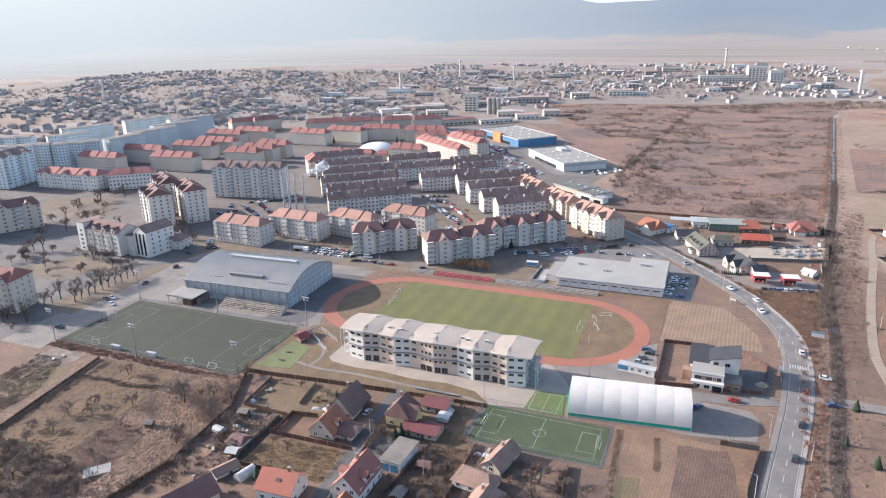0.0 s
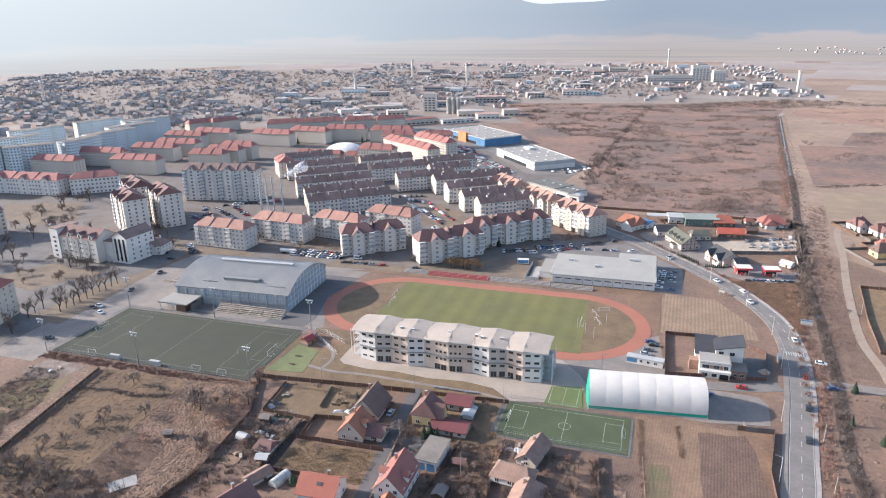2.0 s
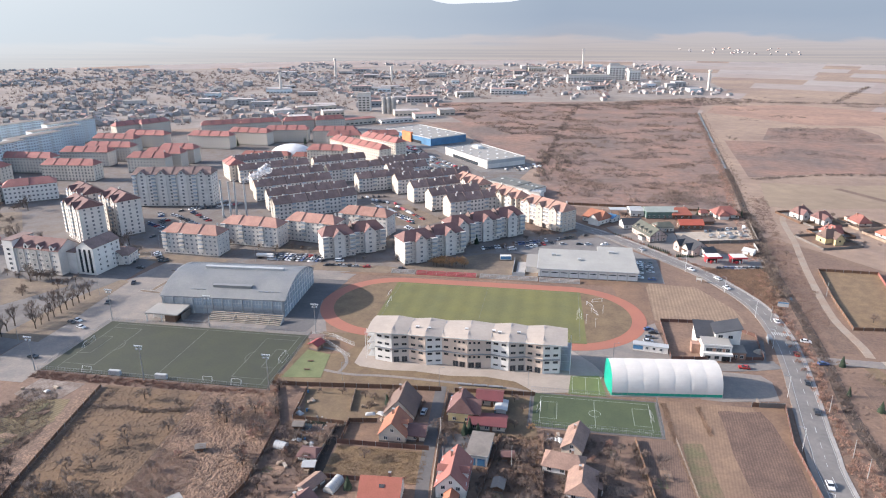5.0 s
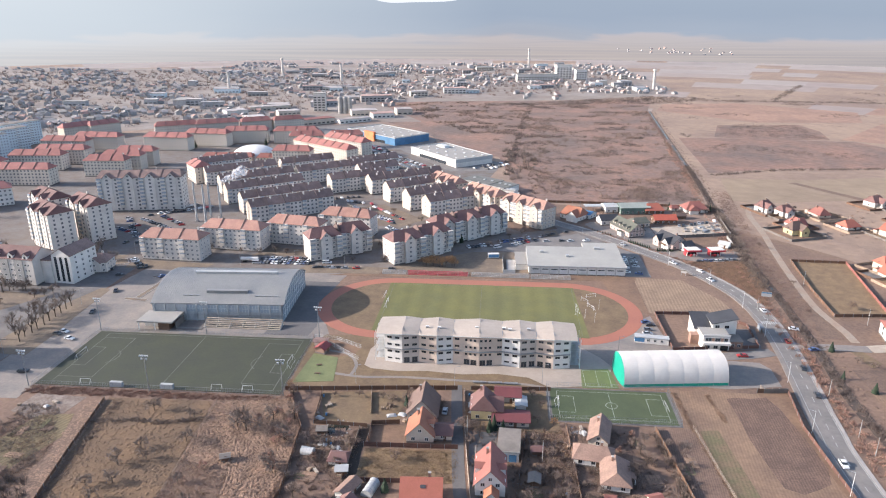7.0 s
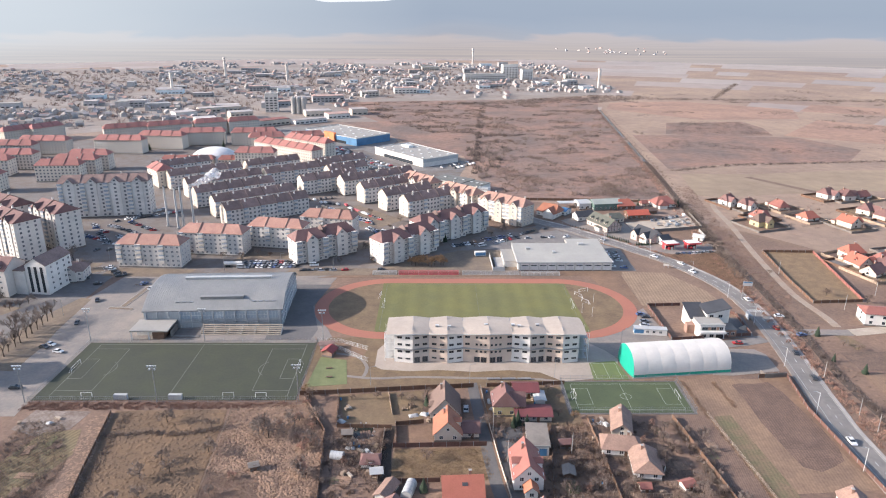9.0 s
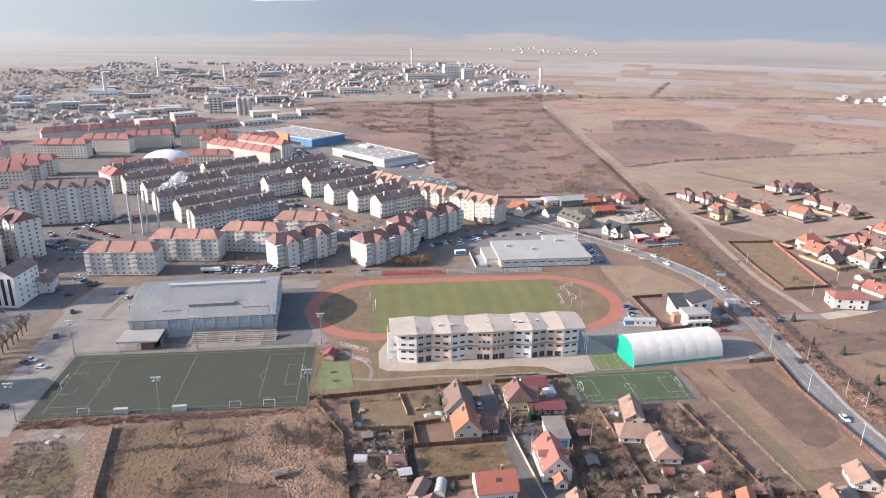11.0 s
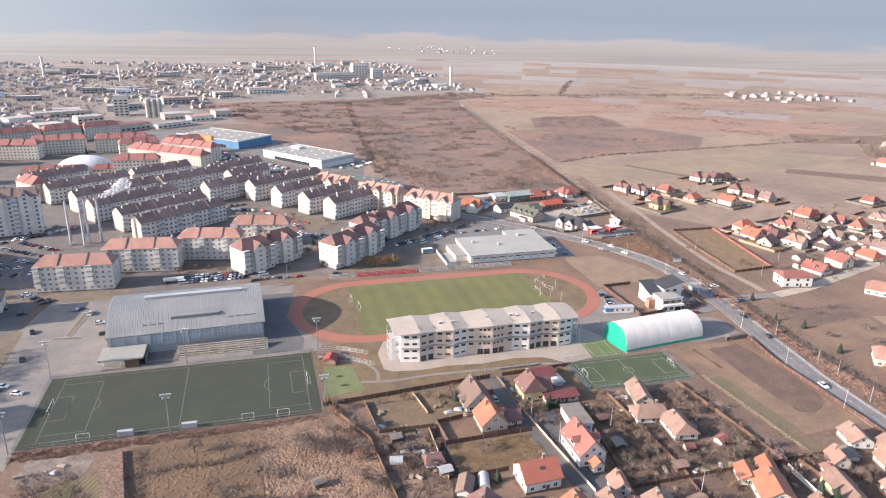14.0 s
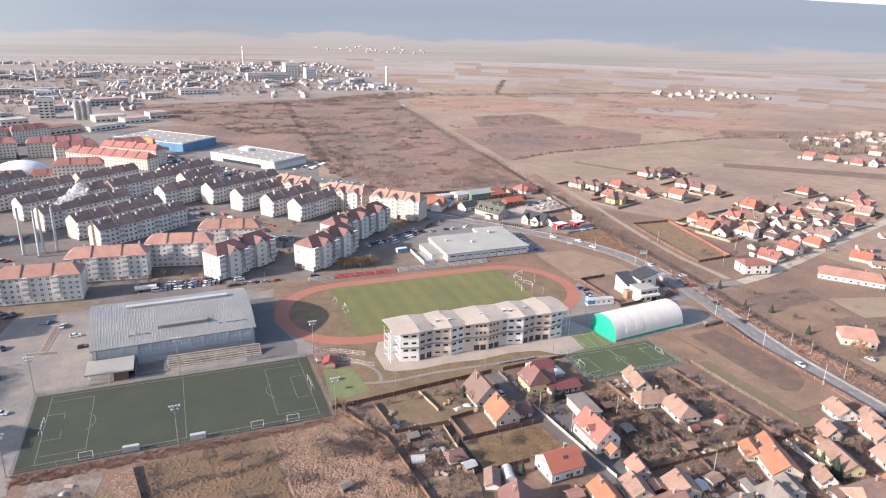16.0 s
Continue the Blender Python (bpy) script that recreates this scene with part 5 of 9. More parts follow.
        for fl in range(storeys):
            z = 2.0 + fl * storey
            for q in range(nwin):
                wx = cx - w / 2 + w * (q + 0.5) / nwin
                if balconies and w > 9 and fl > 0 and (q == 0 or (bands and q == nwin - 1)):
                    if single:
                        part("balcony", DEEP_BALCONY if bands else BALCONY, block, m=at(wx, cy - depth / 2, z - 0.3))
                    else:
                        stacked.box(wx - 1.5, wx + 1.5, cy - depth / 2 - 1.3, cy - depth / 2, z - 0.8, z + 0.25).box(wx - 1.4, wx + 1.4, cy - depth / 2 - 1.1, cy - depth / 2, z + 0.25, z + 1.3, 1)
                    continue
                if gables and any(abs(wx - (cx - w / 2 + w * (gq + 0.5) / gables)) < min(w / gables * 0.5, 6.5) / 2 for gq in range(gables)):
                    continue
                rows.setdefault("s", []).append((pose(wx, cy - depth / 2 - 0.02, z), 1.35, 1.3))
                rows.setdefault("n", []).append((pose(wx, cy + depth / 2 + 0.02, z, 0, 0, 180), 1.35, 1.3))
            for end, sx, a in (("w", cx - w / 2 - 0.02, -90), ("e", cx + w / 2 + 0.02, 90)):
                if (end == "w" and i) or (end == "e" and i < len(segs) - 1):
                    continue
                if ends_white and end == "w":
                    rows.setdefault("w", []).append((pose(sx - 0.14, cy, z, 0, 0, a), 0.7, 1.0))
                    continue
                for q in (-0.28, 0.0, 0.28):
                    rows.setdefault(end, []).append((pose(sx, cy + q * depth, z, 0, 0, a), 1.2, 1.25))
        if rise > 2 and i % 2 == 0:
            chimney(block, cx + w * 0.18, cy + depth * 0.12, H + rise * 0.4, H + rise + 0.9, "plaster_white", 0.8)
        for q in range(stacks):
            chimney(block, cx + w * (q + 0.5) / stacks - w / 2, cy + depth * (0.1 if q % 2 else -0.14), H + rise * 0.45, H + rise * 0.95 + 0.6, "plaster_white", 0.9)
        x0 += w
    if stacked.v:
        tagged(part("glazed_balcony", stacked, block), kind="stuff")
    for side, items in rows.items():
        if single and side != "n":
            for m, w, h in items:
                part("window", window_mesh(w, h, "window_frame", "glass_hazed"), block, m=m)
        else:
            s = Shape("window_frame", "glass_hazed")
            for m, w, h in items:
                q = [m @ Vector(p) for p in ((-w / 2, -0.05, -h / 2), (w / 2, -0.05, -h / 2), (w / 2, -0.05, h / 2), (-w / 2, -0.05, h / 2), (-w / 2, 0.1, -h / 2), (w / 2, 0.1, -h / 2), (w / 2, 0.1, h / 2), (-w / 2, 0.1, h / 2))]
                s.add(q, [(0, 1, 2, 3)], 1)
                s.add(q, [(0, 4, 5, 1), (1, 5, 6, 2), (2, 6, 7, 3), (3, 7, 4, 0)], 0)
            tagged(part("glazing", s, block), kind="stuff")
    return block

ORANGE = "five-storey cream block of flats with orange tiled hip roof"
flats(ORANGE, -142, 115.2, -4, [11, 13, 12], 13, 5, "plaster_white", "tile_orange", 0.0, 4.5, 3.8, group="orange-roofed flats", storey=2.6)
flats(ORANGE, -114, 136, -6, [12, 14, 12], 13, 5, "plaster_white", "tile_orange", 0.0, 4.5, 3.8, group="orange-roofed flats", storey=2.6)
flats(ORANGE, -79, 148, -10, [11, 13, 10], 13, 5, "plaster_white", "tile_orange", 0.0, 4.5, 3.8, group="orange-roofed flats", storey=2.6)
flats(ORANGE, -51, 168, -11, [12, 13, 9], 13, 5, "plaster_white", "tile_orange", 0.0, 4.5, 3.8, group="orange-roofed flats", storey=2.6)
DARKRED = "grey-white staggered block of flats with dark red gabled roof"
flats(DARKRED, -49, 128.5, 31, [19, 19], 13.5, 5, "plaster_white", "tile_darkred", 2.5, 4.0, 4.2, gables=1, bay=1.8, bands=True, group="dark-red-roofed flats", storey=2.65)
flats(DARKRED, -1.4, 128.6, 37, [20, 20], 13.5, 5, "plaster_white", "tile_darkred", 2.5, 4.0, 4.2, gables=1, bay=1.8, bands=True, group="dark-red-roofed flats", storey=2.65)
flats("long staggered block of flats with red and brown roof", 25.8, 166, 34, [16, 19, 18], 13.5, 5, "plaster_white", "tile_darkred", 1.8, 4.0, 4.2, gables=1, bay=1.8, bands=True, group="dark-red-roofed flats", storey=2.65)
SALMON = "cream block of flats with salmon tiled roof and gables"
flats(SALMON, 64.6, 203, -43, [12, 12, 13], 13, 5, "plaster_cream", "tile_salmon", 0.0, 3.0, 4.0, gables=1, group="salmon-roofed flats", storey=2.7, bay=2.0, bands=True)
flats(SALMON, 35, 233, -47, [11, 12, 11], 13, 5, "plaster_cream", "tile_salmon", 0.0, 3.0, 4.0, gables=1, bay=2.0, group="salmon-roofed flats", storey=2.7, single=False)
flats(SALMON, 5, 268, -50, [11, 12, 11], 13, 5, "plaster_cream", "tile_salmon", 0.0, 3.0, 4.0, gables=1, bay=2.0, group="salmon-roofed flats", storey=2.7, single=False)
WHITEEND = "grey block of flats with white gable end and dark roof"
for x, y in ((-42, 285), (-24, 261), (-6, 240), (10, 224)):
    flats(WHITEEND, x, y, 36, [13, 14, 13], 11.5, 4, "plaster_grey", "roof_dark", 0.0, 0.0, 4.0, group="white-ended flats", ends_white=True, storey=2.8, single=False, stacks=1)
LONG = "long low block of flats with dark brown roof"
for x, y, n in ((-101, 207, 5), (-115, 229, 5), (-136, 254, 5)):
    flats(LONG, x, y, 37, [12] * n, 11.5, 4, "plaster_grey", "roof_dark", 0.0, 0.0, 4.0, group="dark-roofed flats", ends_white=True, storey=2.75, single=False, stacks=2)
for x, y, n, a in ((-70, 287, 4, 34), (-152, 282, 5, 37), (-100, 318, 5, 36), (-60, 322, 3, 36), (-175, 308, 5, 37), (-128, 345, 4, 36), (-70, 352, 4, 36), (-20, 300, 3, 36), (-205, 338, 4, 38)):
    flats(LONG, x, y, a, [12] * n, 11.5, 4, "plaster_grey", "roof_dark", 0.0, 0.0, 4.0, group="dark-roofed flats", ends_white=True, storey=2.75, single=False, stacks=2)
TALL = "tall grey-white block of flats with dark gabled roofs"
flats(TALL, -213, 217, 10, [14, 15, 15, 14], 15, 9, "plaster_grey", "roof_dark", 0.0, 2.0, 4.0, gables=1, group="tall gabled flats", storey=2.65, single=False)
flats(TALL, -225, 129, -35, [14, 14], 15, 9, "plaster_white", "tile_darkred", 0.0, 2.0, 4.2, gables=1, group="tall gabled flats", storey=2.55, single=False)
flats(TALL, -212, 148, -35, [14, 14], 15, 9, "plaster_white", "tile_darkred", 0.0, 2.0, 4.2, gables=1, group="tall gabled flats", storey=2.55, single=False)
flats(TALL, -246, 161, -35, [14, 14], 15, 9, "plaster_white", "tile_darkred", 0.0, 2.0, 4.2, gables=1, group="tall gabled flats", storey=2.55, single=False)
def hotel():
    h = thing("hotel", "white hotel with grey boarded bays and dark red roof", "hotel", at(-209, 74.5, 0, -6.5))
    W, D, H, R = 30.0, 15.0, 14.6, 4.6
    part("wall", gable_walls(W, D, H, R, "plaster_white", "dark_base"), h)
    part("roof", slab_roof(W, D, H, R, 0.5, 0.22, "tile_darkred"), h)
    part("end_tower", Shape("clean_white", "roof_dark").box(-W / 2 - 7, -W / 2 - 0.1, -D / 2 - 0.8, D / 2 - 1, -0.2, H + 3.6).box(-W / 2 - 7.2, -W / 2 + 0.1, -D / 2 - 1, D / 2 - 0.8, H + 3.6, H + 4.0, 1), h, "white stair tower with flat top")
    for fl in range(5):
        part("tower_window", window_mesh(2.2, 1.5), h, m=at(-W / 2 - 3.5, -D / 2 - 0.84, 2 + fl * 2.8))
    for k, x in enumerate((-11.0, -2.2, 6.6)):
        part("boarded_bay", Shape("concrete").box(-2.6, 2.6, -0.35, 0, 1.0, H - 0.6), h, "grey boarded bay", m=at(x, -D / 2))
        for fl in range(4):
            part("window", window_mesh(1.6, 1.3), h, m=at(x, -D / 2 - 0.38, 2.6 + fl * 2.9))
            part("window", window_mesh(1.1, 1.2), h, m=at(x + 4.0, -D / 2 - 0.02, 2.6 + fl * 2.9))
            part("window", window_mesh(1.1, 1.2), h, m=at(x + 5.6, -D / 2 - 0.02, 2.6 + fl * 2.9))
    for x in (-6.6, 2.2, 11):
        dormer_box = Shape("clean_white", "tile_darkred", "glass_dark")
        dormer_box.add([(-1.5, 0, -1.6), (1.5, 0, -1.6), (1.5, 0, 1.4), (0, 0, 2.7), (-1.5, 0, 1.4), (-1.5, 4, -1.6), (1.5, 4, -1.6), (1.5, 4, 1.4), (0, 4, 2.7), (-1.5, 4, 1.4)], [(0, 1, 2, 3, 4), (1, 6, 7, 2), (5, 0, 4, 9)])
        dormer_box.add([(-1.9, -0.3, 1.2), (0, -0.3, 2.85), (0, 4.6, 2.85), (-1.9, 4.6, 1.2), (1.9, -0.3, 1.2), (1.9, 4.6, 1.2)], [(0, 1, 2, 3), (1, 4, 5, 2)], 1)
        dormer_box.box(-0.6, 0.6, -0.06, 0.05, -0.4, 1.0, 2)
        part("dormer", dormer_box, h, "white gabled dormer", m=at(x, -D / 2 - 0.1, H + 0.6))
    X = W / 2 + 11.5
    part("rear_wing", gable_walls(20, 11, 15.5, 3.6, "clean_white"), h, "white rear wing with glazed stair strips", m=at(X, 9, 0, 90))
    part("wing_roof", slab_roof(20, 11, 15.5, 3.6, 0.4, 0.2, "roof_dark"), h, m=at(X, 9, 0, 90))
    part("link", Shape("plaster_grey", "roof_dark").box(W / 2 + 0.1, X - 5.6, -2, 12, -0.2, 12.5).box(W / 2 + 0.1, X - 5.6, -2.3, 12.3, 12.5, 13.0, 1), h, "grey link between the wings")
    for x in (-3.2, 0, 3.2):
        part("glazed_strip", Shape("glass_dark").box(-0.7, 0.7, -0.12, 0.02, 1.2, 14.6), h, m=at(X + x, -1.02))
    for fl in range(5):
        for y in (3.0, 8.0, 13.0, 17.0):
            part("wing_window", window_mesh(1.3, 1.3), h, m=pose(X + 5.52, y, 2.4 + fl * 2.8, 0, 0, 90))
hotel()
flats("small white annex with dark hipped roof", -176, 92, 8, [13], 12, 2, "plaster_white", "roof_dark", 0.0, 4.0, 3.2, gables=1, storey=2.8, balconies=False)
flats("cream block of flats with red roof and dormers", -198, -15, 14, [14, 14, 15], 15, 6, "plaster_cream", "tile_red", 0.0, 3.0, 4.4, gables=2, storey=2.75)
flats("long white institutional building with red roof", -385, 196, 3, [22, 22, 22], 16, 4, "clean_white", "tile_faded", 0.0, 5.0, 4.0, gables=1, storey=3.2, single=False, balconies=False)
flats("long white institutional wing with red roof", -334, 212, 38, [18, 18], 16, 4, "clean_white", "tile_faded", 0.0, 5.0, 4.0, storey=3.2, single=False, balconies=False)
REDFAR = "long cream block of flats with bright red roof"
for x, y, a, n in ((-302, 441, -2, 4), (-270, 468, -6, 4), (-236, 490, 10, 4), (-180, 492, 8, 4), (-160, 462, 14, 3), (-128, 411, -38, 7), (-112, 442, -38, 5), (-150, 378, 0, 3), (-120, 470, 14, 3),
                   (-395, 411, 0, 4), (-370, 365, 4, 4), (-376, 338, 4, 4), (-416, 304, 4, 5), (-423, 261, 2, 4), (-350, 281, 4, 4), (-376, 437, 0, 4), (-297, 342, 4, 3), (-300, 320, 4, 3), (-296, 364, 4, 3),
                   (-330, 520, 30, 4), (-290, 540, 30, 4), (-250, 560, 30, 3), (-215, 575, 30, 3), (-420, 520, 60, 3), (-440, 500, 60, 3), (-210, 305, -50, 2)):
    flats(REDFAR, x, y, a, [12] * n, 14, 5, "far_cream_hazed", "tile_faded", 0.0, 4.0, 4.2, group="red-roofed flats", single=False, storey=2.7, balconies=False)
flats("cream block of flats with dark red roof beside the street", -318, 82, 60, [15, 15, 15], 14, 6, "plaster_cream", "tile_darkred", 0.0, 3.0, 4.0, gables=1, storey=2.75, single=False)
flats("cream block of flats with dark red roof beside the street", -345, 40, 60, [15, 15], 14, 6, "plaster_cream", "tile_darkred", 0.0, 3.0, 4.0, gables=1, storey=2.75, single=False)
flats("tall grey slab block with dark gabled roof", -446, 186, 100, [16, 16], 15, 10, "plaster_blue", "roof_dark", 0.0, 2.0, 4.0, gables=1, storey=2.75, single=False)
flats("tall grey slab block with dark gabled roof", -480, 120, 60, [16, 16, 16], 15, 9, "plaster_cream", "roof_dark", 0.0, 2.0, 4.0, gables=1, storey=2.75, single=False)
BLUE = "tall pale blue prefabricated slab block"
for x, y, a, n in ((-470, 440, 62, 4), (-452, 395, 66, 4), (-440, 350, 70, 4), (-436, 305, 76, 3), (-455, 262, 40, 3), (-490, 235, 30, 3), (-530, 210, 20, 4), (-560, 260, 30, 4), (-510, 300, 60, 3), (-540, 350, 60, 4), (-520, 420, 62, 4)):
    flats(BLUE, x, y, a, [14] * n, 13, 9, "plaster_blue", "grey_felt", 2.6, 2.0, 0.6, group="pale blue slabs", single=False, storey=2.75)

for x, y, a, n in ((-215, 384, 2, 4), (-168, 384, 4, 3)):
    flats("low long building with red roof", x, y, a, [12] * n, 12, 2, "plaster_cream", "tile_red", 0.0, 3.0, 3.0, group="red-roofed flats", single=False, storey=2.8, balconies=False)

def dome():
    d = thing("sports_dome", "smooth white sports dome among flats", "dome", at(-196, 403))
    s = Shape("membrane_white")
    n, k = 32, 8
    rows = [[(24 * math.cos(a) * math.cos(b), 17.5 * math.sin(a) * math.cos(b), 13.6 * math.sin(b)) for a in (2 * math.pi * i / n for i in range(n))] for b in (math.pi / 2 * j / k * 0.99 for j in range(k + 1))]
    v = [p for r in rows for p in r]
    s.add(v, [(j * n + i, j * n + (i + 1) % n, (j + 1) * n + (i + 1) % n, (j + 1) * n + i) for j in range(k) for i in range(n)])
    part("membrane", s, d, smooth=True)
    part("base_ring", Shape("concrete").prism([(24.4 * math.cos(2 * math.pi * i / 32), 17.9 * math.sin(2 * math.pi * i / 32)) for i in range(32)], -0.2, 0.8), d)
dome()

def big_store(label, x, y, turn, w, d, h, wall, band, feature=None):
    s = thing("big_store", label, "store", at(x, y, 0, turn))
    part("wall", Shape(wall, band).box(-w / 2, w / 2, -d / 2, d / 2, -0.2, h * 0.6).box(-w / 2 - 0.1, w / 2 + 0.1, -d / 2 - 0.1, d / 2 + 0.1, h * 0.6, h, 1), s)
    part("roof", Shape("flat_roof").box(-w / 2, w / 2, -d / 2, d / 2, h, h + 0.12), s)
    par = Shape("sheet_light")
    for a, b, c, e in ((-w / 2 - .3, w / 2 + .3, -d / 2 - .3, -d / 2 + .1), (-w / 2 - .3, w / 2 + .3, d / 2 - .1, d / 2 + .3), (-w / 2 - .3, -w / 2 + .1, -d / 2 + .1, d / 2 - .1), (w / 2 - .1, w / 2 + .3, -d / 2 + .1, d / 2 - .1)):
        par.box(a, b, c, e, h - 0.3, h + 0.7)
    part("parapet", par, s)
    for i in range(5):
        for j in range(4):
            part("rooflight", Shape("steel_white").box(-0.9, 0.9, -0.9, 0.9, 0, 0.5), s, m=at(-w * 0.4 + i * w * 0.2, -d * 0.36 + j * d * 0.24, h + 0.12))
    if feature:
        part("entrance", Shape(feature).box(-9, 9, -d / 2 - 2, -d / 2 + 1, 0, h + 2.5), s, "bright entrance portal")
    part("shop_front", Shape("glass_dark").box(-w * 0.3, w * 0.3, -d / 2 - 0.2, -d / 2, 0.2, 3.2), s)
    return s
big_store("big blue and orange building store with flat grey roof", -85, 531, -44, 91, 48, 8, "store_blue", "store_blue", "store_orange")
big_store("white supermarket with flat pale roof", -4, 420, -52, 81, 42, 7, "plaster_grey", "sheet_light", None)
part("roof_plant", Shape("steel_white").box(-6, 6, -3, 3, 7, 9.5), scene.objects["big_store.001"], m=at(-22, 6))

def chimney_stack(x, y, h):
    c = thing("chimney_stack", "slim pale steel boiler chimney", "chimney", at(x, y), "boiler chimneys")
    part("base", Shape("concrete").box(-1, 1, -1, 1, 0, 1), c)
    part("flue", Shape("sheet_light").tube((0, 0, 1), (0, 0, h), 0.75, 0.6, 10), c)
    part("cap", Shape("steel_grey").tube((0, 0, h), (0, 0, h + 0.6), 0.7, 0.7, 10), c)
for x, y, h in ((-161.5, 187, 27), (-153, 182, 27), (-151.5, 187.5, 27), (-145, 189, 26)):
    chimney_stack(x, y, h)


def trade_store(label, x, y, turn, w, d, h, wall, roof):
    """A low flat-roofed trade building with a parapet, roof lights and a shop front."""
    o = thing("trade_store", label, "store", at(x, y, 0, turn), "low trade stores")
    part("wall", Shape(wall, "dark_base").box(-w / 2, w / 2, -d / 2, d / 2, -0.2, h).box(-w / 2 - 0.05, w / 2 + 0.05, -d / 2 - 0.05, d / 2 + 0.05, -0.2, 0.5, 1), o)
    part("roof", Shape(roof, "concrete").box(-w / 2 - 0.3, w / 2 + 0.3, -d / 2 - 0.3, d / 2 + 0.3, h, h + 0.35).box(-w / 2 - 0.35, w / 2 + 0.35, -d / 2 - 0.4, -d / 2 - 0.28, h - 0.3, h + 0.7, 1), o)
    part("shop_front", Shape("glass_dark").box(-w * 0.3, w * 0.3, -d / 2 - 0.06, -d / 2 + 0.02, 0.5, 2.8), o)
    for q in (-0.3, 0.05, 0.32):
        part("roof_light", Shape("sheet_light").box(-0.9, 0.9, -0.9, 0.9, 0, 0.5), o, m=at(w * q, d * 0.1, h + 0.35))
trade_store("low store with dark green-grey roof and pale walls", 30, 304, -38, 30, 21, 5.6, "plaster_cream", "store_roof_dark")
trade_store("low store hall with dark green-grey roof", 48, 289.5, -38, 16, 20, 5.2, "clean_white", "store_roof_dark")
trade_store("small white shop box behind the flats", 53.5, 277, -25, 10, 7, 4.6, "clean_white", "sheet_light")

# ---- houses ----
rng = random.Random(7)
def house(label, x, y, turn, w, d, eave, rise, wall, roof, hip=0.0, name="house", group="", windows=True, stack=True, storeys=1, porch=False, base=True, spacing=3.4):
    """A house with its ridge along x before the turn."""
    h = thing(name, label, name.replace("_", " "), at(x, y, 0, turn), group)
    part("wall", gable_walls(w, d, eave, rise if hip < 0.1 else 0.05, wall, "dark_base" if base else None), h)
    part("roof", slab_roof(w, d, eave, rise, 0.55, 0.2, roof, hip), h)
    if windows:
        far = Shape("glass_dark")
        for fl in range(storeys):
            z = 1.8 + fl * 2.7
            for side, ln, out in (("s", w, d / 2), ("e", d, w / 2), ("w", d, w / 2), ("n", w, d / 2)):
                if side == "n" and spacing > 5:
                    continue
                k = max(1, int(ln / spacing))
                for q in range(k):
                    if spacing > 5:
                        o = -ln / 2 + ln * (q + 0.5) / k
                        far.box(*((o - 0.65, o + 0.65, -out - 0.05, -out + 0.1) if side == "s" else (out - 0.1, out + 0.05, o - 0.65, o + 0.65) if side == "e" else (-out - 0.05, -out + 0.1, o - 0.65, o + 0.65)), z - 0.65, z + 0.65)
                        continue
                    fit_window(h, side, -ln / 2 + ln * (q + 0.5) / k, out, z, 1.3, 1.3)
        if far.v:
            tagged(part("glazing", far, h), kind="stuff")
        if hip < 0.1 and rise > 2.5:
            for side in ("e", "w"):
                fit_window(h, side, 0.0, w / 2, eave + rise * 0.35, 1.1, 1.2)
    if stack:
        chimney(h, w * 0.2, d * 0.12, eave + rise * 0.4, eave + rise + 0.9)
    if porch:
        s = Shape(roof, wall)
        s.add([(-1.6, -d / 2 - 2, eave - 0.6), (1.6, -d / 2 - 2, eave - 0.6), (1.6, -d / 2, eave), (-1.6, -d / 2, eave), (-1.6, -d / 2 - 2, eave - 0.8), (1.6, -d / 2 - 2, eave - 0.8), (1.6, -d / 2, eave - 0.2), (-1.6, -d / 2, eave - 0.2)], [(0, 1, 2, 3), (7, 6, 5, 4), (0, 4, 5, 1), (1, 5, 6, 2), (3, 7, 4, 0)])
        for px in (-1.4, 1.2):
            s.box(px, px + 0.2, -d / 2 - 1.9, -d / 2 - 1.7, 0, eave - 0.7, 1)
        part("porch", s, h)
    part("door", Shape("wood_brown").box(-0.5, 0.5, -0.06, 0.04, 0.1, 2.2), h, m=at(w * 0.12, -d / 2 - 0.02))
    return h

def dormer(h, x, y, z, w, stuff, roof, turn=0):
    s = Shape(stuff, roof, "glass_dark")
    s.box(-w / 2, w / 2, -0.6, 2.2, -0.6, 1.2)
    s.add([(-w / 2 - 0.3, -0.9, 1.05), (0, -0.9, 1.05 + w * 0.4), (0, 3, 1.05 + w * 0.4), (-w / 2 - 0.3, 3, 1.05), (w / 2 + 0.3, -0.9, 1.05), (w / 2 + 0.3, 3, 1.05)], [(0, 1, 2, 3), (1, 4, 5, 2), (0, 4, 1), (3, 2, 5)], 1)
    s.box(-w * 0.3, w * 0.3, -0.66, -0.55, -0.2, 0.9, 2)
    part("dormer", s, h, m=pose(x, y, z, 0, 0, turn))

a = house("large house with steep brown tiled roof", 19.8, -36, 90, 12.6, 10.4, 2.7, 5.6, "plaster_cream", "tile_brown", 0, storeys=1)
b = house("white house with orange tiled roof", 20.6, -50.6, 90, 9.8, 9.0, 3.2, 4.6, "plaster_cream", "tile_bright", 0, storeys=1, porch=False)
dormer(b, 0, -3.8, 4.4, 2.4, "plaster_cream", "tile_bright")
house("garage annex with dark maroon roof", 28.0, -50.2, 0, 6, 7, 2.6, 1.6, "plaster_cream", "tile_darkred", 0, name="garage", stack=False)
c = house("yellow house with steep purple-brown roof", 41.2, -36, 90, 9, 8.6, 4.8, 4.6, "plaster_yellow", "tile_darkred", 1.5, storeys=2)
dormer(c, 0, -3.8, 5.8, 2.4, "plaster_yellow", "tile_darkred")
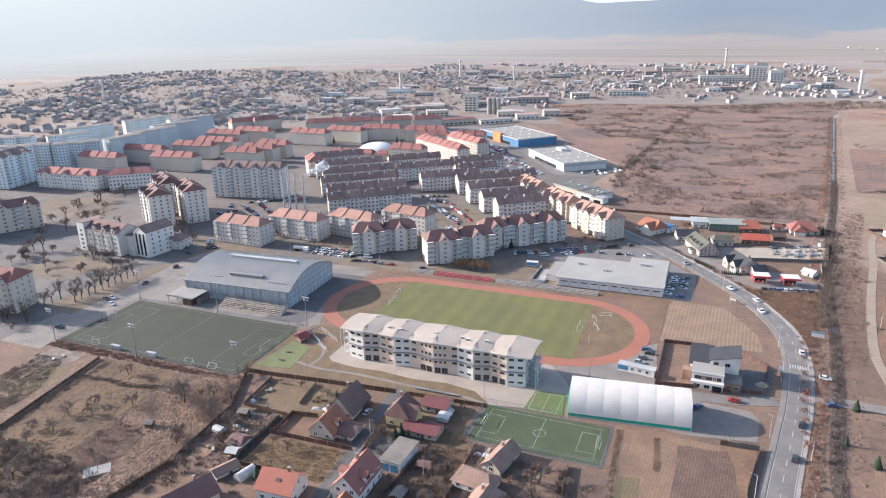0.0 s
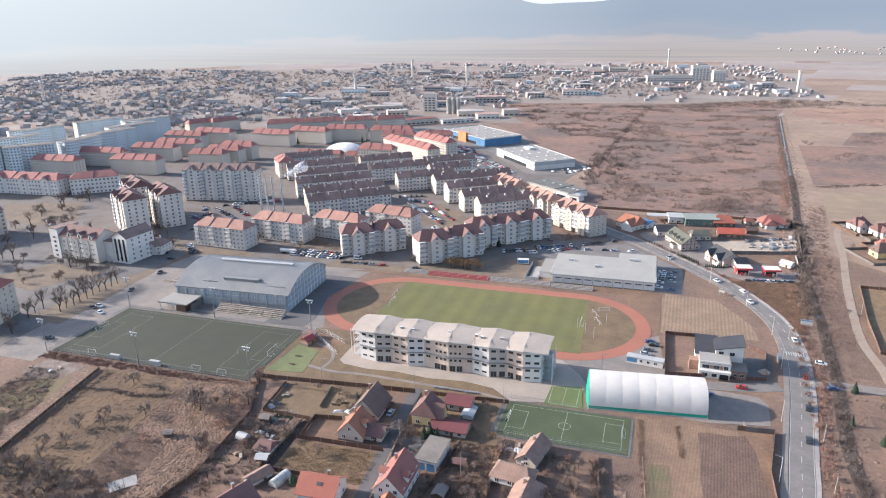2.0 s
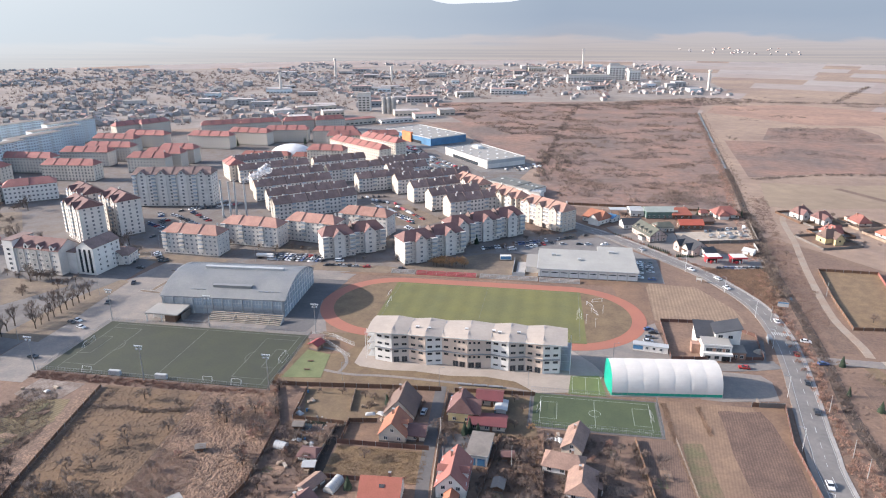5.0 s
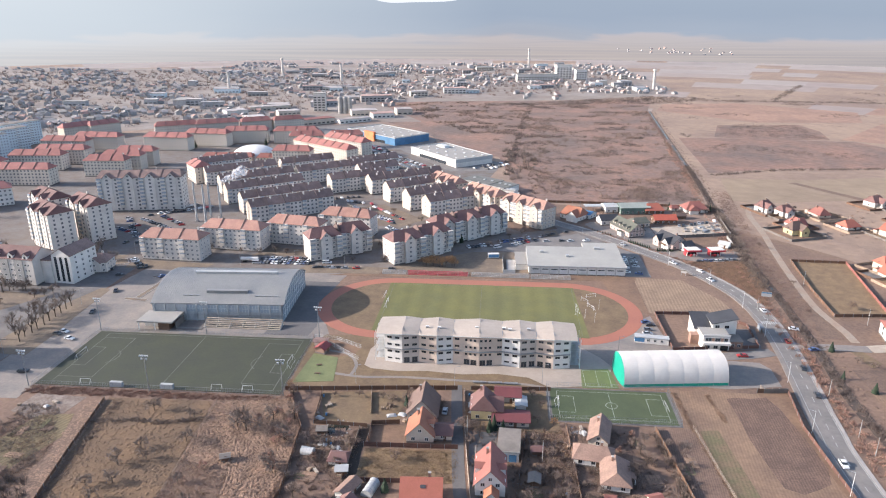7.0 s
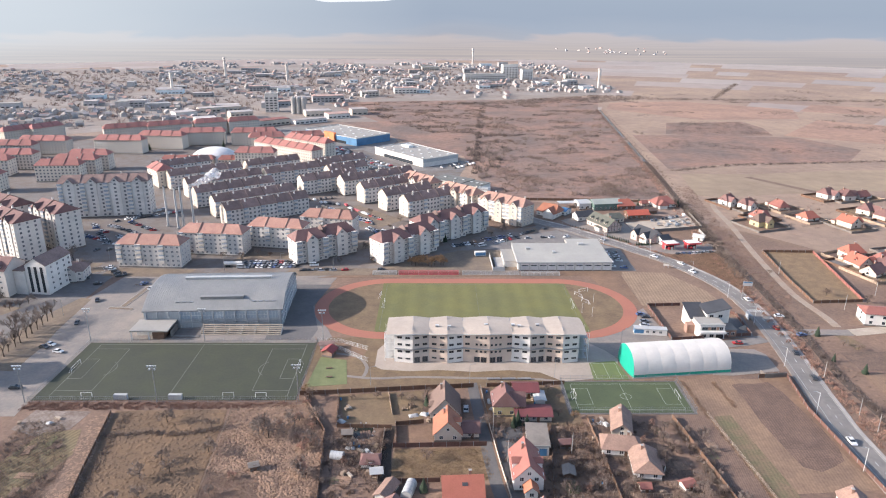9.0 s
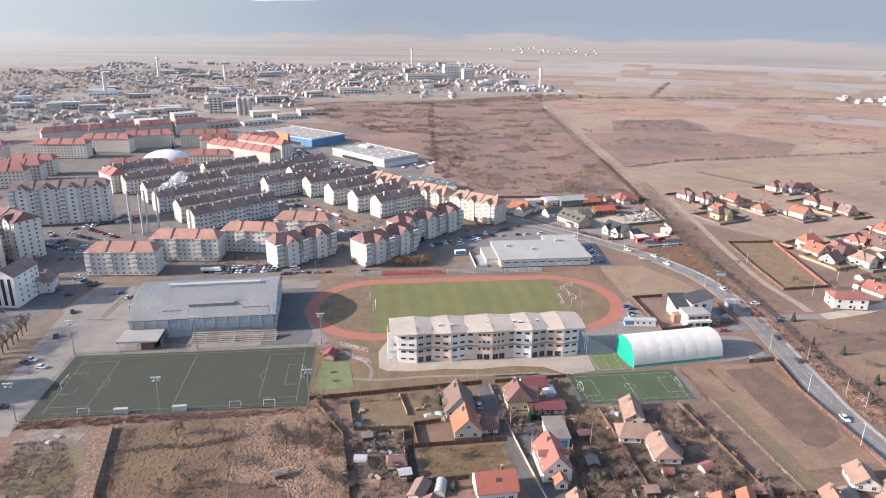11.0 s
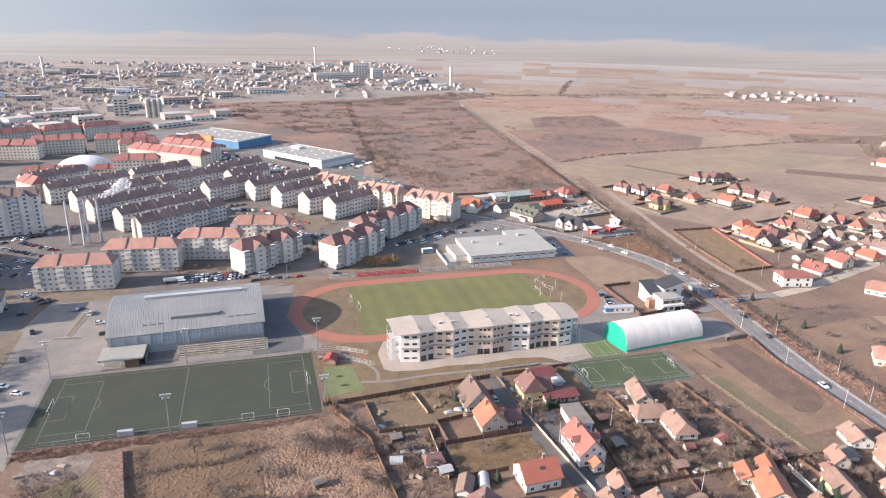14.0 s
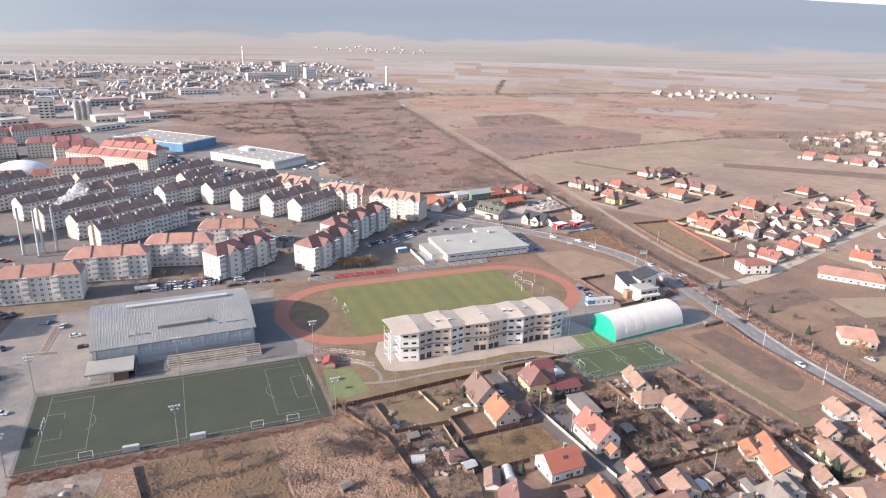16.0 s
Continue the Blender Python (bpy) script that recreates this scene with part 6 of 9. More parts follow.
part("cross_wing", gable_walls(6.4, 5.4, 4.6, 3.6, "plaster_yellow"), c, "yellow cross wing with a pointed gable", m=at(-1.4, -3.4, 0, 90))
part("cross_roof", slab_roof(6.4, 5.4, 4.6, 3.6, 0.5, 0.18, "tile_darkred"), c, m=at(-1.4, -3.4, 0.02, 90))
house("low outbuilding with maroon sheet roof", 50.7, -40.6, 0, 12.4, 7.0, 2.6, 0.9, "plaster_cream", "tile_maroon", 0, name="outbuilding", stack=False)
house("cream shed with maroon roof", 49.8, -25, 0, 9, 7, 3.0, 1.5, "plaster_cream", "tile_maroon", 0, name="shed", stack=False)
house("cluttered lean-to shed with sheet roof", 54.5, -30, 90, 6, 3.5, 2.2, 0.4, "plaster_grey", "sheet_light", 0, name="shed", stack=False, windows=False)
e = thing("garage", "flat grey-roofed workshop with blue doors", "garage", at(50, -56.6, 0, -3))
part("wall", Shape("plaster_grey").box(-3.3, 3.3, -6.3, 6.3, -0.2, 3.6), e)
part("roof", Shape("grey_felt", "concrete").box(-3.7, 3.7, -6.7, 6.7, 3.6, 3.9).box(-3.72, 3.72, -6.72, -6.6, 3.5, 4.05, 1), e)
for px in (-1.6, 1.4):
    part("garage_door", Shape("store_blue").box(px - 1.2, px + 1.2, -6.36, -6.28, 0, 2.6), e)
f = house("white two-storey house with red tiled roof", 44.2, -73.5, 90, 14, 8.8, 4.8, 4.6, "clean_white", "tile_red", 0, storeys=2)
dormer(f, -1, 3.9, 5.8, 3.0, "clean_white", "tile_red", 180)
dormer(f, -1, -3.9, 5.8, 3.0, "clean_white", "tile_red")
house("white porch wing with red roof", 44.6, -82.4, 90, 3.5, 3.6, 3.0, 1.6, "clean_white", "tile_bright", 0, name="porch_wing", stack=False)
g = house("white house with broad bright red roof", 24.4, -83.0, 3, 11.4, 9.6, 4.2, 3.6, "clean_white", "tile_fresh", 0, storeys=1)
part("solar_panel", Shape("roof_black").box(-0.8, 0.8, -0.5, 0.5, 0, 0.12), g, m=pose(0.5, -2.2, 6.4, 38, 0, 0))
house("long cottage with weathered orange roof", 80.2, -47, 78, 12.5, 6.4, 2.6, 2.6, "plaster_cream", "tile_pale", 0, group="old cottages")
k1 = house("white cottage with weathered tiled roof", 76.6, -60, -8, 12, 7.6, 3.0, 2.7, "clean_white", "tile_pale", 2.4, group="old cottages")
house("white cottage wing with weathered tiled roof", 82, -69.4, 84, 12, 8.2, 3.0, 2.9, "clean_white", "tile_pale", 2.0, group="old cottages", porch=True)
house("small garden privy with red roof", 79, -80, 0, 2.6, 2.2, 2.0, 0.9, "plaster_cream", "tile_red", 0, name="shed", stack=False, windows=False)
house("small shed with red roof", 92, -79, 20, 3.5, 3, 2.0, 0.7, "plaster_grey", "tile_red", 0, name="shed", stack=False, windows=False)
house("barn with bright orange roof", 89.5, -106.5, 70, 11.5, 9.5, 3.6, 3.2, "plaster_cream", "tile_bright", 0, group="orange barns")
house("low annex with bright orange roof", 87.5, -97.5, 70, 7, 5.5, 2.8, 1.6, "plaster_cream", "tile_bright", 0, name="outbuilding", group="orange barns", stack=False)
house("shed with bright orange roof", 95.6, -97, 70, 8, 4.6, 3.0, 1.6, "plaster_cream", "tile_bright", 0, name="outbuilding", group="orange barns", stack=False)
house("farm shed with grey sheet roof", 84.5, -115.5, 75, 7, 6, 3.0, 1.6, "plaster_grey", "grey_felt", 0, name="outbuilding", stack=False)
house("house with grey sheet roof", 77, -118.5, 80, 9.5, 9, 3.2, 3.0, "plaster_cream", "grey_felt", 1.5)
house("long stable with weathered brown roof", 111, -111, 76, 13, 7, 3.2, 2.2, "plaster_yellow", "tile_pale", 0, name="outbuilding", stack=False)
house("house with salmon roof", 104, -127, 0, 13, 10, 3.4, 3.4, "plaster_cream", "tile_pale", 2.0)
house("cottage with pale tiled roof", 136.4, -89.5, 75, 8.5, 7.4, 3.0, 2.6, "clean_white", "tile_pale", 0, group="roadside cottages")
for x, y, t, w, d, col, wl in ((40, -101, 80, 8.5, 7.5, "tile_pale", "plaster_cream"), (53.6, -104.5, 80, 8, 8.5, "tile_pale", "plaster_cream"), (46.5, -93, 80, 6.5, 5, "tile_orange", "plaster_grey"),
                               (45, -110, 5, 9, 8, "tile_orange", "plaster_cream"), (62, -118, 10, 10, 8, "grey_felt", "plaster_white"), (30, -100, 85, 9, 7, "tile_bright", "plaster_cream"),
                               (142, -98, 75, 8, 7, "tile_pale", "plaster_white"), (136, -104, 75, 9, 6, "tile_orange", "plaster_cream"), (147, -110, 75, 9, 7, "grey_felt", "plaster_grey"),
                               (126, -118, 75, 12, 7, "tile_orange", "plaster_cream"), (118, -128, 75, 10, 8, "tile_bright", "plaster_white"), (88, -132, 10, 10, 8, "tile_orange", "plaster_cream"),
                               (98, -116, 70, 6, 5, "tile_pale", "plaster_grey"), (121, -98, 75, 6, 5, "tile_orange", "plaster_cream")):
    house("village house with tiled roof" if col != "grey_felt" else "village shed with grey roof", x, y, t, w, d, 3.0, 2.6, wl, col, 0, group="garden houses")
j = house("house with dark maroon roof and pink gable", 2.6, -97.5, 68, 14, 9.5, 4.0, 3.6, "plaster_cream", "tile_darkred", 0)
house("shed with pinkish roof", 2.2, -81.5, 66, 7.5, 4, 2.2, 1.0, "plaster_grey", "tile_pale", 0, name="shed", stack=False, windows=False)
house("garden shed with brown roof", -3.8, -67.3, 0, 5.6, 5, 2.2, 1.3, "plaster_grey", "tile_darkred", 1.0, name="shed", stack=False)
house("small red-roofed hut beside the pitch", -27.8, 6.2, 72, 4.8, 4.6, 2.4, 1.1, "brick_red", "tile_crimson", 0, name="hut", stack=False, windows=False)
house("grey cabin beside the pitch", -29.5, 11.6, 0, 5.4, 3.6, 2.5, 0.3, "plaster_white", "roof_dark", 0, name="hut", stack=False)
house("tiny hut with broken roof in the field", -40, -69.6, 20, 2.4, 2.0, 1.9, 0.5, "wood_brown", "grey_felt", 0, name="shed", stack=False, windows=False)

def polytunnel(x, y, turn, w, ln):
    p = thing("polytunnel", "small tunnel greenhouse of cloudy film", "greenhouse", at(x, y, 0, turn), "greenhouses")
    s = Shape("sheet_light")
    n = 10
    pts = [(w / 2 * math.cos(math.pi * i / n), 0.5 + w * 0.5 * math.sin(math.pi * i / n)) for i in range(n + 1)]
    pts = [(w / 2, 0)] + pts + [(-w / 2, 0)]
    v = [(x_, y_, z_) for y_ in (-ln / 2, ln / 2) for x_, z_ in pts]
    k = len(pts)
    s.add(v, [(i, i + 1, k + i + 1, k + i) for i in range(k - 1)] + [tuple(range(k - 1, -1, -1)), tuple(range(k, 2 * k))])
    part("film", s, p, smooth=False)
    for q in range(5):
        yy = -ln / 2 + ln * q / 4
        r = Shape("steel_grey")
        for u, w_ in zip(pts, pts[1:]):
            r.tube((u[0] * 1.01, yy, u[1] * 1.01), (w_[0] * 1.01, yy, w_[1] * 1.01), 0.04, n=4)
        part("hoop", r, p)
polytunnel(-15, -63.5, 80, 3.0, 4.2)
polytunnel(8.6, -80, -14, 3.4, 6.5)

# white modern villa with walled yard
def villa():
    v = thing("villa", "white modern villa with black hipped roofs and red brick wing", "house", at(131, 20.5, 0, 0))
    part("wall", Shape("clean_white").box(1, 12, 0.5, 10, 0, 6.2), v)
    part("upper_wall", Shape("clean_white").box(7, 17, 9, 19, 0, 8.4), v)
    part("left_wall", Shape("clean_white").box(0, 8, 9.5, 20, 0, 5.6), v)
    part("brick_wing", Shape("brick_red").box(12, 18, 2, 9, 0, 3.4), v, "red brick wing")
    part("brick_cube", Shape("brick_red").box(-2.5, 1, 6, 9.5, 0, 4.2), v, "red brick cube")
    def tilted(x0, x1, y0, y1, z00, z10, z11, z01):
        q = Shape("roof_black")
        q.add([(x0, y0, z00), (x1, y0, z10), (x1, y1, z11), (x0, y1, z01), (x0, y0, z00 - 0.25), (x1, y0, z10 - 0.25), (x1, y1, z11 - 0.25), (x0, y1, z01 - 0.25)], [(0, 1, 2, 3), (7, 6, 5, 4), (4, 5, 1, 0), (5, 6, 2, 1), (6, 7, 3, 2), (7, 4, 0, 3)])
        return q
    part("roof", tilted(-0.6, 8.2, 8.8, 20.6, 5.9, 5.9, 9.0, 9.0), v, "black roof sloping to the yard")
    part("upper_roof", tilted(6.4, 17.6, 8.4, 19.6, 8.4, 11.2, 11.2, 8.4), v, "black roof rising to one side")
    part("upper_gable", Shape("clean_white").add([(7, 9, 8.3), (17, 9, 8.3), (17, 9, 10.9), (7, 9, 8.35), (7, 19, 8.3), (17, 19, 8.3), (17, 19, 10.9), (7, 19, 8.35)], [(0, 1, 2, 3), (5, 4, 7, 6), (1, 5, 6, 2)]), v)
    part("left_gable", Shape("clean_white").add([(0, 9.5, 5.5), (0, 20, 5.5), (0, 20, 8.7), (0, 9.5, 6.0), (6.9, 20, 5.5), (6.9, 20, 8.7)], [(1, 0, 3, 2), (4, 1, 2, 5)]), v)
    part("terrace_roof", Shape("flat_roof", "clean_white").box(0.9, 12.1, 0.4, 9.4, 6.2, 6.5).box(0.9, 12.1, 0.3, 0.5, 6.5, 7.2, 1), v)
    part("wing_roof", Shape("grey_felt").box(11.8, 18.3, 1.8, 9.2, 3.4, 3.7), v)
    part("balcony", Shape("clean_white").box(0.8, 12.2, -1.2, 0.5, 3.0, 3.9), v)
    for x_, z_, w_ in ((3, 1.5, 2.2), (6.5, 1.5, 1.8), (10, 1.5, 2.4), (3.2, 4.9, 2.6), (7, 4.9, 2.2), (10.4, 4.9, 1.6)):
        part("window", window_mesh(w_, 1.5, "steel_grey"), v, m=at(x_, 0.46, z_))
    for x_, z_ in ((9, 7.0), (13, 7.0)):
        part("window", window_mesh(1.8, 1.4, "steel_grey"), v, m=at(x_, 8.96, z_))
    for x_, w_ in ((5.2, 1.3), (8.85, 1.2)):
        part("cladding_panel", Shape("brick_red").box(-w_ / 2, w_ / 2, -0.06, 0.02, -0.75, 0.75), v, "red cladding between windows", m=at(x_, 0.48, 4.9))
    # flat dark panel on the wall, painting the shade of a porch recess
    part("porch_recess", Shape("glass_dark").box(-1.6, 1.6, -0.05, 0.02, 0.1, 2.3), v, m=at(10.0, 0.4, 0))
    for x_ in (14, 16.4):
        part("window", window_mesh(1.4, 1.3), v, m=at(x_, 1.96, 1.8))
    return v
villa()
# real paving, with the villa's shadow worked into a darker grey
patch("pavement_villa", [(150.0, 42.3), (161.2, 43.3), (157.3, 22.9), (146.7, 21.8)], "old_asphalt", 0.11, "paved yard beside the villa, darkened for its shadow")
sand = Shape("gravel")
for k_ in range(14):
    a0, a1 = 2 * math.pi * k_ / 14, 2 * math.pi * (k_ + 1) / 14
    r0, r1 = 2.3 + 0.3 * math.sin(3 * a0), 2.3 + 0.3 * math.sin(3 * a1)
    p0, p1 = (r0 * math.cos(a0), 0.8 * r0 * math.sin(a0)), (r1 * math.cos(a1), 0.8 * r1 * math.sin(a1))
    sand.add([(p0[0], p0[1], 0), (p1[0], p1[1], 0), (p1[0] * 0.5, p1[1] * 0.5, 1.1), (p0[0] * 0.5, p0[1] * 0.5, 1.1), (0.1, 0, 1.7)], [(0, 1, 2, 3), (3, 2, 4)])
solid("sand_heap", sand, "heap of pale sand in the villa's yard", "heap", at(156.4, 31.0, 0.11))


def fence(label, pts, h, stuff, post="steel_grey", bay=4.4, name="fence", solid_panel=True, t=0.06):
    """A fence of single panels between posts along the line."""
    fn = thing(name, label, "fence")
    run = Shape(stuff)
    for p, q in zip(pts, pts[1:]):
        p, q = Vector(p), Vector(q)
        d = q - p
        n = max(1, round(d.length / bay))
        ang = math.degrees(math.atan2(d.y, d.x))
        ln = d.length / n
        key = (name, round(ln, 3), h, stuff, post, solid_panel)
        if key not in WINDOWS:
            s = Shape(stuff, post)
            if solid_panel:
                s.box(0.05, ln - 0.05, -t / 2, t / 2, 0.05, h)
                s.box(0.0, ln, -t, t, h, h + 0.06)
                s.box(-0.09, 0.045, -0.09, 0.09, -0.05, h + 0.15, 1)
            else:
                for z in (0.1, h * 0.5, h - 0.05):
                    s.box(0, ln, -0.025, 0.025, z, z + 0.05)
                s.box(-0.05, 0.05, -0.05, 0.05, 0, h + 0.1)
                for i in range(1, 6):
                    s.box(ln * i / 6 - 0.02, ln * i / 6 + 0.02, -0.02, 0.02, 0.1, h)
            WINDOWS[key] = s.mesh("panel")
        for i in range(n):
            o = p + d * (i / n)
            if solid_panel:
                part("panel", WINDOWS[key], fn, m=pose(o.x, o.y, 0.05, 0, 0, ang))
            else:
                m, q_ = pose(o.x, o.y, 0.05, 0, 0, ang), WINDOWS[key]
                run.add([m @ v.co for v in q_.vertices], [tuple(f.vertices) for f in q_.polygons])
    if run.v:
        tagged(part("rail_run", run, fn), kind="stuff")
    return fn
fence("dark red board fence before the gardens", [(-34, -26), (-20, -25), (8, -22.2), (31, -20.3)], 1.8, "wood_brown")
fence("dark board fence between gardens", [(36, -20), (66, -18.2)], 1.6, "wood_brown")
fence("red-brown board fence along the plot", [(2.4, -58.6), (33.4, -57.6)], 1.7, "fence_red")
fence("dark board fence between gardens", [(3.5, -58), (2.8, -46), (12.5, -44.6)], 1.7, "wood_brown")
fence("red-brown board fence behind the house", [(2.4, -76.5), (18, -76)], 1.6, "fence_red")
fence("low cream wall along the lane", [(35, -46), (37.2, -70), (39.6, -92)], 1.0, "plaster_cream", "plaster_cream")
fence("grey slab garden fence along the lane", [(33.6, -21), (35, -44)], 1.2, "dark_base")
fence("low board fence across the lawn", [(-1.1, -24.9), (1.2, -39.3)], 1.1, "timber", "timber")
fence("weathered board fence between fields", [(-32, -27), (-21, -50), (-18, -84), (-25, -118)], 1.4, "wood_brown")
fence("dark hedge-like fence between gardens", [(69.7, -41), (70.9, -78.5), (71, -92)], 1.3, "wood_brown")
fence("weathered fence between garden strips", [(99.8, -41.4), (103.4, -75.7), (105, -92)], 1.7, "wood_brown")
fence("wire and post fence between fields", [(113.2, -38.9), (115.8, -73.2), (117, -92)], 1.2, "wood_bench", "wood_bench", 3.0, solid_panel=False)
fence("dark fence along the road", [(154.6, -12), (150.6, -36), (150.6, -80), (149, -120)], 1.5, "fence_red")
fence("dark reddish garden wall of the villa", [(119.5, 20), (119.5, 56), (136, 57)], 1.6, "fence_red")
fence("dark reddish garden wall of the villa", [(119.5, 19), (156.5, 24), (158.5, 46), (147, 57)], 1.5, "fence_red")
fence("red board fence of the walled plot", [(242.6, 136), (235.2, 96), (229, 62)], 1.6, "tile_red", "fence_red")
fence("dark board fence of the walled plot", [(229, 62), (203, 60), (206.2, 94), (212.8, 137), (242.6, 136)], 1.5, "wood_brown")
fence("pale rail fence beside the pitch", [(-34, 18), (-24, 17), (-12, 10)], 1.8, "steel_white", "steel_white", 3.0, solid_panel=False)
fence("pale rail fence beside the pitch", [(-26, 12), (-14, 2), (-11, 0)], 1.8, "steel_white", "steel_white", 3.0, solid_panel=False)
fence("wire mesh fence round the pitch", [(-132, -30.4), (-34.3, -30.4), (-34.3, 17.5)], 2.2, "steel_grey", "steel_grey", 4.0, solid_panel=False)
fence("wire mesh fence round the pitch", [(-34.3, 17.5), (-132, 17.5), (-132, -30.4)], 1.6, "steel_grey", "steel_grey", 4.0, solid_panel=False)
fence("tall net fence round the small pitch", [(64.5, -38.5), (109.5, -38.5), (109.5, -16)], 2.6, "steel_grey", "steel_grey", 4.0, solid_panel=False)
fence("tall net fence round the small pitch", [(109.5, -16), (64.5, -16), (64.5, -38.5)], 2.6, "steel_grey", "steel_grey", 4.0, solid_panel=False)
fence("old boards along the field", [(-98.5, -38), (-93, -69), (-84, -114)], 1.2, "wood_brown")
fence("long brown wall behind the yards", [(64, 258), (130, 256), (196, 250)], 1.8, "wood_brown", bay=6)
fence("concrete wall of the storage yard", [(189.5, 178.5), (188.6, 164.5)], 1.8, "concrete", bay=5)
fence("dark wall of the storage yard with pale coping", [(146, 172.5), (157.1, 176.2), (176.5, 180.5), (193.5, 184.6), (197, 219)], 2.0, "dark_base", "concrete", bay=6)
fence("dark board wall beside the lot", [(143, -13.4), (154, -12)], 1.8, "wood_brown", bay=3)
fence("pale garden wall along the gravel road", [(104.2, -96), (103, -113)], 1.8, "clean_white", "clean_white")

# village to the east, and yards along the road
VILLAGE = [(236, 247, "d"), (246, 236, "d"), (270, 236, "r"), (243, 208, "r"), (236, 192, "b"), (276, 207, "o"), (322, 267, "w"), (334, 262, "d"), (348, 266, "r"), (326, 221, "d"), (295, 190, "o"), (328, 205, "w"), (335, 196, "g"),
           (411, 172, "r"), (429, 138, "d"), (379, 133, "g"), (338, 133, "r"), (345, 117, "o"), (330, 149, "o"), (296, 133, "r"), (274, 119, "r"), (402, 109, "g"), (365, 92, "r"), (261, 128, "o"), (257, 114, "o"), (270, 110, "d"),
           (304, 128, "d"), (303, 116, "b"), (274, 95, "p"), (257, 100, "d"), (249, 51, "r"), (271, 57, "r"), (299, 63, "o"), (319, 83, "b"), (316, 70, "g"), (335, 77, "d"), (312, 104, "b"), (302, 32, "o"),
           (547, 287, "r"), (563, 273, "r"), (573, 251, "r"), (583, 240, "r"), (600, 240, "d"), (618, 232, "r"), (290, 88, "d"), (350, 102, "b"), (420, 128, "r"), (445, 150, "d")]
ROOFS = {"d": ("tile_darkred", "dark red"), "r": ("tile_red", "red"), "b": ("tile_brown", "brown"), "o": ("tile_fresh", "orange-red"), "w": ("tile_darkred", "brownish red"), "g": ("roof_dark", "grey-brown"), "p": ("tile_pale", "weathered pink")}
for i, (x, y, key) in enumerate(VILLAGE):
    w, d = rng.uniform(9.5, 12.5), rng.uniform(8, 10)
    roof, kind = ROOFS[key]
    wall = rng.choice(["plaster_white", "plaster_cream", "beige", "plaster_cream", "plaster_white"]) if i != 4 else "plaster_yellow"
    two = rng.random() < 0.3 or key == "w"
    eave, rise = (4.4 if two else 2.7), rng.uniform(3.2, 4.4)
    h_ = house(f"{'two-storey ' if two else ''}village house with {kind} tiled roof", x, y, rng.choice([18, 108, 25, 100]) + rng.uniform(-6, 6), w, d, eave, rise, wall, roof, rng.choice([0, 2.4, 3.2]), group="village houses", storeys=2 if two else 1, spacing=6.5)
    if i % 3 != 2:
        ww, wd, side = w * rng.uniform(0.45, 0.6), d * 0.62, rng.choice([-1, 1])
        m_ = at(side * w * rng.uniform(0.1, 0.25), -d * 0.34, 0, 90)
        part("cross_wing", gable_walls(wd + 3.2, ww, eave * 0.96, rise * 0.72, wall), h_, m=m_)
        part("cross_roof", slab_roof(wd + 3.2, ww, eave * 0.96, rise * 0.72, 0.5, 0.2, roof), h_, m=m_)
        part("gable_window", Shape("glass_dark").box(-0.6, 0.6, -0.06, 0.05, -0.6, 0.6), h_, m=at(m_.translation.x, -d * 0.34 - (wd + 3.2) / 2 - 0.02, eave * 0.6))
    if i % 3 == 0:
        dormer(h_, rng.uniform(-2, 2), d * 0.3, eave + 0.9, 2.0, wall, roof, 180)
    if i % 2 == 0:
        part("annex", Shape(wall, roof).box(-2.5, 2.5, -3.2, 0, -0.2, 2.4).add([(-2.8, -3.6, 2.3), (2.8, -3.6, 2.3), (2.8, 0, 3.1), (-2.8, 0, 3.1), (-2.8, -3.6, 2.15), (2.8, -3.6, 2.15), (2.8, 0, 2.95), (-2.8, 0, 2.95)], [(0, 1, 2, 3), (4, 5, 1, 0), (5, 6, 2, 1), (7, 4, 0, 3)], 1), h_, m=at(w * 0.5 + 2.2, d * 0.1, 0, 90))
for x, y, t, w, key in ((273, 100, 20, 11, "p"), (293, 104, 20, 8, "b"), (315, 108, 24, 9, "d"), (326, 118, 110, 7, "b"), (345, 98, 20, 10, "d"), (322, 96, 20, 8, "p"), (283, 84, 110, 7, "b"), (300, 76, 20, 7, "d"), (352, 82, 110, 8, "b"), (372, 112, 20, 8, "d"), (255, 70, 15, 6, "b"), (410, 150, 30, 8, "b")):
    house(f"long low outbuilding with {ROOFS[key][1]} roof", x, y, t, w, 5.5, 2.4, 1.5, "plaster_grey", ROOFS[key][0], 0, name="outbuilding", stack=False, windows=False, group="village sheds")
house("white cube house with shallow red roof", 222, 38, -12, 16, 10, 6.0, 1.6, "clean_white", "tile_red", 3, group="village houses", storeys=2, spacing=5.2)
house("long house with weathered orange roof", 264, 9, -50, 32, 11, 3.6, 3.2, "clean_white", "tile_orange", 3, group="village houses")
house("house with orange roof beside a willow", 197, -48, -40, 14, 11, 4.2, 3.2, "plaster_cream", "tile_orange", 2, group="village houses")
for x, y in ((300, 20), (320, 45), (340, 30), (360, 60)):
    house("small outbuilding with weathered roof", x, y, -30, 8, 6, 2.6, 1.6, "plaster_grey", "tile_pale", 0, name="outbuilding", stack=False, group="village sheds")
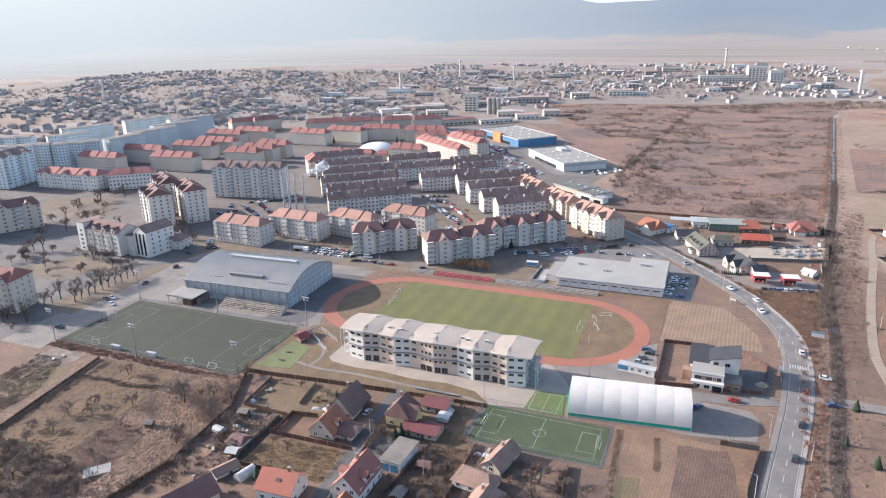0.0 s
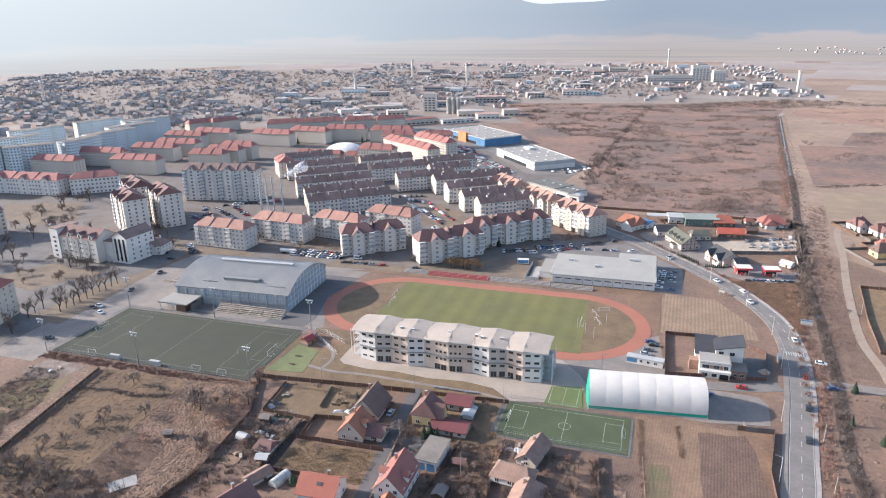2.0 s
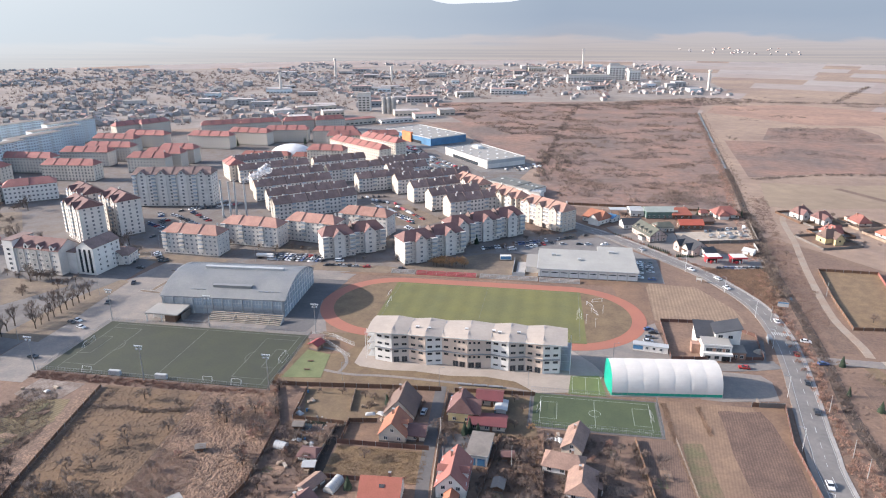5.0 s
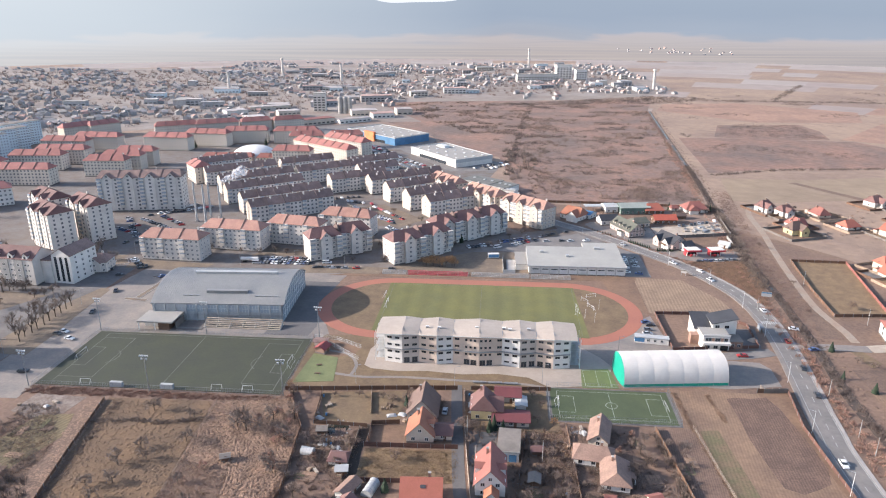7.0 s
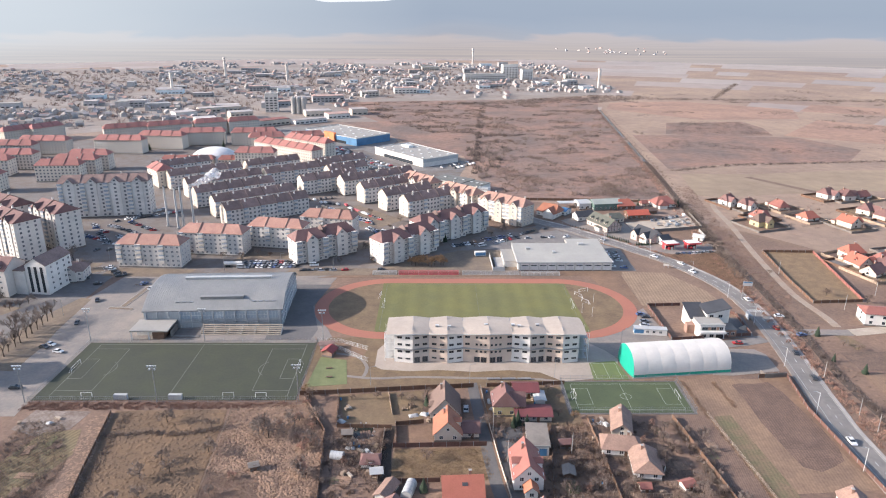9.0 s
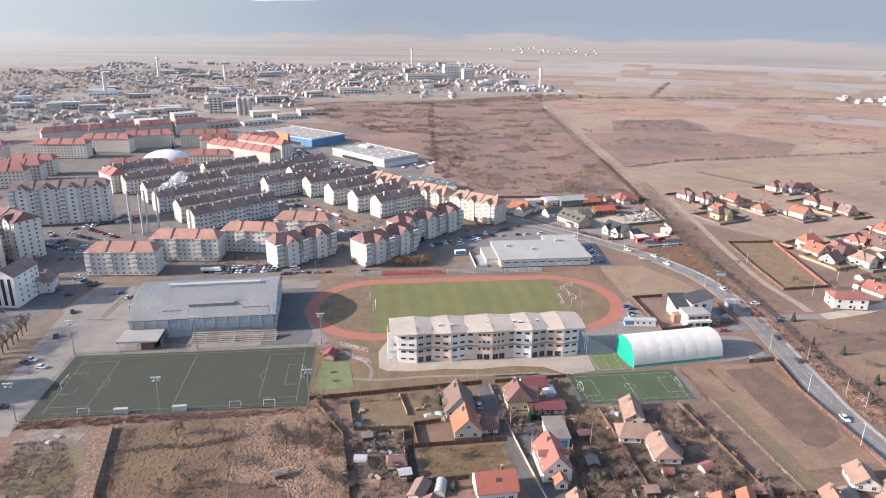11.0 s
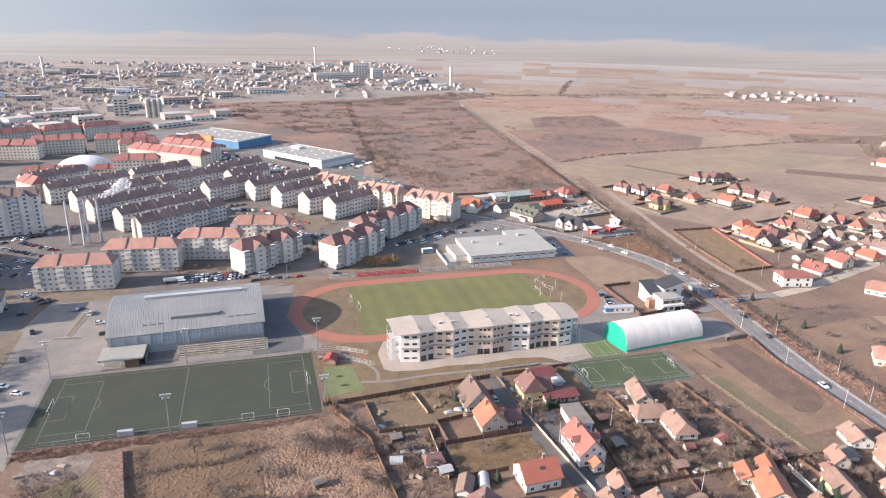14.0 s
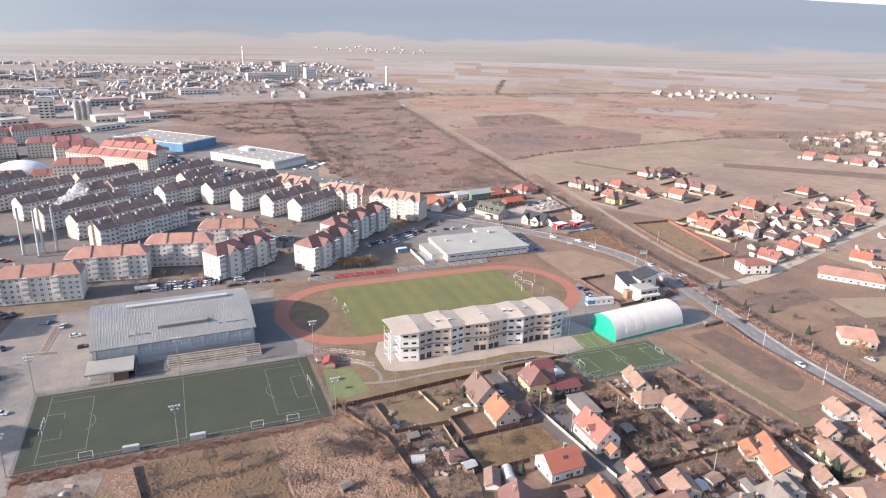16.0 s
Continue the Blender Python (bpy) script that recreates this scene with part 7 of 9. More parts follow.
# yards
oh = house("house with orange tiled roof and a white gable", 97.5, 216.5, -38, 15, 12.5, 4.0, 4.4, "clean_white", "tile_bright", 2, storeys=1)
part("cross_wing", gable_walls(9, 8, 4.0, 3.6, "clean_white"), oh, "white cross wing", m=at(3.0, -4.4, 0, 90))
part("cross_roof", slab_roof(9, 8, 4.0, 3.6, 0.5, 0.2, "tile_bright"), oh, m=at(3.0, -4.4, 0.02, 90))
house("white shop annex with blue roof", 107.5, 219, -38, 7, 9, 3.6, 1.4, "clean_white", "store_blue", 0, name="shop", stack=False)
gh = house("inn with dull green roof, dormers and half-timbered gable", 128.4, 186.0, -66, 22, 11.5, 4.2, 4.3, "pink_plaster", "roof_moss", 0, name="inn", storeys=1)
for q in (-7.5, -2.5, 2.5, 7.5):
    dormer(gh, q, -4.4, 5.2, 2.0, "plaster_cream", "roof_moss")
for q in (-4.6, -2.3, 0.0, 2.3, 4.6):
    part("timber_post", Shape("dark_base").box(0, 0.08, -0.14, 0.14, 0.3, 4.2 + 4.3 * max(0.0, 1 - abs(q) / 5.75) * 0.92), gh, m=at(11.03, q))
part("timber_rail", Shape("dark_base").box(0, 0.1, -5.6, 5.6, 4.05, 4.3), gh, m=at(11.02, 0))
part("entrance_porch", Shape("clean_white", "roof_moss").box(-2.2, 2.2, -2.4, 0, -0.1, 2.7).box(-2.6, 2.6, -2.9, 0, 2.7, 2.95, 1), gh, m=at(3.5, -5.8))
house("low annex with dull green roof behind the inn", 139, 202, 14, 11, 9, 3.6, 2.2, "plaster_cream", "roof_moss", 2, name="annex", stack=False)
dh = house("dark-roofed house with pink and white gables", 150.2, 160.6, -61, 16.5, 11.0, 4.2, 3.8, "pink_plaster", "roof_black", 0, storeys=1)
for q, ww, st in ((-4.6, 5.2, "pink_plaster"), (3.4, 5.6, "clean_white")):
    part("cross_wing", gable_walls(7.6, ww, 4.2, 2.7, st), dh, "projecting gabled wing", m=at(q, -3.6, 0, 90))
    part("cross_roof", slab_roof(7.6, ww, 4.2, 2.7, 0.45, 0.2, "roof_black"), dh, m=at(q, -3.6, 0.02, 90))
    part("gable_window", window_mesh(1.6, 1.5), dh, m=at(q, -7.44, 2.4))
part("balcony", Shape("wood_brown").box(-2.0, 2.0, -1.2, 0, 2.9, 3.05).box(-2.0, 2.0, -1.2, -1.1, 3.05, 4.0), dh, m=at(3.4, -7.42))
house("grey gabled outbuilding beside the dark-roofed house", 157.6, 152.8, 28, 7, 6.5, 3.6, 2.2, "plaster_grey", "roof_black", 0, name="outbuilding", stack=False)
house("white shed with black roof", 118.8, 206, 16, 12.5, 9, 3.6, 2.8, "clean_white", "roof_black", 0, name="shed", stack=False)
house("storage hall with greenish grey sheet roof", 140.5, 236, 9, 21, 13, 5.0, 2.0, "hall_green", "roof_sheet_green", 0, name="storage_hall", stack=False)
house("white lean-to hall with sheet roof", 124.5, 237, 9, 9, 11, 4.6, 1.0, "clean_white", "sheet_light", 0, name="storage_hall", stack=False)
sc = thing("open_shelter", "long open shelter with thin pale roof", "shelter", at(113.5, 238.5, 0, 6))
part("roof", Shape("sheet_light").box(-7, 7, -3.5, 3.5, 3.6, 3.85), sc)
for q in (-6.4, 0, 6.4):
    for r_ in (-3.0, 3.0):
        part("post", Shape("steel_grey").box(-0.12, 0.12, -0.12, 0.12, 0, 3.6), sc, m=at(q, r_))
house("house with red hipped roof", 154.5, 235.5, 8, 13, 11, 3.4, 3.6, "wood_brown", "tile_fresh", 3)
house("open shed with bright red roof", 157.2, 210.6, 7, 15, 9, 3.4, 2.4, "wood_brown", "tile_vivid", 0, name="shed", stack=False)
bg = house("bungalow with red hipped roof", 185.2, 242, 8, 16, 12, 3.2, 4.2, "clean_white", "tile_red", 5.0)
part("cross_roof", slab_roof(8, 7, 3.1, 2.6, 0.5, 0.2, "tile_red", 2.0), bg, m=at(-3, -5.2, 0, 90))
part("veranda", Shape("clean_white").box(-3.0, 3.0, -2.6, 0, -0.1, 3.0), bg, m=at(-3, -5.9))
house("kiosk with red roof", 171, 242, 14, 5, 5, 2.8, 1.6, "plaster_cream", "tile_red", 1, name="kiosk", stack=False)
house("white shed in the yard", 182.5, 160, -35, 6, 4.5, 2.6, 1.4, "clean_white", "sheet_light", 0, name="shed", stack=False, windows=False)
house("small brown shed in the yard", 170.5, 222, 12, 7, 5, 2.6, 1.4, "wood_brown", "tile_brown", 0, name="shed", stack=False, windows=False)
for x, y in ((158.6, 142.4), (172.4, 143.4)):
    c = thing("station_canopy", "red and white filling station canopy", "canopy", at(x, y, 0, 10), "station canopies")
    part("fascia", Shape("canopy_red").box(-4.2, 4.2, -3.6, 3.6, 3.7, 4.5), c)
    part("roof", Shape("clean_white", "canopy_red").box(-4.1, 4.1, -3.5, 3.5, 4.5, 4.58).box(-4.25, 4.25, -3.65, -3.4, 4.5, 4.75, 1), c)
    for px in (-3, 3):
        part("post", Shape("steel_white").box(px - 0.2, px + 0.2, -0.2, 0.2, 0, 3.7), c)
    part("kiosk", Shape("canopy_red", "glass_dark").box(-3.4, 3.4, 0.6, 3.4, 0, 3.0).box(-2.6, 2.6, 0.55, 0.62, 0.8, 2.4, 1), c)
    part("pump", Shape("canopy_red", "sheet_light").box(-1.4, -0.6, -1.4, -0.8, 0, 1.7).box(0.6, 1.4, -1.4, -0.8, 0, 1.7, 1), c)
for i in range(26):
    u, v = rng.random(), rng.random()
    x, y = 166 + u * 26, 188 + u * 4 + v * (8 + u * 14)
    ln, hh = rng.uniform(0.8, 2.2), rng.uniform(0.5, 1.5)
    stuff = ("rubble", "sheet_light", "wood_bench", "steel_grey", "concrete")[i % 5]
    heap = Shape(stuff, "timber")
    for q in range(3):
        heap.box(-ln, ln, -0.9 + q * 0.62, -0.35 + q * 0.62, 0.12, hh * rng.uniform(0.6, 1.0))
    heap.box(-ln * 0.9, -ln * 0.7, -1, 1, 0, 0.12, 1).box(ln * 0.7, ln * 0.9, -1, 1, 0, 0.12, 1)
    solid("material_stack", heap, {"rubble": "stack of rough stone in the yard", "sheet_light": "stack of pale sheets in the yard", "wood_bench": "stack of sawn boards in the yard", "steel_grey": "stack of grey steel in the yard", "concrete": "stack of concrete blocks in the yard"}[stuff], "pile", at(x, y, 0.06, rng.uniform(0, 90)), "yard stacks")

# container and site hut beside the yard
ct = thing("container", "white office container with blue stripe", "container", at(112, 26, 0.08, -8))
part("body", Shape("clean_white", "store_blue").box(-7, 7, -1.5, 1.5, 0, 2.8).box(-7.02, -3, -1.52, 1.52, 0.6, 2.4, 1), ct)
part("canopy", Shape("sheet_light").box(-7.2, 7.2, -1.8, 1.8, 2.8, 2.95), ct)
for q in (-1.4, 1.4, 4.2):
    part("window", window_mesh(1.2, 1.2), ct, m=at(q, -1.52, 1.6))

bx = thing("box_body", "blue and white box body standing on the ground", "container", at(42.4, 129, 0.08, 8))
part("body", Shape("clean_white").box(-3.2, 3.2, -1.3, 1.3, 0.5, 2.9), bx)
part("side_panel", Shape("store_blue").box(-3.0, 3.0, -1.36, -1.28, 0.8, 2.6), bx)
part("skid", Shape("dark_base").box(-3.0, 3.0, -1.0, 1.0, -0.05, 0.5), bx)

# distant town: works, halls and towers
def hall_box(label, x, y, turn, w, d, h, wall, roof="flat_roof", name="industrial_hall", group="works buildings"):
    o = thing(name, label, "industrial building", at(x, y, 0, turn), group)
    part("wall", Shape(wall).box(-w / 2, w / 2, -d / 2, d / 2, -0.3, h), o)
    part("roof", Shape(roof).box(-w / 2 - 0.3, w / 2 + 0.3, -d / 2 - 0.3, d / 2 + 0.3, h, h + 0.5), o)
    n = max(2, int(w / 6))
    s = Shape("glass_dark")
    for fl in range(max(1, int(h / 4))):
        for q in range(n):
            x0 = -w / 2 + w * (q + 0.2) / n
            s.box(x0, x0 + w / n * 0.6, -d / 2 - 0.06, -d / 2 + 0.1, 1.2 + fl * 3.6, 2.8 + fl * 3.6)
    tagged(part("window_band", s, o), kind="stuff")
    return o
hall_box("grey silo tower with rows of windows", -222, 757, 8, 18, 14, 26, "plaster_white", name="office_tower", group="")
for q in range(3):
    si = thing("silo", "tall pale concrete grain silo", "silo", at(-186 + q * 7, 733), "silos")
    part("shell", Shape("concrete").tube((0, 0, 0), (0, 0, 22), 3.4, 3.4, 14), si)
    part("head", Shape("concrete").tube((0, 0, 22), (0, 0, 24), 3.4, 1.2, 14), si)
hall_box("long hall with red roof", -200, 628, 40, 56, 18, 7, "plaster_cream", "tile_red")
hall_box("low grey flat-roofed works hall", -150, 650, 40, 46, 14, 5, "plaster_grey", "far_roof_hazed")
TOWN = [(-250, 690, 30, 30), (-285, 650, 30, 26), (-150, 720, 20, 36), (-120, 700, 24, 30), (-95, 735, 20, 22), (-330, 700, 40, 30), (-300, 760, 30, 60), (-230, 830, 20, 44), (-160, 880, 15, 50), (-100, 960, 20, 30), (-40, 1010, 10, 40)]
for i, (x, y, a, w) in enumerate(TOWN):
    hall_box("pale works hall in the distant town", x, y, a, w, rng.uniform(14, 22), rng.uniform(6, 12), rng.choice(["far_wall", "plaster_cream", "plaster_grey"]), rng.choice(["far_roof_hazed", "far_red_hazed", "far_roof_hazed"]))
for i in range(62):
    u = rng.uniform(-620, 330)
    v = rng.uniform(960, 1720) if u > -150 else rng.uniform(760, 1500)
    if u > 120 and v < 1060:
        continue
    hall_box(rng.choice(["white works hall in the distant town", "pale hall in the distant town", "grey works hall in the distant town"]), u, v, rng.choice([10, 12, 14, 100]), rng.uniform(14, 44), rng.uniform(10, 22), rng.uniform(4.5, 10), rng.choice(["far_wall", "far_cream_hazed", "far_wall", "far_wall", "plaster_blue"]), rng.choice(["far_roof_hazed", "flat_roof", "far_roof_hazed", "far_roof_hazed", "far_red_hazed", "far_wall"]))
for x, y, h in ((334, 1116, 34), (117, 1711, 44), (-452, 1314, 40), (-962, 755, 36), (-452, 992, 34), (-300, 1240, 30)):
    t = thing("water_tower", "slim pale tower above the distant town", "tower", at(x, y), "distant towers")
    part("shaft", Shape("plaster_white").tube((0, 0, 0), (0, 0, h), 2.6, 2.2, 12), t)
    part("head", Shape("plaster_white").tube((0, 0, h), (0, 0, h + 3), 3.6, 3.2, 12), t)
hall_box("tall white grain works", 180, 1330, 12, 34, 18, 30, "clean_white", name="grain_works", group="")
hall_box("tall white works block", 215, 1300, 12, 24, 16, 22, "clean_white", name="grain_works", group="")
hall_box("long pale office block of the works", 120, 1260, 12, 90, 14, 15, "plaster_white", name="office_block", group="")

def many_houses(label, count, spots, roofs, walls=("far_wall", "far_roof_hazed"), low=(7, 12), name="distant_houses"):
    s = Shape(*walls, *roofs)
    for _ in range(count):
        x, y = spots()
        w, d, h = rng.uniform(*low), rng.uniform(5.5, 8.5), rng.uniform(2.6, 4.6)
        r = rng.uniform(1.4, 2.8)
        a = radians(rng.choice([12, 102, 30, 120]) + rng.uniform(-8, 8))
        c_, s_ = math.cos(a), math.sin(a)
        def P(px, py, z):
            return (x + px * c_ - py * s_, y + px * s_ + py * c_, z)
        X, Y = w / 2, d / 2
        s.add([P(-X, -Y, 0), P(X, -Y, 0), P(X, Y, 0), P(-X, Y, 0), P(-X, -Y, h), P(X, -Y, h), P(X, Y, h), P(-X, Y, h), P(-X, 0, h + r), P(X, 0, h + r)], [(0, 1, 5, 4), (2, 3, 7, 6), (1, 2, 6, 9, 5), (3, 0, 4, 8, 7)], rng.randrange(len(walls)))
        s.add([P(-X - .4, -Y - .4, h - .2), P(X + .4, -Y - .4, h - .2), P(X + .4, Y + .4, h - .2), P(-X - .4, Y + .4, h - .2), P(-X - .4, 0, h + r + .1), P(X + .4, 0, h + r + .1)], [(0, 1, 5, 4), (2, 3, 4, 5)], len(walls) + rng.randrange(len(roofs)))
    return solid(name, s, label, "houses", kind="stuff")
def spot_town():
    while True:
        u, v = rng.uniform(-1500, 360), rng.uniform(560, 1800)
        if u > -120 and v < 930:
            continue
        if u > 150 and v < 1030:
            continue
        if u > -330 and v < 640:
            continue
        if v > 1500 and (u < -700):
            continue
        if math.sin(u * 0.013 + 1.3) * math.sin(v * 0.011) + 0.6 * math.sin((u + v) * 0.019) < -0.2:
            continue
        return u, v
many_houses("crowd of small houses in the distant town", 1900, spot_town, ("far_red_hazed", "far_roof_hazed", "far_roof_hazed", "flat_roof"), walls=("far_wall", "far_wall"), low=(5.5, 9))
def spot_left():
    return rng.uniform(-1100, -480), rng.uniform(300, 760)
many_houses("crowd of houses beyond the flats", 420, spot_left, ("far_roof_hazed", "flat_roof", "far_red_hazed", "far_roof_hazed"), walls=("far_wall", "far_wall"), low=(6, 10))
many_houses("row of far village houses", 26, lambda: (rng.uniform(800, 1000), rng.uniform(770, 920)), ("far_red_hazed", "far_roof_hazed"))
many_houses("houses of a far hamlet", 30, lambda: (rng.uniform(500, 900), rng.uniform(2300, 2800)), ("far_roof_hazed", "far_red_hazed"), low=(6, 11))
many_houses("houses at the edge of the plain", 34, lambda: (rng.uniform(640, 800), rng.uniform(285, 400)), ("far_red_hazed", "tile_red", "tile_brown"), low=(8, 13))


# ---- cars ----
def car_meshes(ln=4.3, w=1.78, h=1.46, van=False):
    body = Shape("car_paint", "rubber")
    prof = [(-ln / 2, 0.28), (ln / 2, 0.28), (ln / 2, 0.62), (ln / 2 - 0.15, 0.78), (ln * 0.22, 0.92), (-ln / 2 + 0.1, 0.95), (-ln / 2, 0.7)]
    if van:
        prof = [(-ln / 2, 0.3), (ln / 2, 0.3), (ln / 2, 0.8), (ln / 2 - 0.2, 1.1), (ln * 0.36, 1.25), (-ln / 2, 1.25)]
    k = len(prof)
    body.add([(x, -w / 2, z) for x, z in prof] + [(x, w / 2, z) for x, z in prof], [tuple(range(k)), tuple(range(2 * k - 1, k - 1, -1))] + [(i, k + i, k + (i + 1) % k, (i + 1) % k) for i in range(k)])
    top = [(ln * 0.05, h), (-ln * 0.28, h)] if not van else [(ln * 0.22, 2.0), (-ln * 0.48, 2.0)]
    low = [(ln * 0.22, 0.92), (-ln * 0.44, 0.95)] if not van else [(ln * 0.36, 1.25), (-ln * 0.5, 1.25)]
    glass = Shape("glass_dark")
    q = [(low[0][0], -w / 2 + 0.06, low[0][1]), (low[1][0], -w / 2 + 0.06, low[1][1]), (top[1][0], -w / 2 + 0.2, top[1][1] - 0.06), (top[0][0], -w / 2 + 0.2, top[0][1] - 0.06)]
    r = [(x, -y, z) for x, y, z in q]
    glass.add(q + r, [(1, 0, 3, 2), (4, 5, 6, 7), (0, 4, 7, 3), (5, 1, 2, 6)])
    body.add([(top[0][0] + 0.05, -w / 2 + 0.18, top[0][1] - 0.07), (top[0][0] + 0.05, w / 2 - 0.18, top[0][1] - 0.07), (top[1][0] - 0.05, w / 2 - 0.18, top[0][1] - 0.07), (top[1][0] - 0.05, -w / 2 + 0.18, top[0][1] - 0.07),
              (top[0][0], -w / 2 + 0.22, top[0][1]), (top[0][0], w / 2 - 0.22, top[0][1]), (top[1][0], w / 2 - 0.22, top[0][1]), (top[1][0], -w / 2 + 0.22, top[0][1])], [(4, 5, 6, 7), (0, 1, 5, 4), (1, 2, 6, 5), (2, 3, 7, 6), (3, 0, 4, 7)])
    wheel = Shape("rubber", "steel_grey").tube((0, -0.11, 0), (0, 0.11, 0), 0.32, 0.32, 10).tube((0, -0.12, 0), (0, 0.12, 0), 0.17, 0.17, 8, 1)
    return body.mesh("body"), glass.mesh("windows_glass"), wheel.mesh("wheel"), ln, w
CAR, VAN = car_meshes(), car_meshes(5.2, 1.95, 2.0, True)
def car(label, x, y, turn, kind=CAR, wheels=True, group="", z=0.1, paint=None):
    body, glass, wheel, ln, w = kind
    if not wheels:
        c = solid("car", body, label, "car", at(x, y, z - 0.2, turn), group)
        if y > 350:
            return c
        part("cabin_glass", glass, c)
        return c
    c = thing("car" if kind is CAR else "van", label, "car" if kind is CAR else "van", at(x, y, z, turn), group)
    part("body", body, c)
    part("cabin_glass", glass, c)
    if wheels:
        for sx in (-0.31, 0.31):
            for sy in (-1, 1):
                part("wheel", wheel, c, m=at(sx * ln, sy * (w / 2 - 0.1), 0.32))
    return c
def road_turn(i):
    d = main[i + 1] - main[i]
    return math.degrees(math.atan2(d.y, d.x))
def on_road(y, side):
    i = min(range(len(main) - 1), key=lambda k: abs(main[k].y - y))
    d = (main[i + 1] - main[i]).normalized()
    p = main[i] + Vector((-d.y, d.x)) * side
    return p.x, p.y, road_turn(i) + (0 if side < 0 else 180)
for y, side in ((-58, 2.0), (-12, -2.0), (6, -2.0), (30, -2.1), (64, -2.0), (103, 2.0), (116, -2.0), (130, 2.0), (-96, -2.0), (160, 2.0)):
    x_, y_, t_ = on_road(y, side)
    car("car on the grey road", x_, y_, t_, group="cars on the road")
for x, y, t in ((-149, 12, -18), (-147.5, 14.5, -18), (-141, 8, -15), (-142, -21, 4), (-150, 62, -70), (-160, 84, 10), (-152, 98, -60), (-136, 84, 60), (-124, 66, 5), (-120, 54, 10), (-130, 78, 80), (-147, 36, -75),
                (135, 7, 60), (147, 15.8, 178), (179, 24, 10), (178.5, 44, -10), (112, 34, 2), (113, 38, 2), (113.5, 46, 10), (115, 43, 4), (188, -62, 110), (210, -35, 130)):
    car("parked car beside the sports grounds", x, y, t, group="parked cars")
car("white camper van parked beside the flats", 44.8, 147.5, 30, VAN, group="vans")
car("white van parked before the flats", -52, 112, 4, VAN, group="vans")
car("white van parked before the flats", -92, 108.5, 2, VAN, group="vans")
tk = thing("tank_trailer", "white tank trailer parked before the flats", "trailer", at(-97, 111, 0.1, 3))
part("tank", Shape("clean_white").tube((-5, 0, 1.9), (5, 0, 1.9), 1.1, 1.1, 14), tk)
for q in (-3.4, -2.2, 3.2):
    part("axle", Shape("rubber").tube((q, -1.1, 0.5), (q, 1.1, 0.5), 0.5, 0.5, 10), tk)
FAR_CARS = [Shape(c) for c in ("steel_white", "roof_black", "steel_grey", "seat_red")]
def row_of_cars(x0, y0, x1, y1, n, turn, skip=0.15):
    for i in range(n):
        if rng.random() < skip:
            continue
        t = i / max(n - 1, 1)
        x, y, a = x0 + (x1 - x0) * t + rng.uniform(-.2, .2), y0 + (y1 - y0) * t + rng.uniform(-.4, .4), turn + rng.uniform(-4, 4) + rng.choice([0, 180])
        if y < 215:
            car("parked car among the flats", x, y, a, wheels=False, group="cars among the flats", z=0.05)
            continue
        s = FAR_CARS[rng.choice([0, 0, 0, 1, 1, 2, 2, 3])]
        m, h = at(x, y, 0.1, a), rng.uniform(1.35, 1.6)
        v = [(px, py, z) for z, f, w in ((0.25, 2.1, 0.88), (0.85, 2.1, 0.88), (h, 1.15, 0.7)) for px, py in ((-f, -w), (f, -w), (f, w), (-f, w))]
        s.add([m @ Vector(p) for p in v], [(0, 1, 5, 4), (1, 2, 6, 5), (2, 3, 7, 6), (3, 0, 4, 7), (4, 5, 9, 8), (5, 6, 10, 9), (6, 7, 11, 10), (7, 4, 8, 11), (8, 9, 10, 11)])
row_of_cars(-90, 110, -62, 111, 13, 70, 0.05), row_of_cars(-88, 113.5, -64, 114.5, 11, 70, 0.1), row_of_cars(-92, 117, -66, 118, 10, 75), row_of_cars(-60, 104.5, -14, 106, 15, 8, 0.3)
row_of_cars(46, 158.5, 64, 168, 9, 110, 0.05), row_of_cars(27, 147, 40, 153, 8, 110, 0.1), row_of_cars(53, 154, 68, 164, 7, 110, 0.3), row_of_cars(161, 132.6, 182, 136, 10, 12, 0.1), row_of_cars(166, 203, 192, 215, 10, 80, 0.25), row_of_cars(116, 112, 118, 138, 9, 170), row_of_cars(122, 110, 123, 136, 8, 170, 0.3)
row_of_cars(-52, 225, -26, 196, 12, -40), row_of_cars(-46, 232, -22, 204, 12, -40), row_of_cars(-30, 186, -14, 166, 9, 40)
row_of_cars(-180, 150, -206, 166, 9, 10), row_of_cars(-176, 158, -200, 176, 9, 10), row_of_cars(-172, 168, -200, 188, 10, 10), row_of_cars(-168, 178, -190, 196, 9, 10), row_of_cars(-186, 138, -160, 142, 8, 80, 0.4)
row_of_cars(-168, 112, -154, 96, 6, 20), row_of_cars(-176, 104, -170, 92, 4, 10), row_of_cars(-92, 250, -60, 262, 9, 120), row_of_cars(-70, 248, -50, 240, 7, 120)
row_of_cars(60, 160, 100, 166, 9, 20, 0.4), row_of_cars(72, 172, 92, 186, 6, 60, 0.3), row_of_cars(-300, 130, -270, 110, 7, 60, 0.3)
for k in range(7):
    row_of_cars(-146 + k * 3.6, 530 - k * 9, -78 + k * 3.6, 464 - k * 9, 20, 40, 0.25)
for k in range(5):
    row_of_cars(-62 - k * 4.5, 428 - k * 7.5, -12 - k * 4.5, 362 - k * 7.5, 19, 38, 0.25)
row_of_cars(46, 398, 22, 372, 7, -50, 0.3), row_of_cars(52, 392, 30, 366, 7, -50, 0.3)
row_of_cars(-204, 196, -166, 222, 13, 60, 0.2), row_of_cars(-196, 204, -178, 232, 9, 60, 0.2), row_of_cars(-212, 190, -186, 150, 12, 10, 0.2), row_of_cars(-216, 134, -196, 112, 7, 30, 0.3)
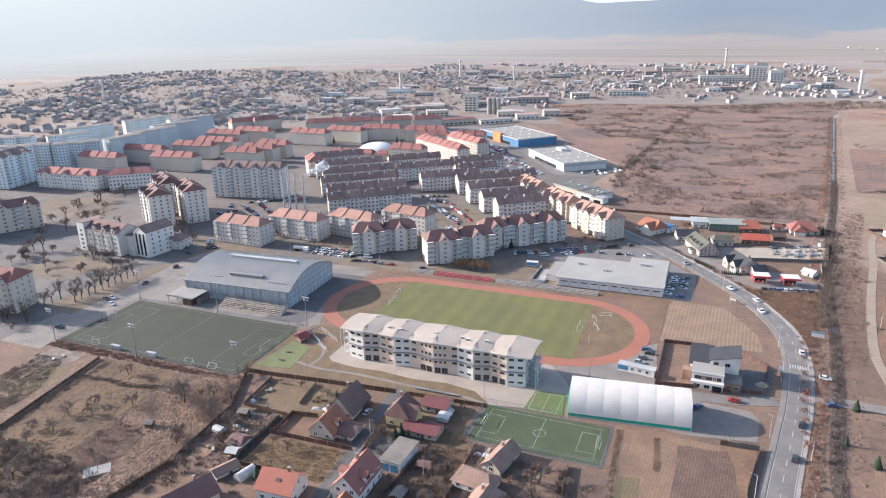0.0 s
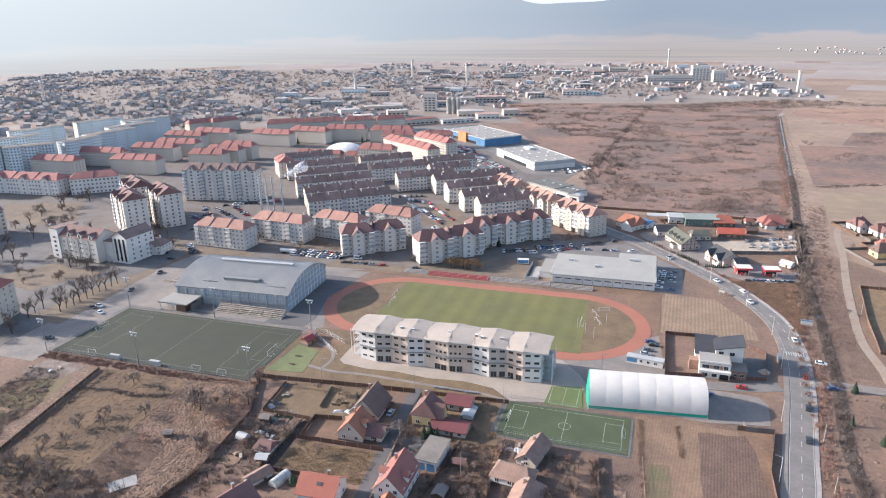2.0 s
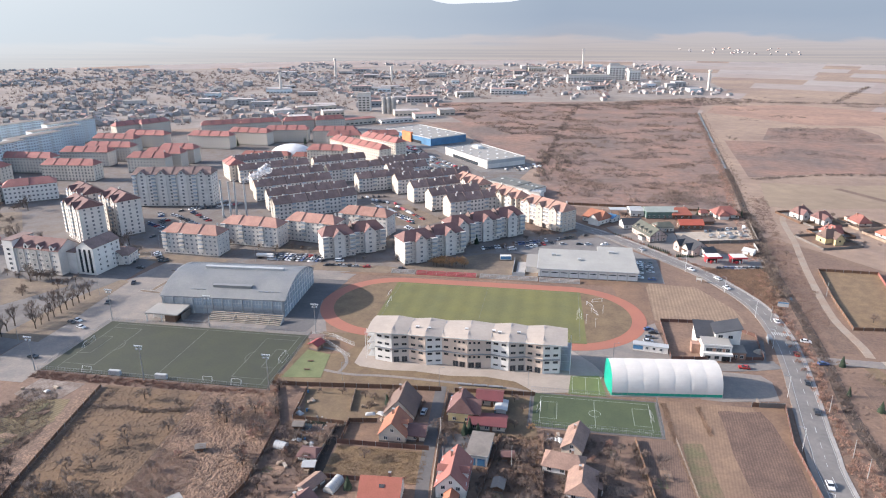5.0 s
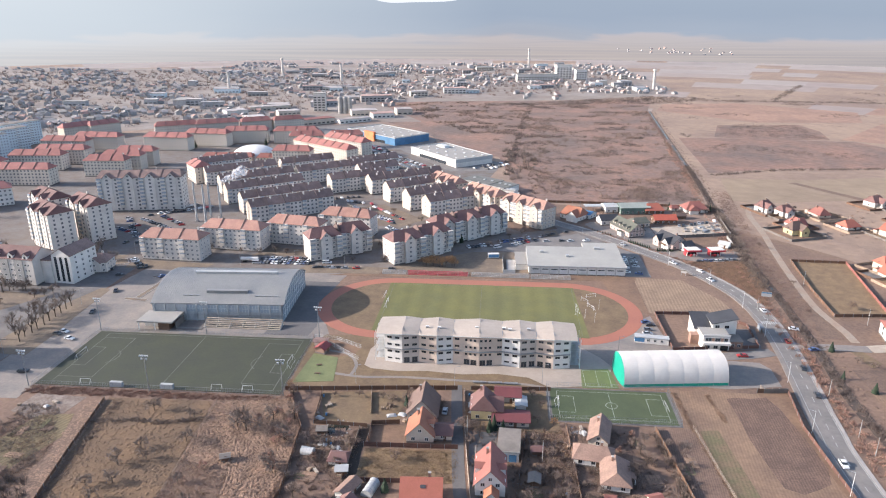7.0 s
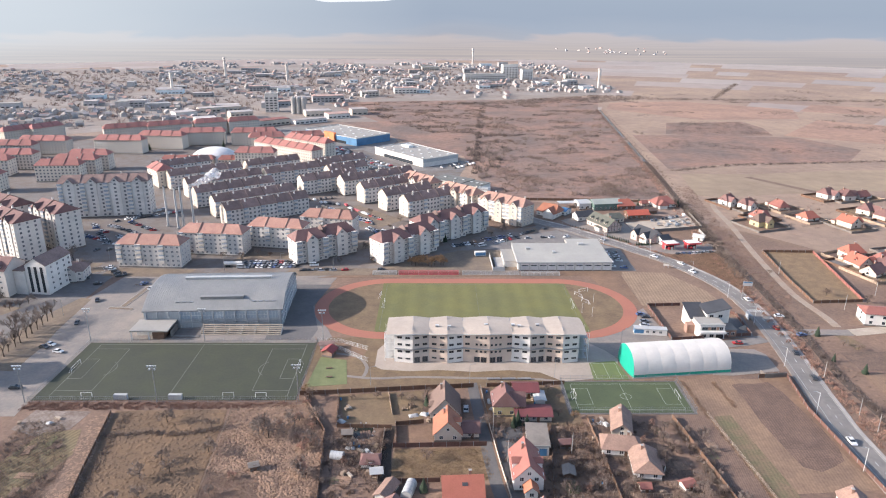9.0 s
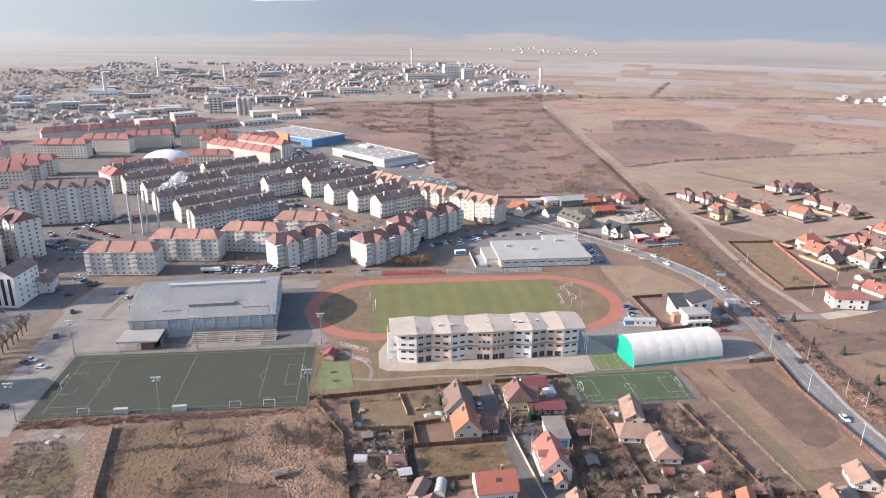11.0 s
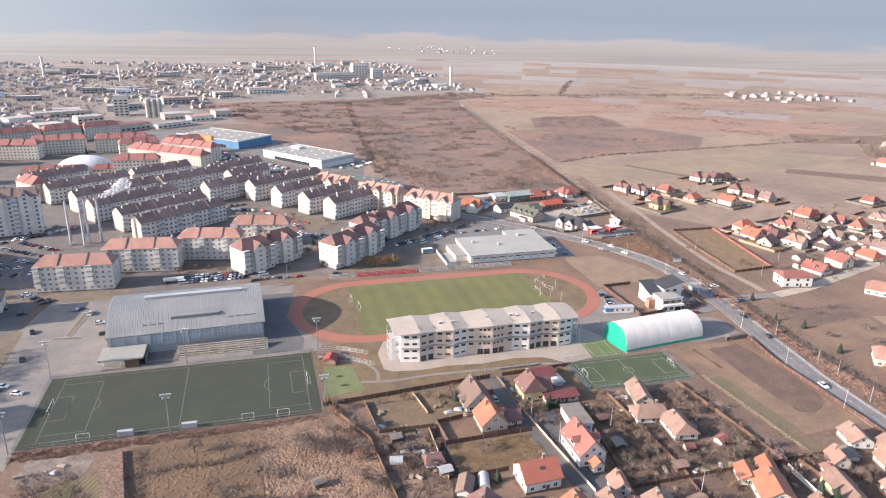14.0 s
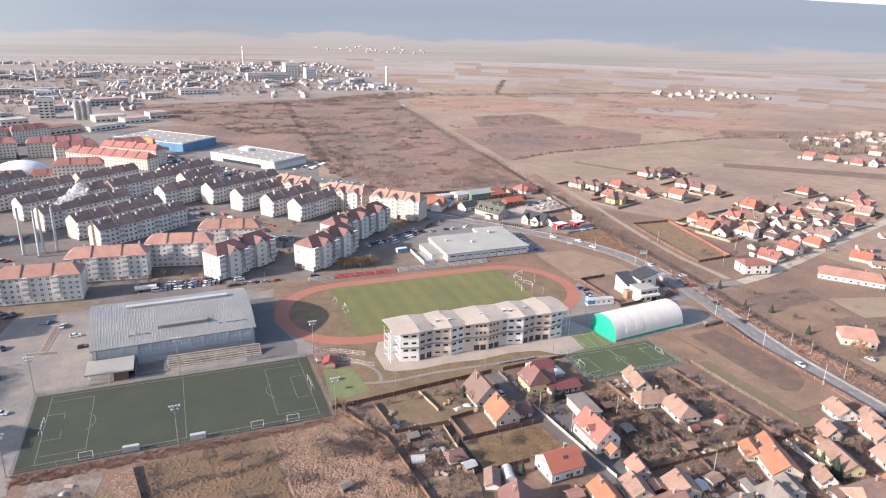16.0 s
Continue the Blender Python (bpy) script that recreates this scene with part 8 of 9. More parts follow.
row_of_cars(-66, 236, -24, 190, 16, -40, 0.1), row_of_cars(-18, 178, 14, 150, 12, 40, 0.2)


for s_, word in zip(FAR_CARS, ("white", "black", "grey", "red")):
    solid("parked_cars", s_, f"{word} cars crowded on the far parking ground", "cars", kind="stuff")

# ---- masts, lamps and goals ----
def floodlight(x, y, h, turn):
    f = thing("floodlight_mast", "tall grey floodlight mast beside the pitch", "floodlight", at(x, y, 0, turn), "floodlight masts")
    part("pole", Shape("steel_grey").tube((0, 0, 0), (0, 0, h), 0.22, 0.12, 8), f)
    part("crossbar", Shape("steel_grey").box(-1.6, 1.6, -0.08, 0.08, h - 0.1, h + 0.05), f)
    part("crossbar", Shape("steel_grey").box(-1.2, 1.2, -0.08, 0.08, h - 1.3, h - 1.15), f)
    lamp = Shape("steel_white", "glass_hall").box(-0.3, 0.3, -0.35, 0.05, -0.3, 0.3).box(-0.26, 0.26, -0.38, -0.34, -0.26, 0.26, 1).mesh("lamp")
    for q, z in ((-1.4, h), (-0.5, h), (0.5, h), (1.4, h), (-0.9, h - 1.2), (0.9, h - 1.2)):
        part("lamp", lamp, f, m=at(q, -0.2, z))
for x, y, t in ((-132.5, 18.4, 180), (-83.5, 18.4, 180), (-133, -30.8, 0), (-85, -30.9, 0), (-33.6, -30, 0), (-32, 17.2, 180)):
    floodlight(x, y, 15.0, t)
def street_lamp(x, y, h, turn, stuff="steel_white"):
    f = thing("street_lamp", "slim pale street lamp beside the road", "street lamp", at(x, y, 0, turn), "street lamps")
    part("pole", Shape(stuff).tube((0, 0, 0), (0, 0, h), 0.09, 0.06, 8), f)
    part("arm", Shape(stuff).tube((0, 0, h), (1.6, 0, h + 0.35), 0.06, 0.05, 6), f)
    part("head", Shape("steel_grey").box(1.4, 2.2, -0.15, 0.15, h + 0.28, h + 0.42), f)
for y in (-100, -70, -39, -4, 34, 66, 100, 128, 158):
    x_, y_, t_ = on_road(y, 6.3)
    street_lamp(x_, y_, 8.5, t_ - 90)
for x, y in ((-8.3, -19), (29.6, -17.2), (63, -13), (96, 14), (60, 150), (98, 172), (-158, -10), (-158, 45), (-40, 104), (-100, 104), (-170, 120), (-70, 110)):
    street_lamp(x, y, 8.0, 0, "steel_grey")
for x, y, h in ((169, -13, 7), (167, -40, 7), (167.5, -50, 7), (36, -50, 8), (39.5, -66, 8), (60.5, -62, 8), (163, -70, 7), (70, -100, 8), (214, 52, 8), (240, 70, 8), (205, 100, 8), (170, 66, 7)):
    f = thing("utility_pole", "weathered wooden utility pole", "pole", at(x, y), "utility poles")
    part("pole", Shape("concrete").tube((0, 0, 0), (0, 0, h), 0.15, 0.1, 8), f)
    part("crossarm", Shape("wood_brown").box(-0.8, 0.8, -0.06, 0.06, h - 0.6, h - 0.45), f)
def goal(x, y, turn, w=5.0, h=2.1, d=1.2):
    g = thing("football_goal", "white football goal on the pitch", "goal", at(x, y, 0.12, turn), "goals")
    for q in (-w / 2, w / 2):
        part("post", Shape("steel_white").tube((q, 0, 0), (q, 0, h), 0.07), g)
        part("stay", Shape("steel_white").tube((q, 0, h), (q, d, 0), 0.04), g)
    part("crossbar", Shape("steel_white").tube((-w / 2, 0, h), (w / 2, 0, h), 0.07), g)
    part("ground_bar", Shape("steel_white").tube((-w / 2, d, 0.05), (w / 2, d, 0.05), 0.04), g)
for x, y, t, w in ((-126.5, -6, 90, 7.3), (-38.2, -6, -90, 7.3), (-112, -27.5, 180, 4), (-60, -27.5, 180, 4), (-48, -27.5, 180, 4), (68.2, -27, 90, 4.5), (106.2, -27, -90, 4.5), (-8.5, 57, 90, 7.3), (83, 57, -90, 7.3), (88, 68, -60, 5), (90, 60, -60, 5), (92, 74, 20, 5), (-11, 68, 90, 5)):
    goal(x, y, t, w, 2.3 if w > 6 else 2.0)
for x in (-99, -79):
    b = thing("dugout", "white roofed team shelter beside the pitch", "shelter", at(x, -28.6, 0.1, 180), "team shelters")
    part("shell", Shape("sheet_light", "glass_hall").box(-2.4, 2.4, 0.6, 0.7, 0, 1.9).box(-2.4, 2.4, -0.6, 0.7, 1.9, 2.0).box(-2.45, -2.4, -0.6, 0.7, 0, 1.9, 1).box(2.4, 2.45, -0.6, 0.7, 0, 1.9, 1), b)
    part("bench", Shape("wood_bench").box(-2.2, 2.2, 0.1, 0.5, 0.4, 0.5), b)
for x in (82, 86, 90, 94):
    st = solid("net_post", Shape("steel_white").tube((0, 0, 0), (0, 0, 5), 0.05).tube((0, 0, 5), (0.8, 0, 5), 0.03), "tall white ball-net post by the field", "post", at(x, 44 + (x % 5) * 4), "net posts")
for x, y, t in ((-26, -6, 10), (-25, -13, 0)):
    q = thing("play_bench", "dark low bench on the playground", "bench", at(x, y, 0.1, t), "playground benches")
    part("seat", Shape("wood_brown").box(-1.2, 1.2, -0.4, 0.4, 0.4, 0.5), q)
    part("leg", Shape("steel_grey").box(-1.0, -0.8, -0.3, 0.3, 0, 0.4), q)
    part("leg", Shape("steel_grey").box(0.8, 1.0, -0.3, 0.3, 0, 0.4), q)
for x in (39, 45, 51):
    q = thing("bike_shelter", "grey low stand before the school", "stand", at(x, -14.6, 0.05, 2), "low stands")
    part("rail", Shape("steel_grey").box(-2.6, 2.6, -0.6, 0.6, 0.5, 0.65), q)
    part("foot", Shape("concrete").box(-2.4, 2.4, -0.3, 0.3, 0, 0.5), q)
def billboard(label, x, y, turn, w, z0, z1, face, strip):
    bb = thing("billboard", label, "billboard", at(x, y, 0, turn))
    part("panel", Shape(face).box(-w / 2, w / 2, -0.1, 0.1, z0, z1), bb)
    part("header_strip", Shape(strip).box(-w / 2 + 0.1, w / 2 - 0.1, -0.13, -0.1, z1 - 0.7, z1 - 0.1), bb)
    for q in (-w * 0.38, w * 0.38):
        part("post", Shape("steel_grey").box(q - 0.1, q + 0.1, 0.1, 0.25, 0, z1 - 0.2), bb)
billboard("pale roadside billboard on posts", 179, 80, -8, 4.8, 1.2, 3.6, "sheet_light", "store_blue")
billboard("small dark roadside board on two posts", 145.8, 109.5, -25, 3.0, 1.4, 3.4, "concrete", "dark_base")
bs = thing("bus_shelter", "grey roofed bus shelter beside the road", "shelter", at(163.2, 42, 0.1, 86))
part("roof", Shape("steel_grey").box(-2.5, 2.5, -0.8, 0.8, 2.4, 2.55), bs)
part("back", Shape("glass_hall").box(-2.4, 2.4, 0.65, 0.72, 0.2, 2.3), bs)
ws = thing("lot_wall", "dark walled enclosure beside the lot", "wall", at(150, -12.8, 0, 6))
part("wall", Shape("dark_base").box(-4.5, 4.5, -0.15, 0.15, 0, 1.9).box(-4.5, -4.2, 0.16, 3.4, 0, 1.9), ws)

# steam from the boiler house
steam = Shape("steam")
m_ = bpy.data.materials.new("steam")
m_.use_nodes = True
nn, ll = m_.node_tree.nodes, m_.node_tree.links
tr, mx = nn.new("ShaderNodeBsdfTransparent"), nn.new("ShaderNodeMixShader")
nz = nn.new("ShaderNodeTexNoise")
nz.inputs["Scale"].default_value = 0.35
mr = nn.new("ShaderNodeMapRange")
mr.inputs["To Min"].default_value, mr.inputs["To Max"].default_value = 0.0, 0.6
mr.inputs["From Min"].default_value, mr.inputs["From Max"].default_value = 0.35, 0.7
ge = nn.new("ShaderNodeNewGeometry")
ll.new(ge.outputs["Position"], nz.inputs["Vector"]), ll.new(nz.outputs["Fac"], mr.inputs["Value"])
nn["Principled BSDF"].inputs["Base Color"].default_value = (0.85, 0.85, 0.86, 1)
nn["Principled BSDF"].inputs["Roughness"].default_value = 1.0
ll.new(mr.outputs["Result"], mx.inputs[0]), ll.new(tr.outputs[0], mx.inputs[1]), ll.new(nn["Principled BSDF"].outputs[0], mx.inputs[2])
ll.new(mx.outputs[0], nn["Material Output"].inputs["Surface"])
MAT["steam"] = m_
def blob(shape, c, r, n=10, k=6, squash=1.0, jitter=0.0):
    v = []
    for j in range(k + 1):
        b = math.pi * j / k - math.pi / 2
        for i in range(n):
            a = 2 * math.pi * i / n
            q = r * (1 + rng.uniform(-jitter, jitter))
            v.append((c[0] + q * math.cos(a) * math.cos(b), c[1] + q * math.sin(a) * math.cos(b), c[2] + q * math.sin(b) * squash))
    shape.add(v, [(j * n + i, j * n + (i + 1) % n, (j + 1) * n + (i + 1) % n, (j + 1) * n + i) for j in range(k) for i in range(n)])
for i in range(9):
    blob(steam, (-144.6 + i * 1.9, 189.2 + i * 0.7, 27.4 + i * 0.8 + rng.uniform(-.5, .5)), 0.8 + i * 0.36, jitter=0.16)
solid("steam_plume", steam, "drifting white steam above the boiler chimney", "steam", smooth=True, kind="stuff")


# ---- trees and shrubs ----
patch("ground_weeds", [(148, 132), (184, 139), (185, 100), (178, 70), (173, 66), (171, 88), (158, 118)], "tuft_ground", 0.03, "rough brown weeds beside the road")
def tree_meshes(seed, h=7.0, spread=0.75, twig="twigs", dense=1.0, levels=4):
    r = random.Random(seed)
    trunk, crown = Shape("bark"), Shape(twig)
    def grow(p, d, ln, rad, lev):
        q = p + d * ln
        if lev <= 1:
            trunk.tube(p, q, rad, rad * 0.7, 5)
        else:
            crown.tube(p, q, rad, rad * 0.5, 3)
        if lev >= levels:
            return
        kids = {0: 5, 1: 4, 2: int(4 * dense), 3: int(5 * dense)}.get(lev, 4)
        for k in range(kids):
            t = r.uniform(0.35, 1.0) if lev else r.uniform(0.55, 1.0)
            o = p + d * ln * t
            a = r.uniform(0, 2 * math.pi)
            side = d.orthogonal().normalized()
            side.rotate(Matrix.Rotation(a, 3, d))
            nd = (d * r.uniform(0.4, 0.9) + side * r.uniform(0.6, 1.2) * spread + Vector((0, 0, 0.18))).normalized()
            grow(o, nd, ln * r.uniform(0.55, 0.8), max(rad * 0.45, 0.042), lev + 1)
    grow(Vector((0, 0, -0.2)), Vector((r.uniform(-.06, .06), r.uniform(-.06, .06), 1)).normalized(), h * 0.36, h * 0.022, 0)
    return trunk.mesh("trunk"), crown.mesh("crown")
BARE = [tree_meshes(s, 7.0, 1.0, "twigs", 1.15) for s in (1, 2, 3, 4)]
TALLT = [tree_meshes(s, 11, 0.42, "twigs_grey", 0.9) for s in (5, 6)]
GREYT = [tree_meshes(s, 7.0, 1.15, "twigs_grey", 1.1) for s in (31, 32, 33)]
REDT = [tree_meshes(s, 5, 0.9, "twigs_red", 1.3) for s in (8, 9)]
GOLD = [tree_meshes(s, 7, 0.8, "twigs_gold", 1.3) for s in (11,)]
def tree(label, x, y, kind, size=1.0, group="", name="tree"):
    t = thing(name, label, name.replace("_", " "), pose(x, y, 0, 0, 0, rng.uniform(0, 360)) @ Matrix.Diagonal((size, size, size, 1)), group)
    part("trunk", kind[0], t)
    part("crown", kind[1], t)
    return t
ORCH = [(-76.4, -43.8), (-60.1, -47), (-70.2, -65.5), (-73.5, -74.2), (-65.7, -70.9), (-77.3, -85.3), (-70, -83.2), (-72.4, -91.3), (-56.7, -60.9), (-80.4, -95.1)]
for x, y in ORCH:
    tree("bare fruit tree in the orchard meadow", x, y, rng.choice(GREYT), rng.uniform(0.9, 1.2), "orchard trees")
for x, y, s in ((-39.3, -53.2, 1.55), (-43.2, -51, 1.2), (-24.2, -57.2, 1.0), (-24.7, -45, 1.1), (-32, -46, 1.0), (-25.1, -71.5, 0.9), (-23, -75, 0.7), (-50, -82, 0.6), (-44, -90, 0.6), (-47, -97, 0.7)):
    tree("bare spreading tree in rough grass", x, y, rng.choice(GREYT), s * 1.3, "field trees")
for i in range(10):
    tree("bare pollarded street tree", -161.5 + rng.uniform(-.6, .6), 4 + i * 4.3, TALLT[i % 2], rng.uniform(0.95, 1.3), "street trees")
for i in range(8):
    tree("bare street tree beside the pavement", -170 + rng.uniform(-3, 3), -6 + i * 5.5, TALLT[i % 2], rng.uniform(0.9, 1.4), "street trees")
for i in range(12):
    tree("bare tree before the flats", -186 - i * 8 + rng.uniform(-3, 3), 34 + rng.uniform(-14, 18), rng.choice(BARE), rng.uniform(0.8, 1.3), "square trees")
for x, y in ((-30, -30), (34, -47), (40, -50), (38, -55), (58, -52), (62, -60), (60, -70), (57, -80), (63, -86), (72, -48), (90, -52), (93, -60), (90, -68), (94, -84), (73, -84), (88, -88), (68, -66), (66, -74), (100, -100), (72, -104), (64, -98), (58, -112), (115, -96), (124, -106), (132, -112), (98, -134), (70, -130), (20, -100), (12, -104), (-8, -92), (-14, -86), (-20, -96), (-34, -104), (-44, -108), (-12, -110), (34, -112), (14, -64), (8, -98)):
    tree("bare garden tree among houses", x + rng.uniform(-1, 1), y + rng.uniform(-1, 1), rng.choice(BARE), rng.uniform(0.7, 1.15), "garden trees")
grove = random.Random(77)
for x0, x1, y0, y1, n in ((57, 66, -92, -50, 7), (87, 96, -92, -48, 9), (99, 108, -92, -50, 8), (68, 78, -92, -70, 5), (52, 132, -136, -94, 20), (-18, 1, -78, -50, 6), (-28, 34, -128, -100, 10), (36, 44, -46, -40, 2), (-14, 30, -44, -25, 6)):
    for _ in range(n):
        tree("bare spreading fruit tree in a garden", grove.uniform(x0, x1), grove.uniform(y0, y1), grove.choice(BARE + GREYT), grove.uniform(0.5, 0.95), "garden fruit trees")
for i in range(14):
    tree("bare tree among vegetable plots", rng.uniform(-135, -96), rng.uniform(-130, -84), rng.choice(BARE), rng.uniform(0.9, 1.4), "plot trees")
for x, y in ((-80, -98), (-73, -97), (-66, -96), (-60, -99), (-76, -104), (-58, -107), (-50, -104), (-86, -106), (-62, -113)):
    tree("dense bare tree in a dark thicket", x + rng.uniform(-1, 1), y, rng.choice(GREYT), rng.uniform(0.9, 1.3), "thicket trees")
park = random.Random(91)
for x0, x1, y0, y1, n in ((-310, -245, 92, 124, 12), (-262, -240, 24, 60, 8), (-232, -176, 52, 64, 9), (-196, -168, 100, 122, 6), (-330, -300, 120, 190, 7), (-180, -160, -34, -12, 6), (-240, -200, -60, -30, 8)):
    for _ in range(n):
        tree("bare grey tree beside the street", park.uniform(x0, x1), park.uniform(y0, y1), park.choice(GREYT + TALLT), park.uniform(0.9, 1.5), "park trees")
for x, y in ((-316, 139), (-316, 158), (-324, 190), (-281, 80), (-253, 46), (-300, 150), (-330, 150), (-290, 120), (-308, 110)):
    tree("bare tree on the square among flats", x, y, rng.choice(GREYT), rng.uniform(1.1, 1.6), "square trees")
for i in range(34):
    v_ = -110 + i * 7.0
    tree("reddish roadside bush beside the ditch", 169.5 + 10 * math.sin(v_ / 60) * 0.15 + rng.uniform(-1.5, 2) + max(0, v_ - 20) * 0.06, v_, rng.choice(REDT), rng.uniform(0.4, 0.75), "roadside bushes", "bush")
for i in range(9):
    tree("bare yellowish willow bush behind the track", 3 + i * 2.2 + rng.uniform(-1, 1), 112.5 + rng.uniform(-1.5, 1.5), GOLD[0], rng.uniform(0.9, 1.35), "willow bushes", "bush")
tree("golden weeping willow in a garden", 186, -58, GOLD[0], 1.6), tree("golden bush beside the pitch", -32, -25.5, GOLD[0], 0.8, name="bush"), tree("golden bush beside the small pitch", 65.5, -41, GOLD[0], 0.6, name="bush")
for x, y in ((52, 168), (60, 178), (46, 152), (40, 146), (-80, 126), (-60, 148), (-70, 142), (-108, 126), (-40, 160), (-20, 148), (-52, 196), (-40, 205), (-30, 220), (62, 182), (18, 150), (-14, 184), (200, 100), (203, 160), (208, 200), (196, 246), (192, 236), (118, 225), (168, 225), (145, 215), (215, 70), (190, -20), (196, 10), (230, 60), (250, 85), (296, 120), (320, 125), (350, 140), (380, 90), (270, 130)):
    tree("bare tree among buildings", x, y, rng.choice(BARE), rng.uniform(0.6, 1.0), "town trees")

for i, (x, y, _) in enumerate(VILLAGE[:30]):
    a = 18 + rng.uniform(-6, 6)
    w, d = rng.uniform(9, 14), rng.uniform(9, 14)
    c_, s_ = math.cos(radians(a)), math.sin(radians(a))
    q = [(x + p * c_ - r_ * s_, y + p * s_ + r_ * c_) for p, r_ in ((-w, -d), (w, -d), (w, d), (-w, d))]
    kind = rng.choice(["garden_soil", "lawn_winter", "orchard_grass", "meadow", "old_asphalt"])
    patch("garden_yard", q, kind, 0.02 + 0.0009 * i, {"garden_soil": "dug brown garden of a village house", "lawn_winter": "dull winter lawn of a village house", "orchard_grass": "brown grass yard of a village house", "meadow": "dry grass yard of a village house", "old_asphalt": "paved grey yard of a village house"}[kind], 0.3, "garden")
    g_ = thing("garden_fence", "board fence round a village garden", "fence", group="village fences")
    for (x0, y0), (x1, y1) in zip(q, q[1:] + q[:1]):
        ln, an = math.hypot(x1 - x0, y1 - y0), math.degrees(math.atan2(y1 - y0, x1 - x0))
        part("fence_run", Shape(("wood_brown", "dark_base", "timber")[i % 3]).box(0, ln, -0.06, 0.06, 0, 1.5), g_, m=at(x0, y0, 0, an))
for i in range(36):
    x, y, _ = rng.choice(VILLAGE[:38])
    tree("bare tree in a village garden", x + rng.uniform(-14, 14), y + rng.uniform(8, 14) * rng.choice([-1, 1]), rng.choice(BARE), rng.uniform(0.6, 1.0), "village trees")

def conifer_mesh(seed, h=6.0, w=1.6):
    r = random.Random(seed)
    trunk, crown = Shape("bark").tube((0, 0, -0.2), (0, 0, h * 0.9), 0.14, 0.03, 6), Shape("conifer")
    n = 15
    for k in range(n):
        z = h * (0.08 + 0.9 * k / n)
        rad = w * (1 - k / n) + 0.12
        m = 11
        for i in range(m):
            a = 2 * math.pi * (i + r.random() * 0.7) / m
            q = rad * r.uniform(0.7, 1.12)
            c_, s_ = math.cos(a), math.sin(a)
            wd = 0.14 + q * 0.26
            crown.add([(0, 0, z + 0.35), (c_ * q - s_ * wd, s_ * q + c_ * wd, z - 0.30), (c_ * q * 1.15, s_ * q * 1.15, z - 0.48), (c_ * q + s_ * wd, s_ * q - c_ * wd, z - 0.30)], [(0, 1, 2), (0, 2, 3)])
    return trunk.mesh("trunk"), crown.mesh("crown")
CONE = [conifer_mesh(21), conifer_mesh(22, 6, 1.2)]
for x, y, s in ((13.2, -33, 0.8), (45, -45, 1.0), (43.5, -46.5, 0.9), (48, -46, 0.8), (13, -80, 0.8), (101, -112, 1.5), (104, -115, 1.3), (60, 208, 1.3), (40, 186, 1.2), (22, 156, 1.2), (-22, 158, 1.0), (180, 0, 0.7), (187, -10, 0.8), (186, 24, 0.8), (184, -34, 0.8), (196, 240, 1.0), (168, 244, 1.0), (-250, 470, 1.4), (-280, 455, 1.4), (-210, 476, 1.4)):
    tree("dark green conifer beside buildings", x, y, rng.choice(CONE), s, "conifers", "conifer")
for i in range(8):
    tree("small clipped thuja beside the forecourt", 106.5 + i * 1.5, 189 - i * 1.45, CONE[1], 0.3, "thuja hedge", "thuja")
for i in range(13):
    tree("clipped dark thuja along the road", 126 + i * 0.87, 165.5 - i * 0.96, CONE[1], 0.42, "thuja hedge", "thuja")
for i in range(10):
    tree("clipped dark thuja before the house", 140.3 + i * 1.0, 149.6 + i * 0.02, CONE[1], 0.42, "thuja hedge", "thuja")

for x, y in ((-96, 124), (-88, 130), (-128, 128), (-66, 128), (-34, 150), (-26, 142), (4, 148), (12, 156), (-60, 180), (-84, 170), (-110, 160), (-8, 200), (30, 196), (44, 180), (-150, 140), (-20, 118), (10, 120), (-38, 116)):
    tree("bare tree in a yard between flats", x, y, rng.choice(GREYT), rng.uniform(0.8, 1.25), "yard trees")

# ---- strips of land east of the ditch ----
for poly, kind, lab in (([(183, -90), (204, -90), (206, -62), (184, -60)], "far_pasture", "dull green meadow strip east of the ditch"), ([(186, -30), (222, -26), (226, -8), (186, -10)], "stubble", "tan stubble strip east of the ditch"),
                        ([(187, -8), (226, -6), (230, 10), (187, 8)], "garden_soil", "dug brown garden strip east of the ditch"), ([(226, -30), (256, -34), (262, -14), (230, -6)], "far_pasture", "dull green meadow strip east of the ditch"),
                        ([(208, -88), (262, -80), (258, -38), (210, -64)], "meadow", "dry grass plot east of the ditch"), ([(188, 36), (197, 36), (201, 110), (191, 110)], "tuft_ground", "dry weeds beside the dirt road"), ([(193.6, 27), (199, 24), (202, 14), (196, 10)], "lawn_winter", "dull garden strip beside the lane")):
    patch("field_strip", poly, kind, 0.045, lab)
for x, y in ((190, -70), (198, -78), (206, -30), (214, -18), (222, -40), (232, -20), (240, -50), (205, 2), (216, 6), (192, 14)):
    tree("bare fruit tree east of the ditch", x, y, rng.choice(GREYT), rng.uniform(0.5, 0.8), "eastern trees")

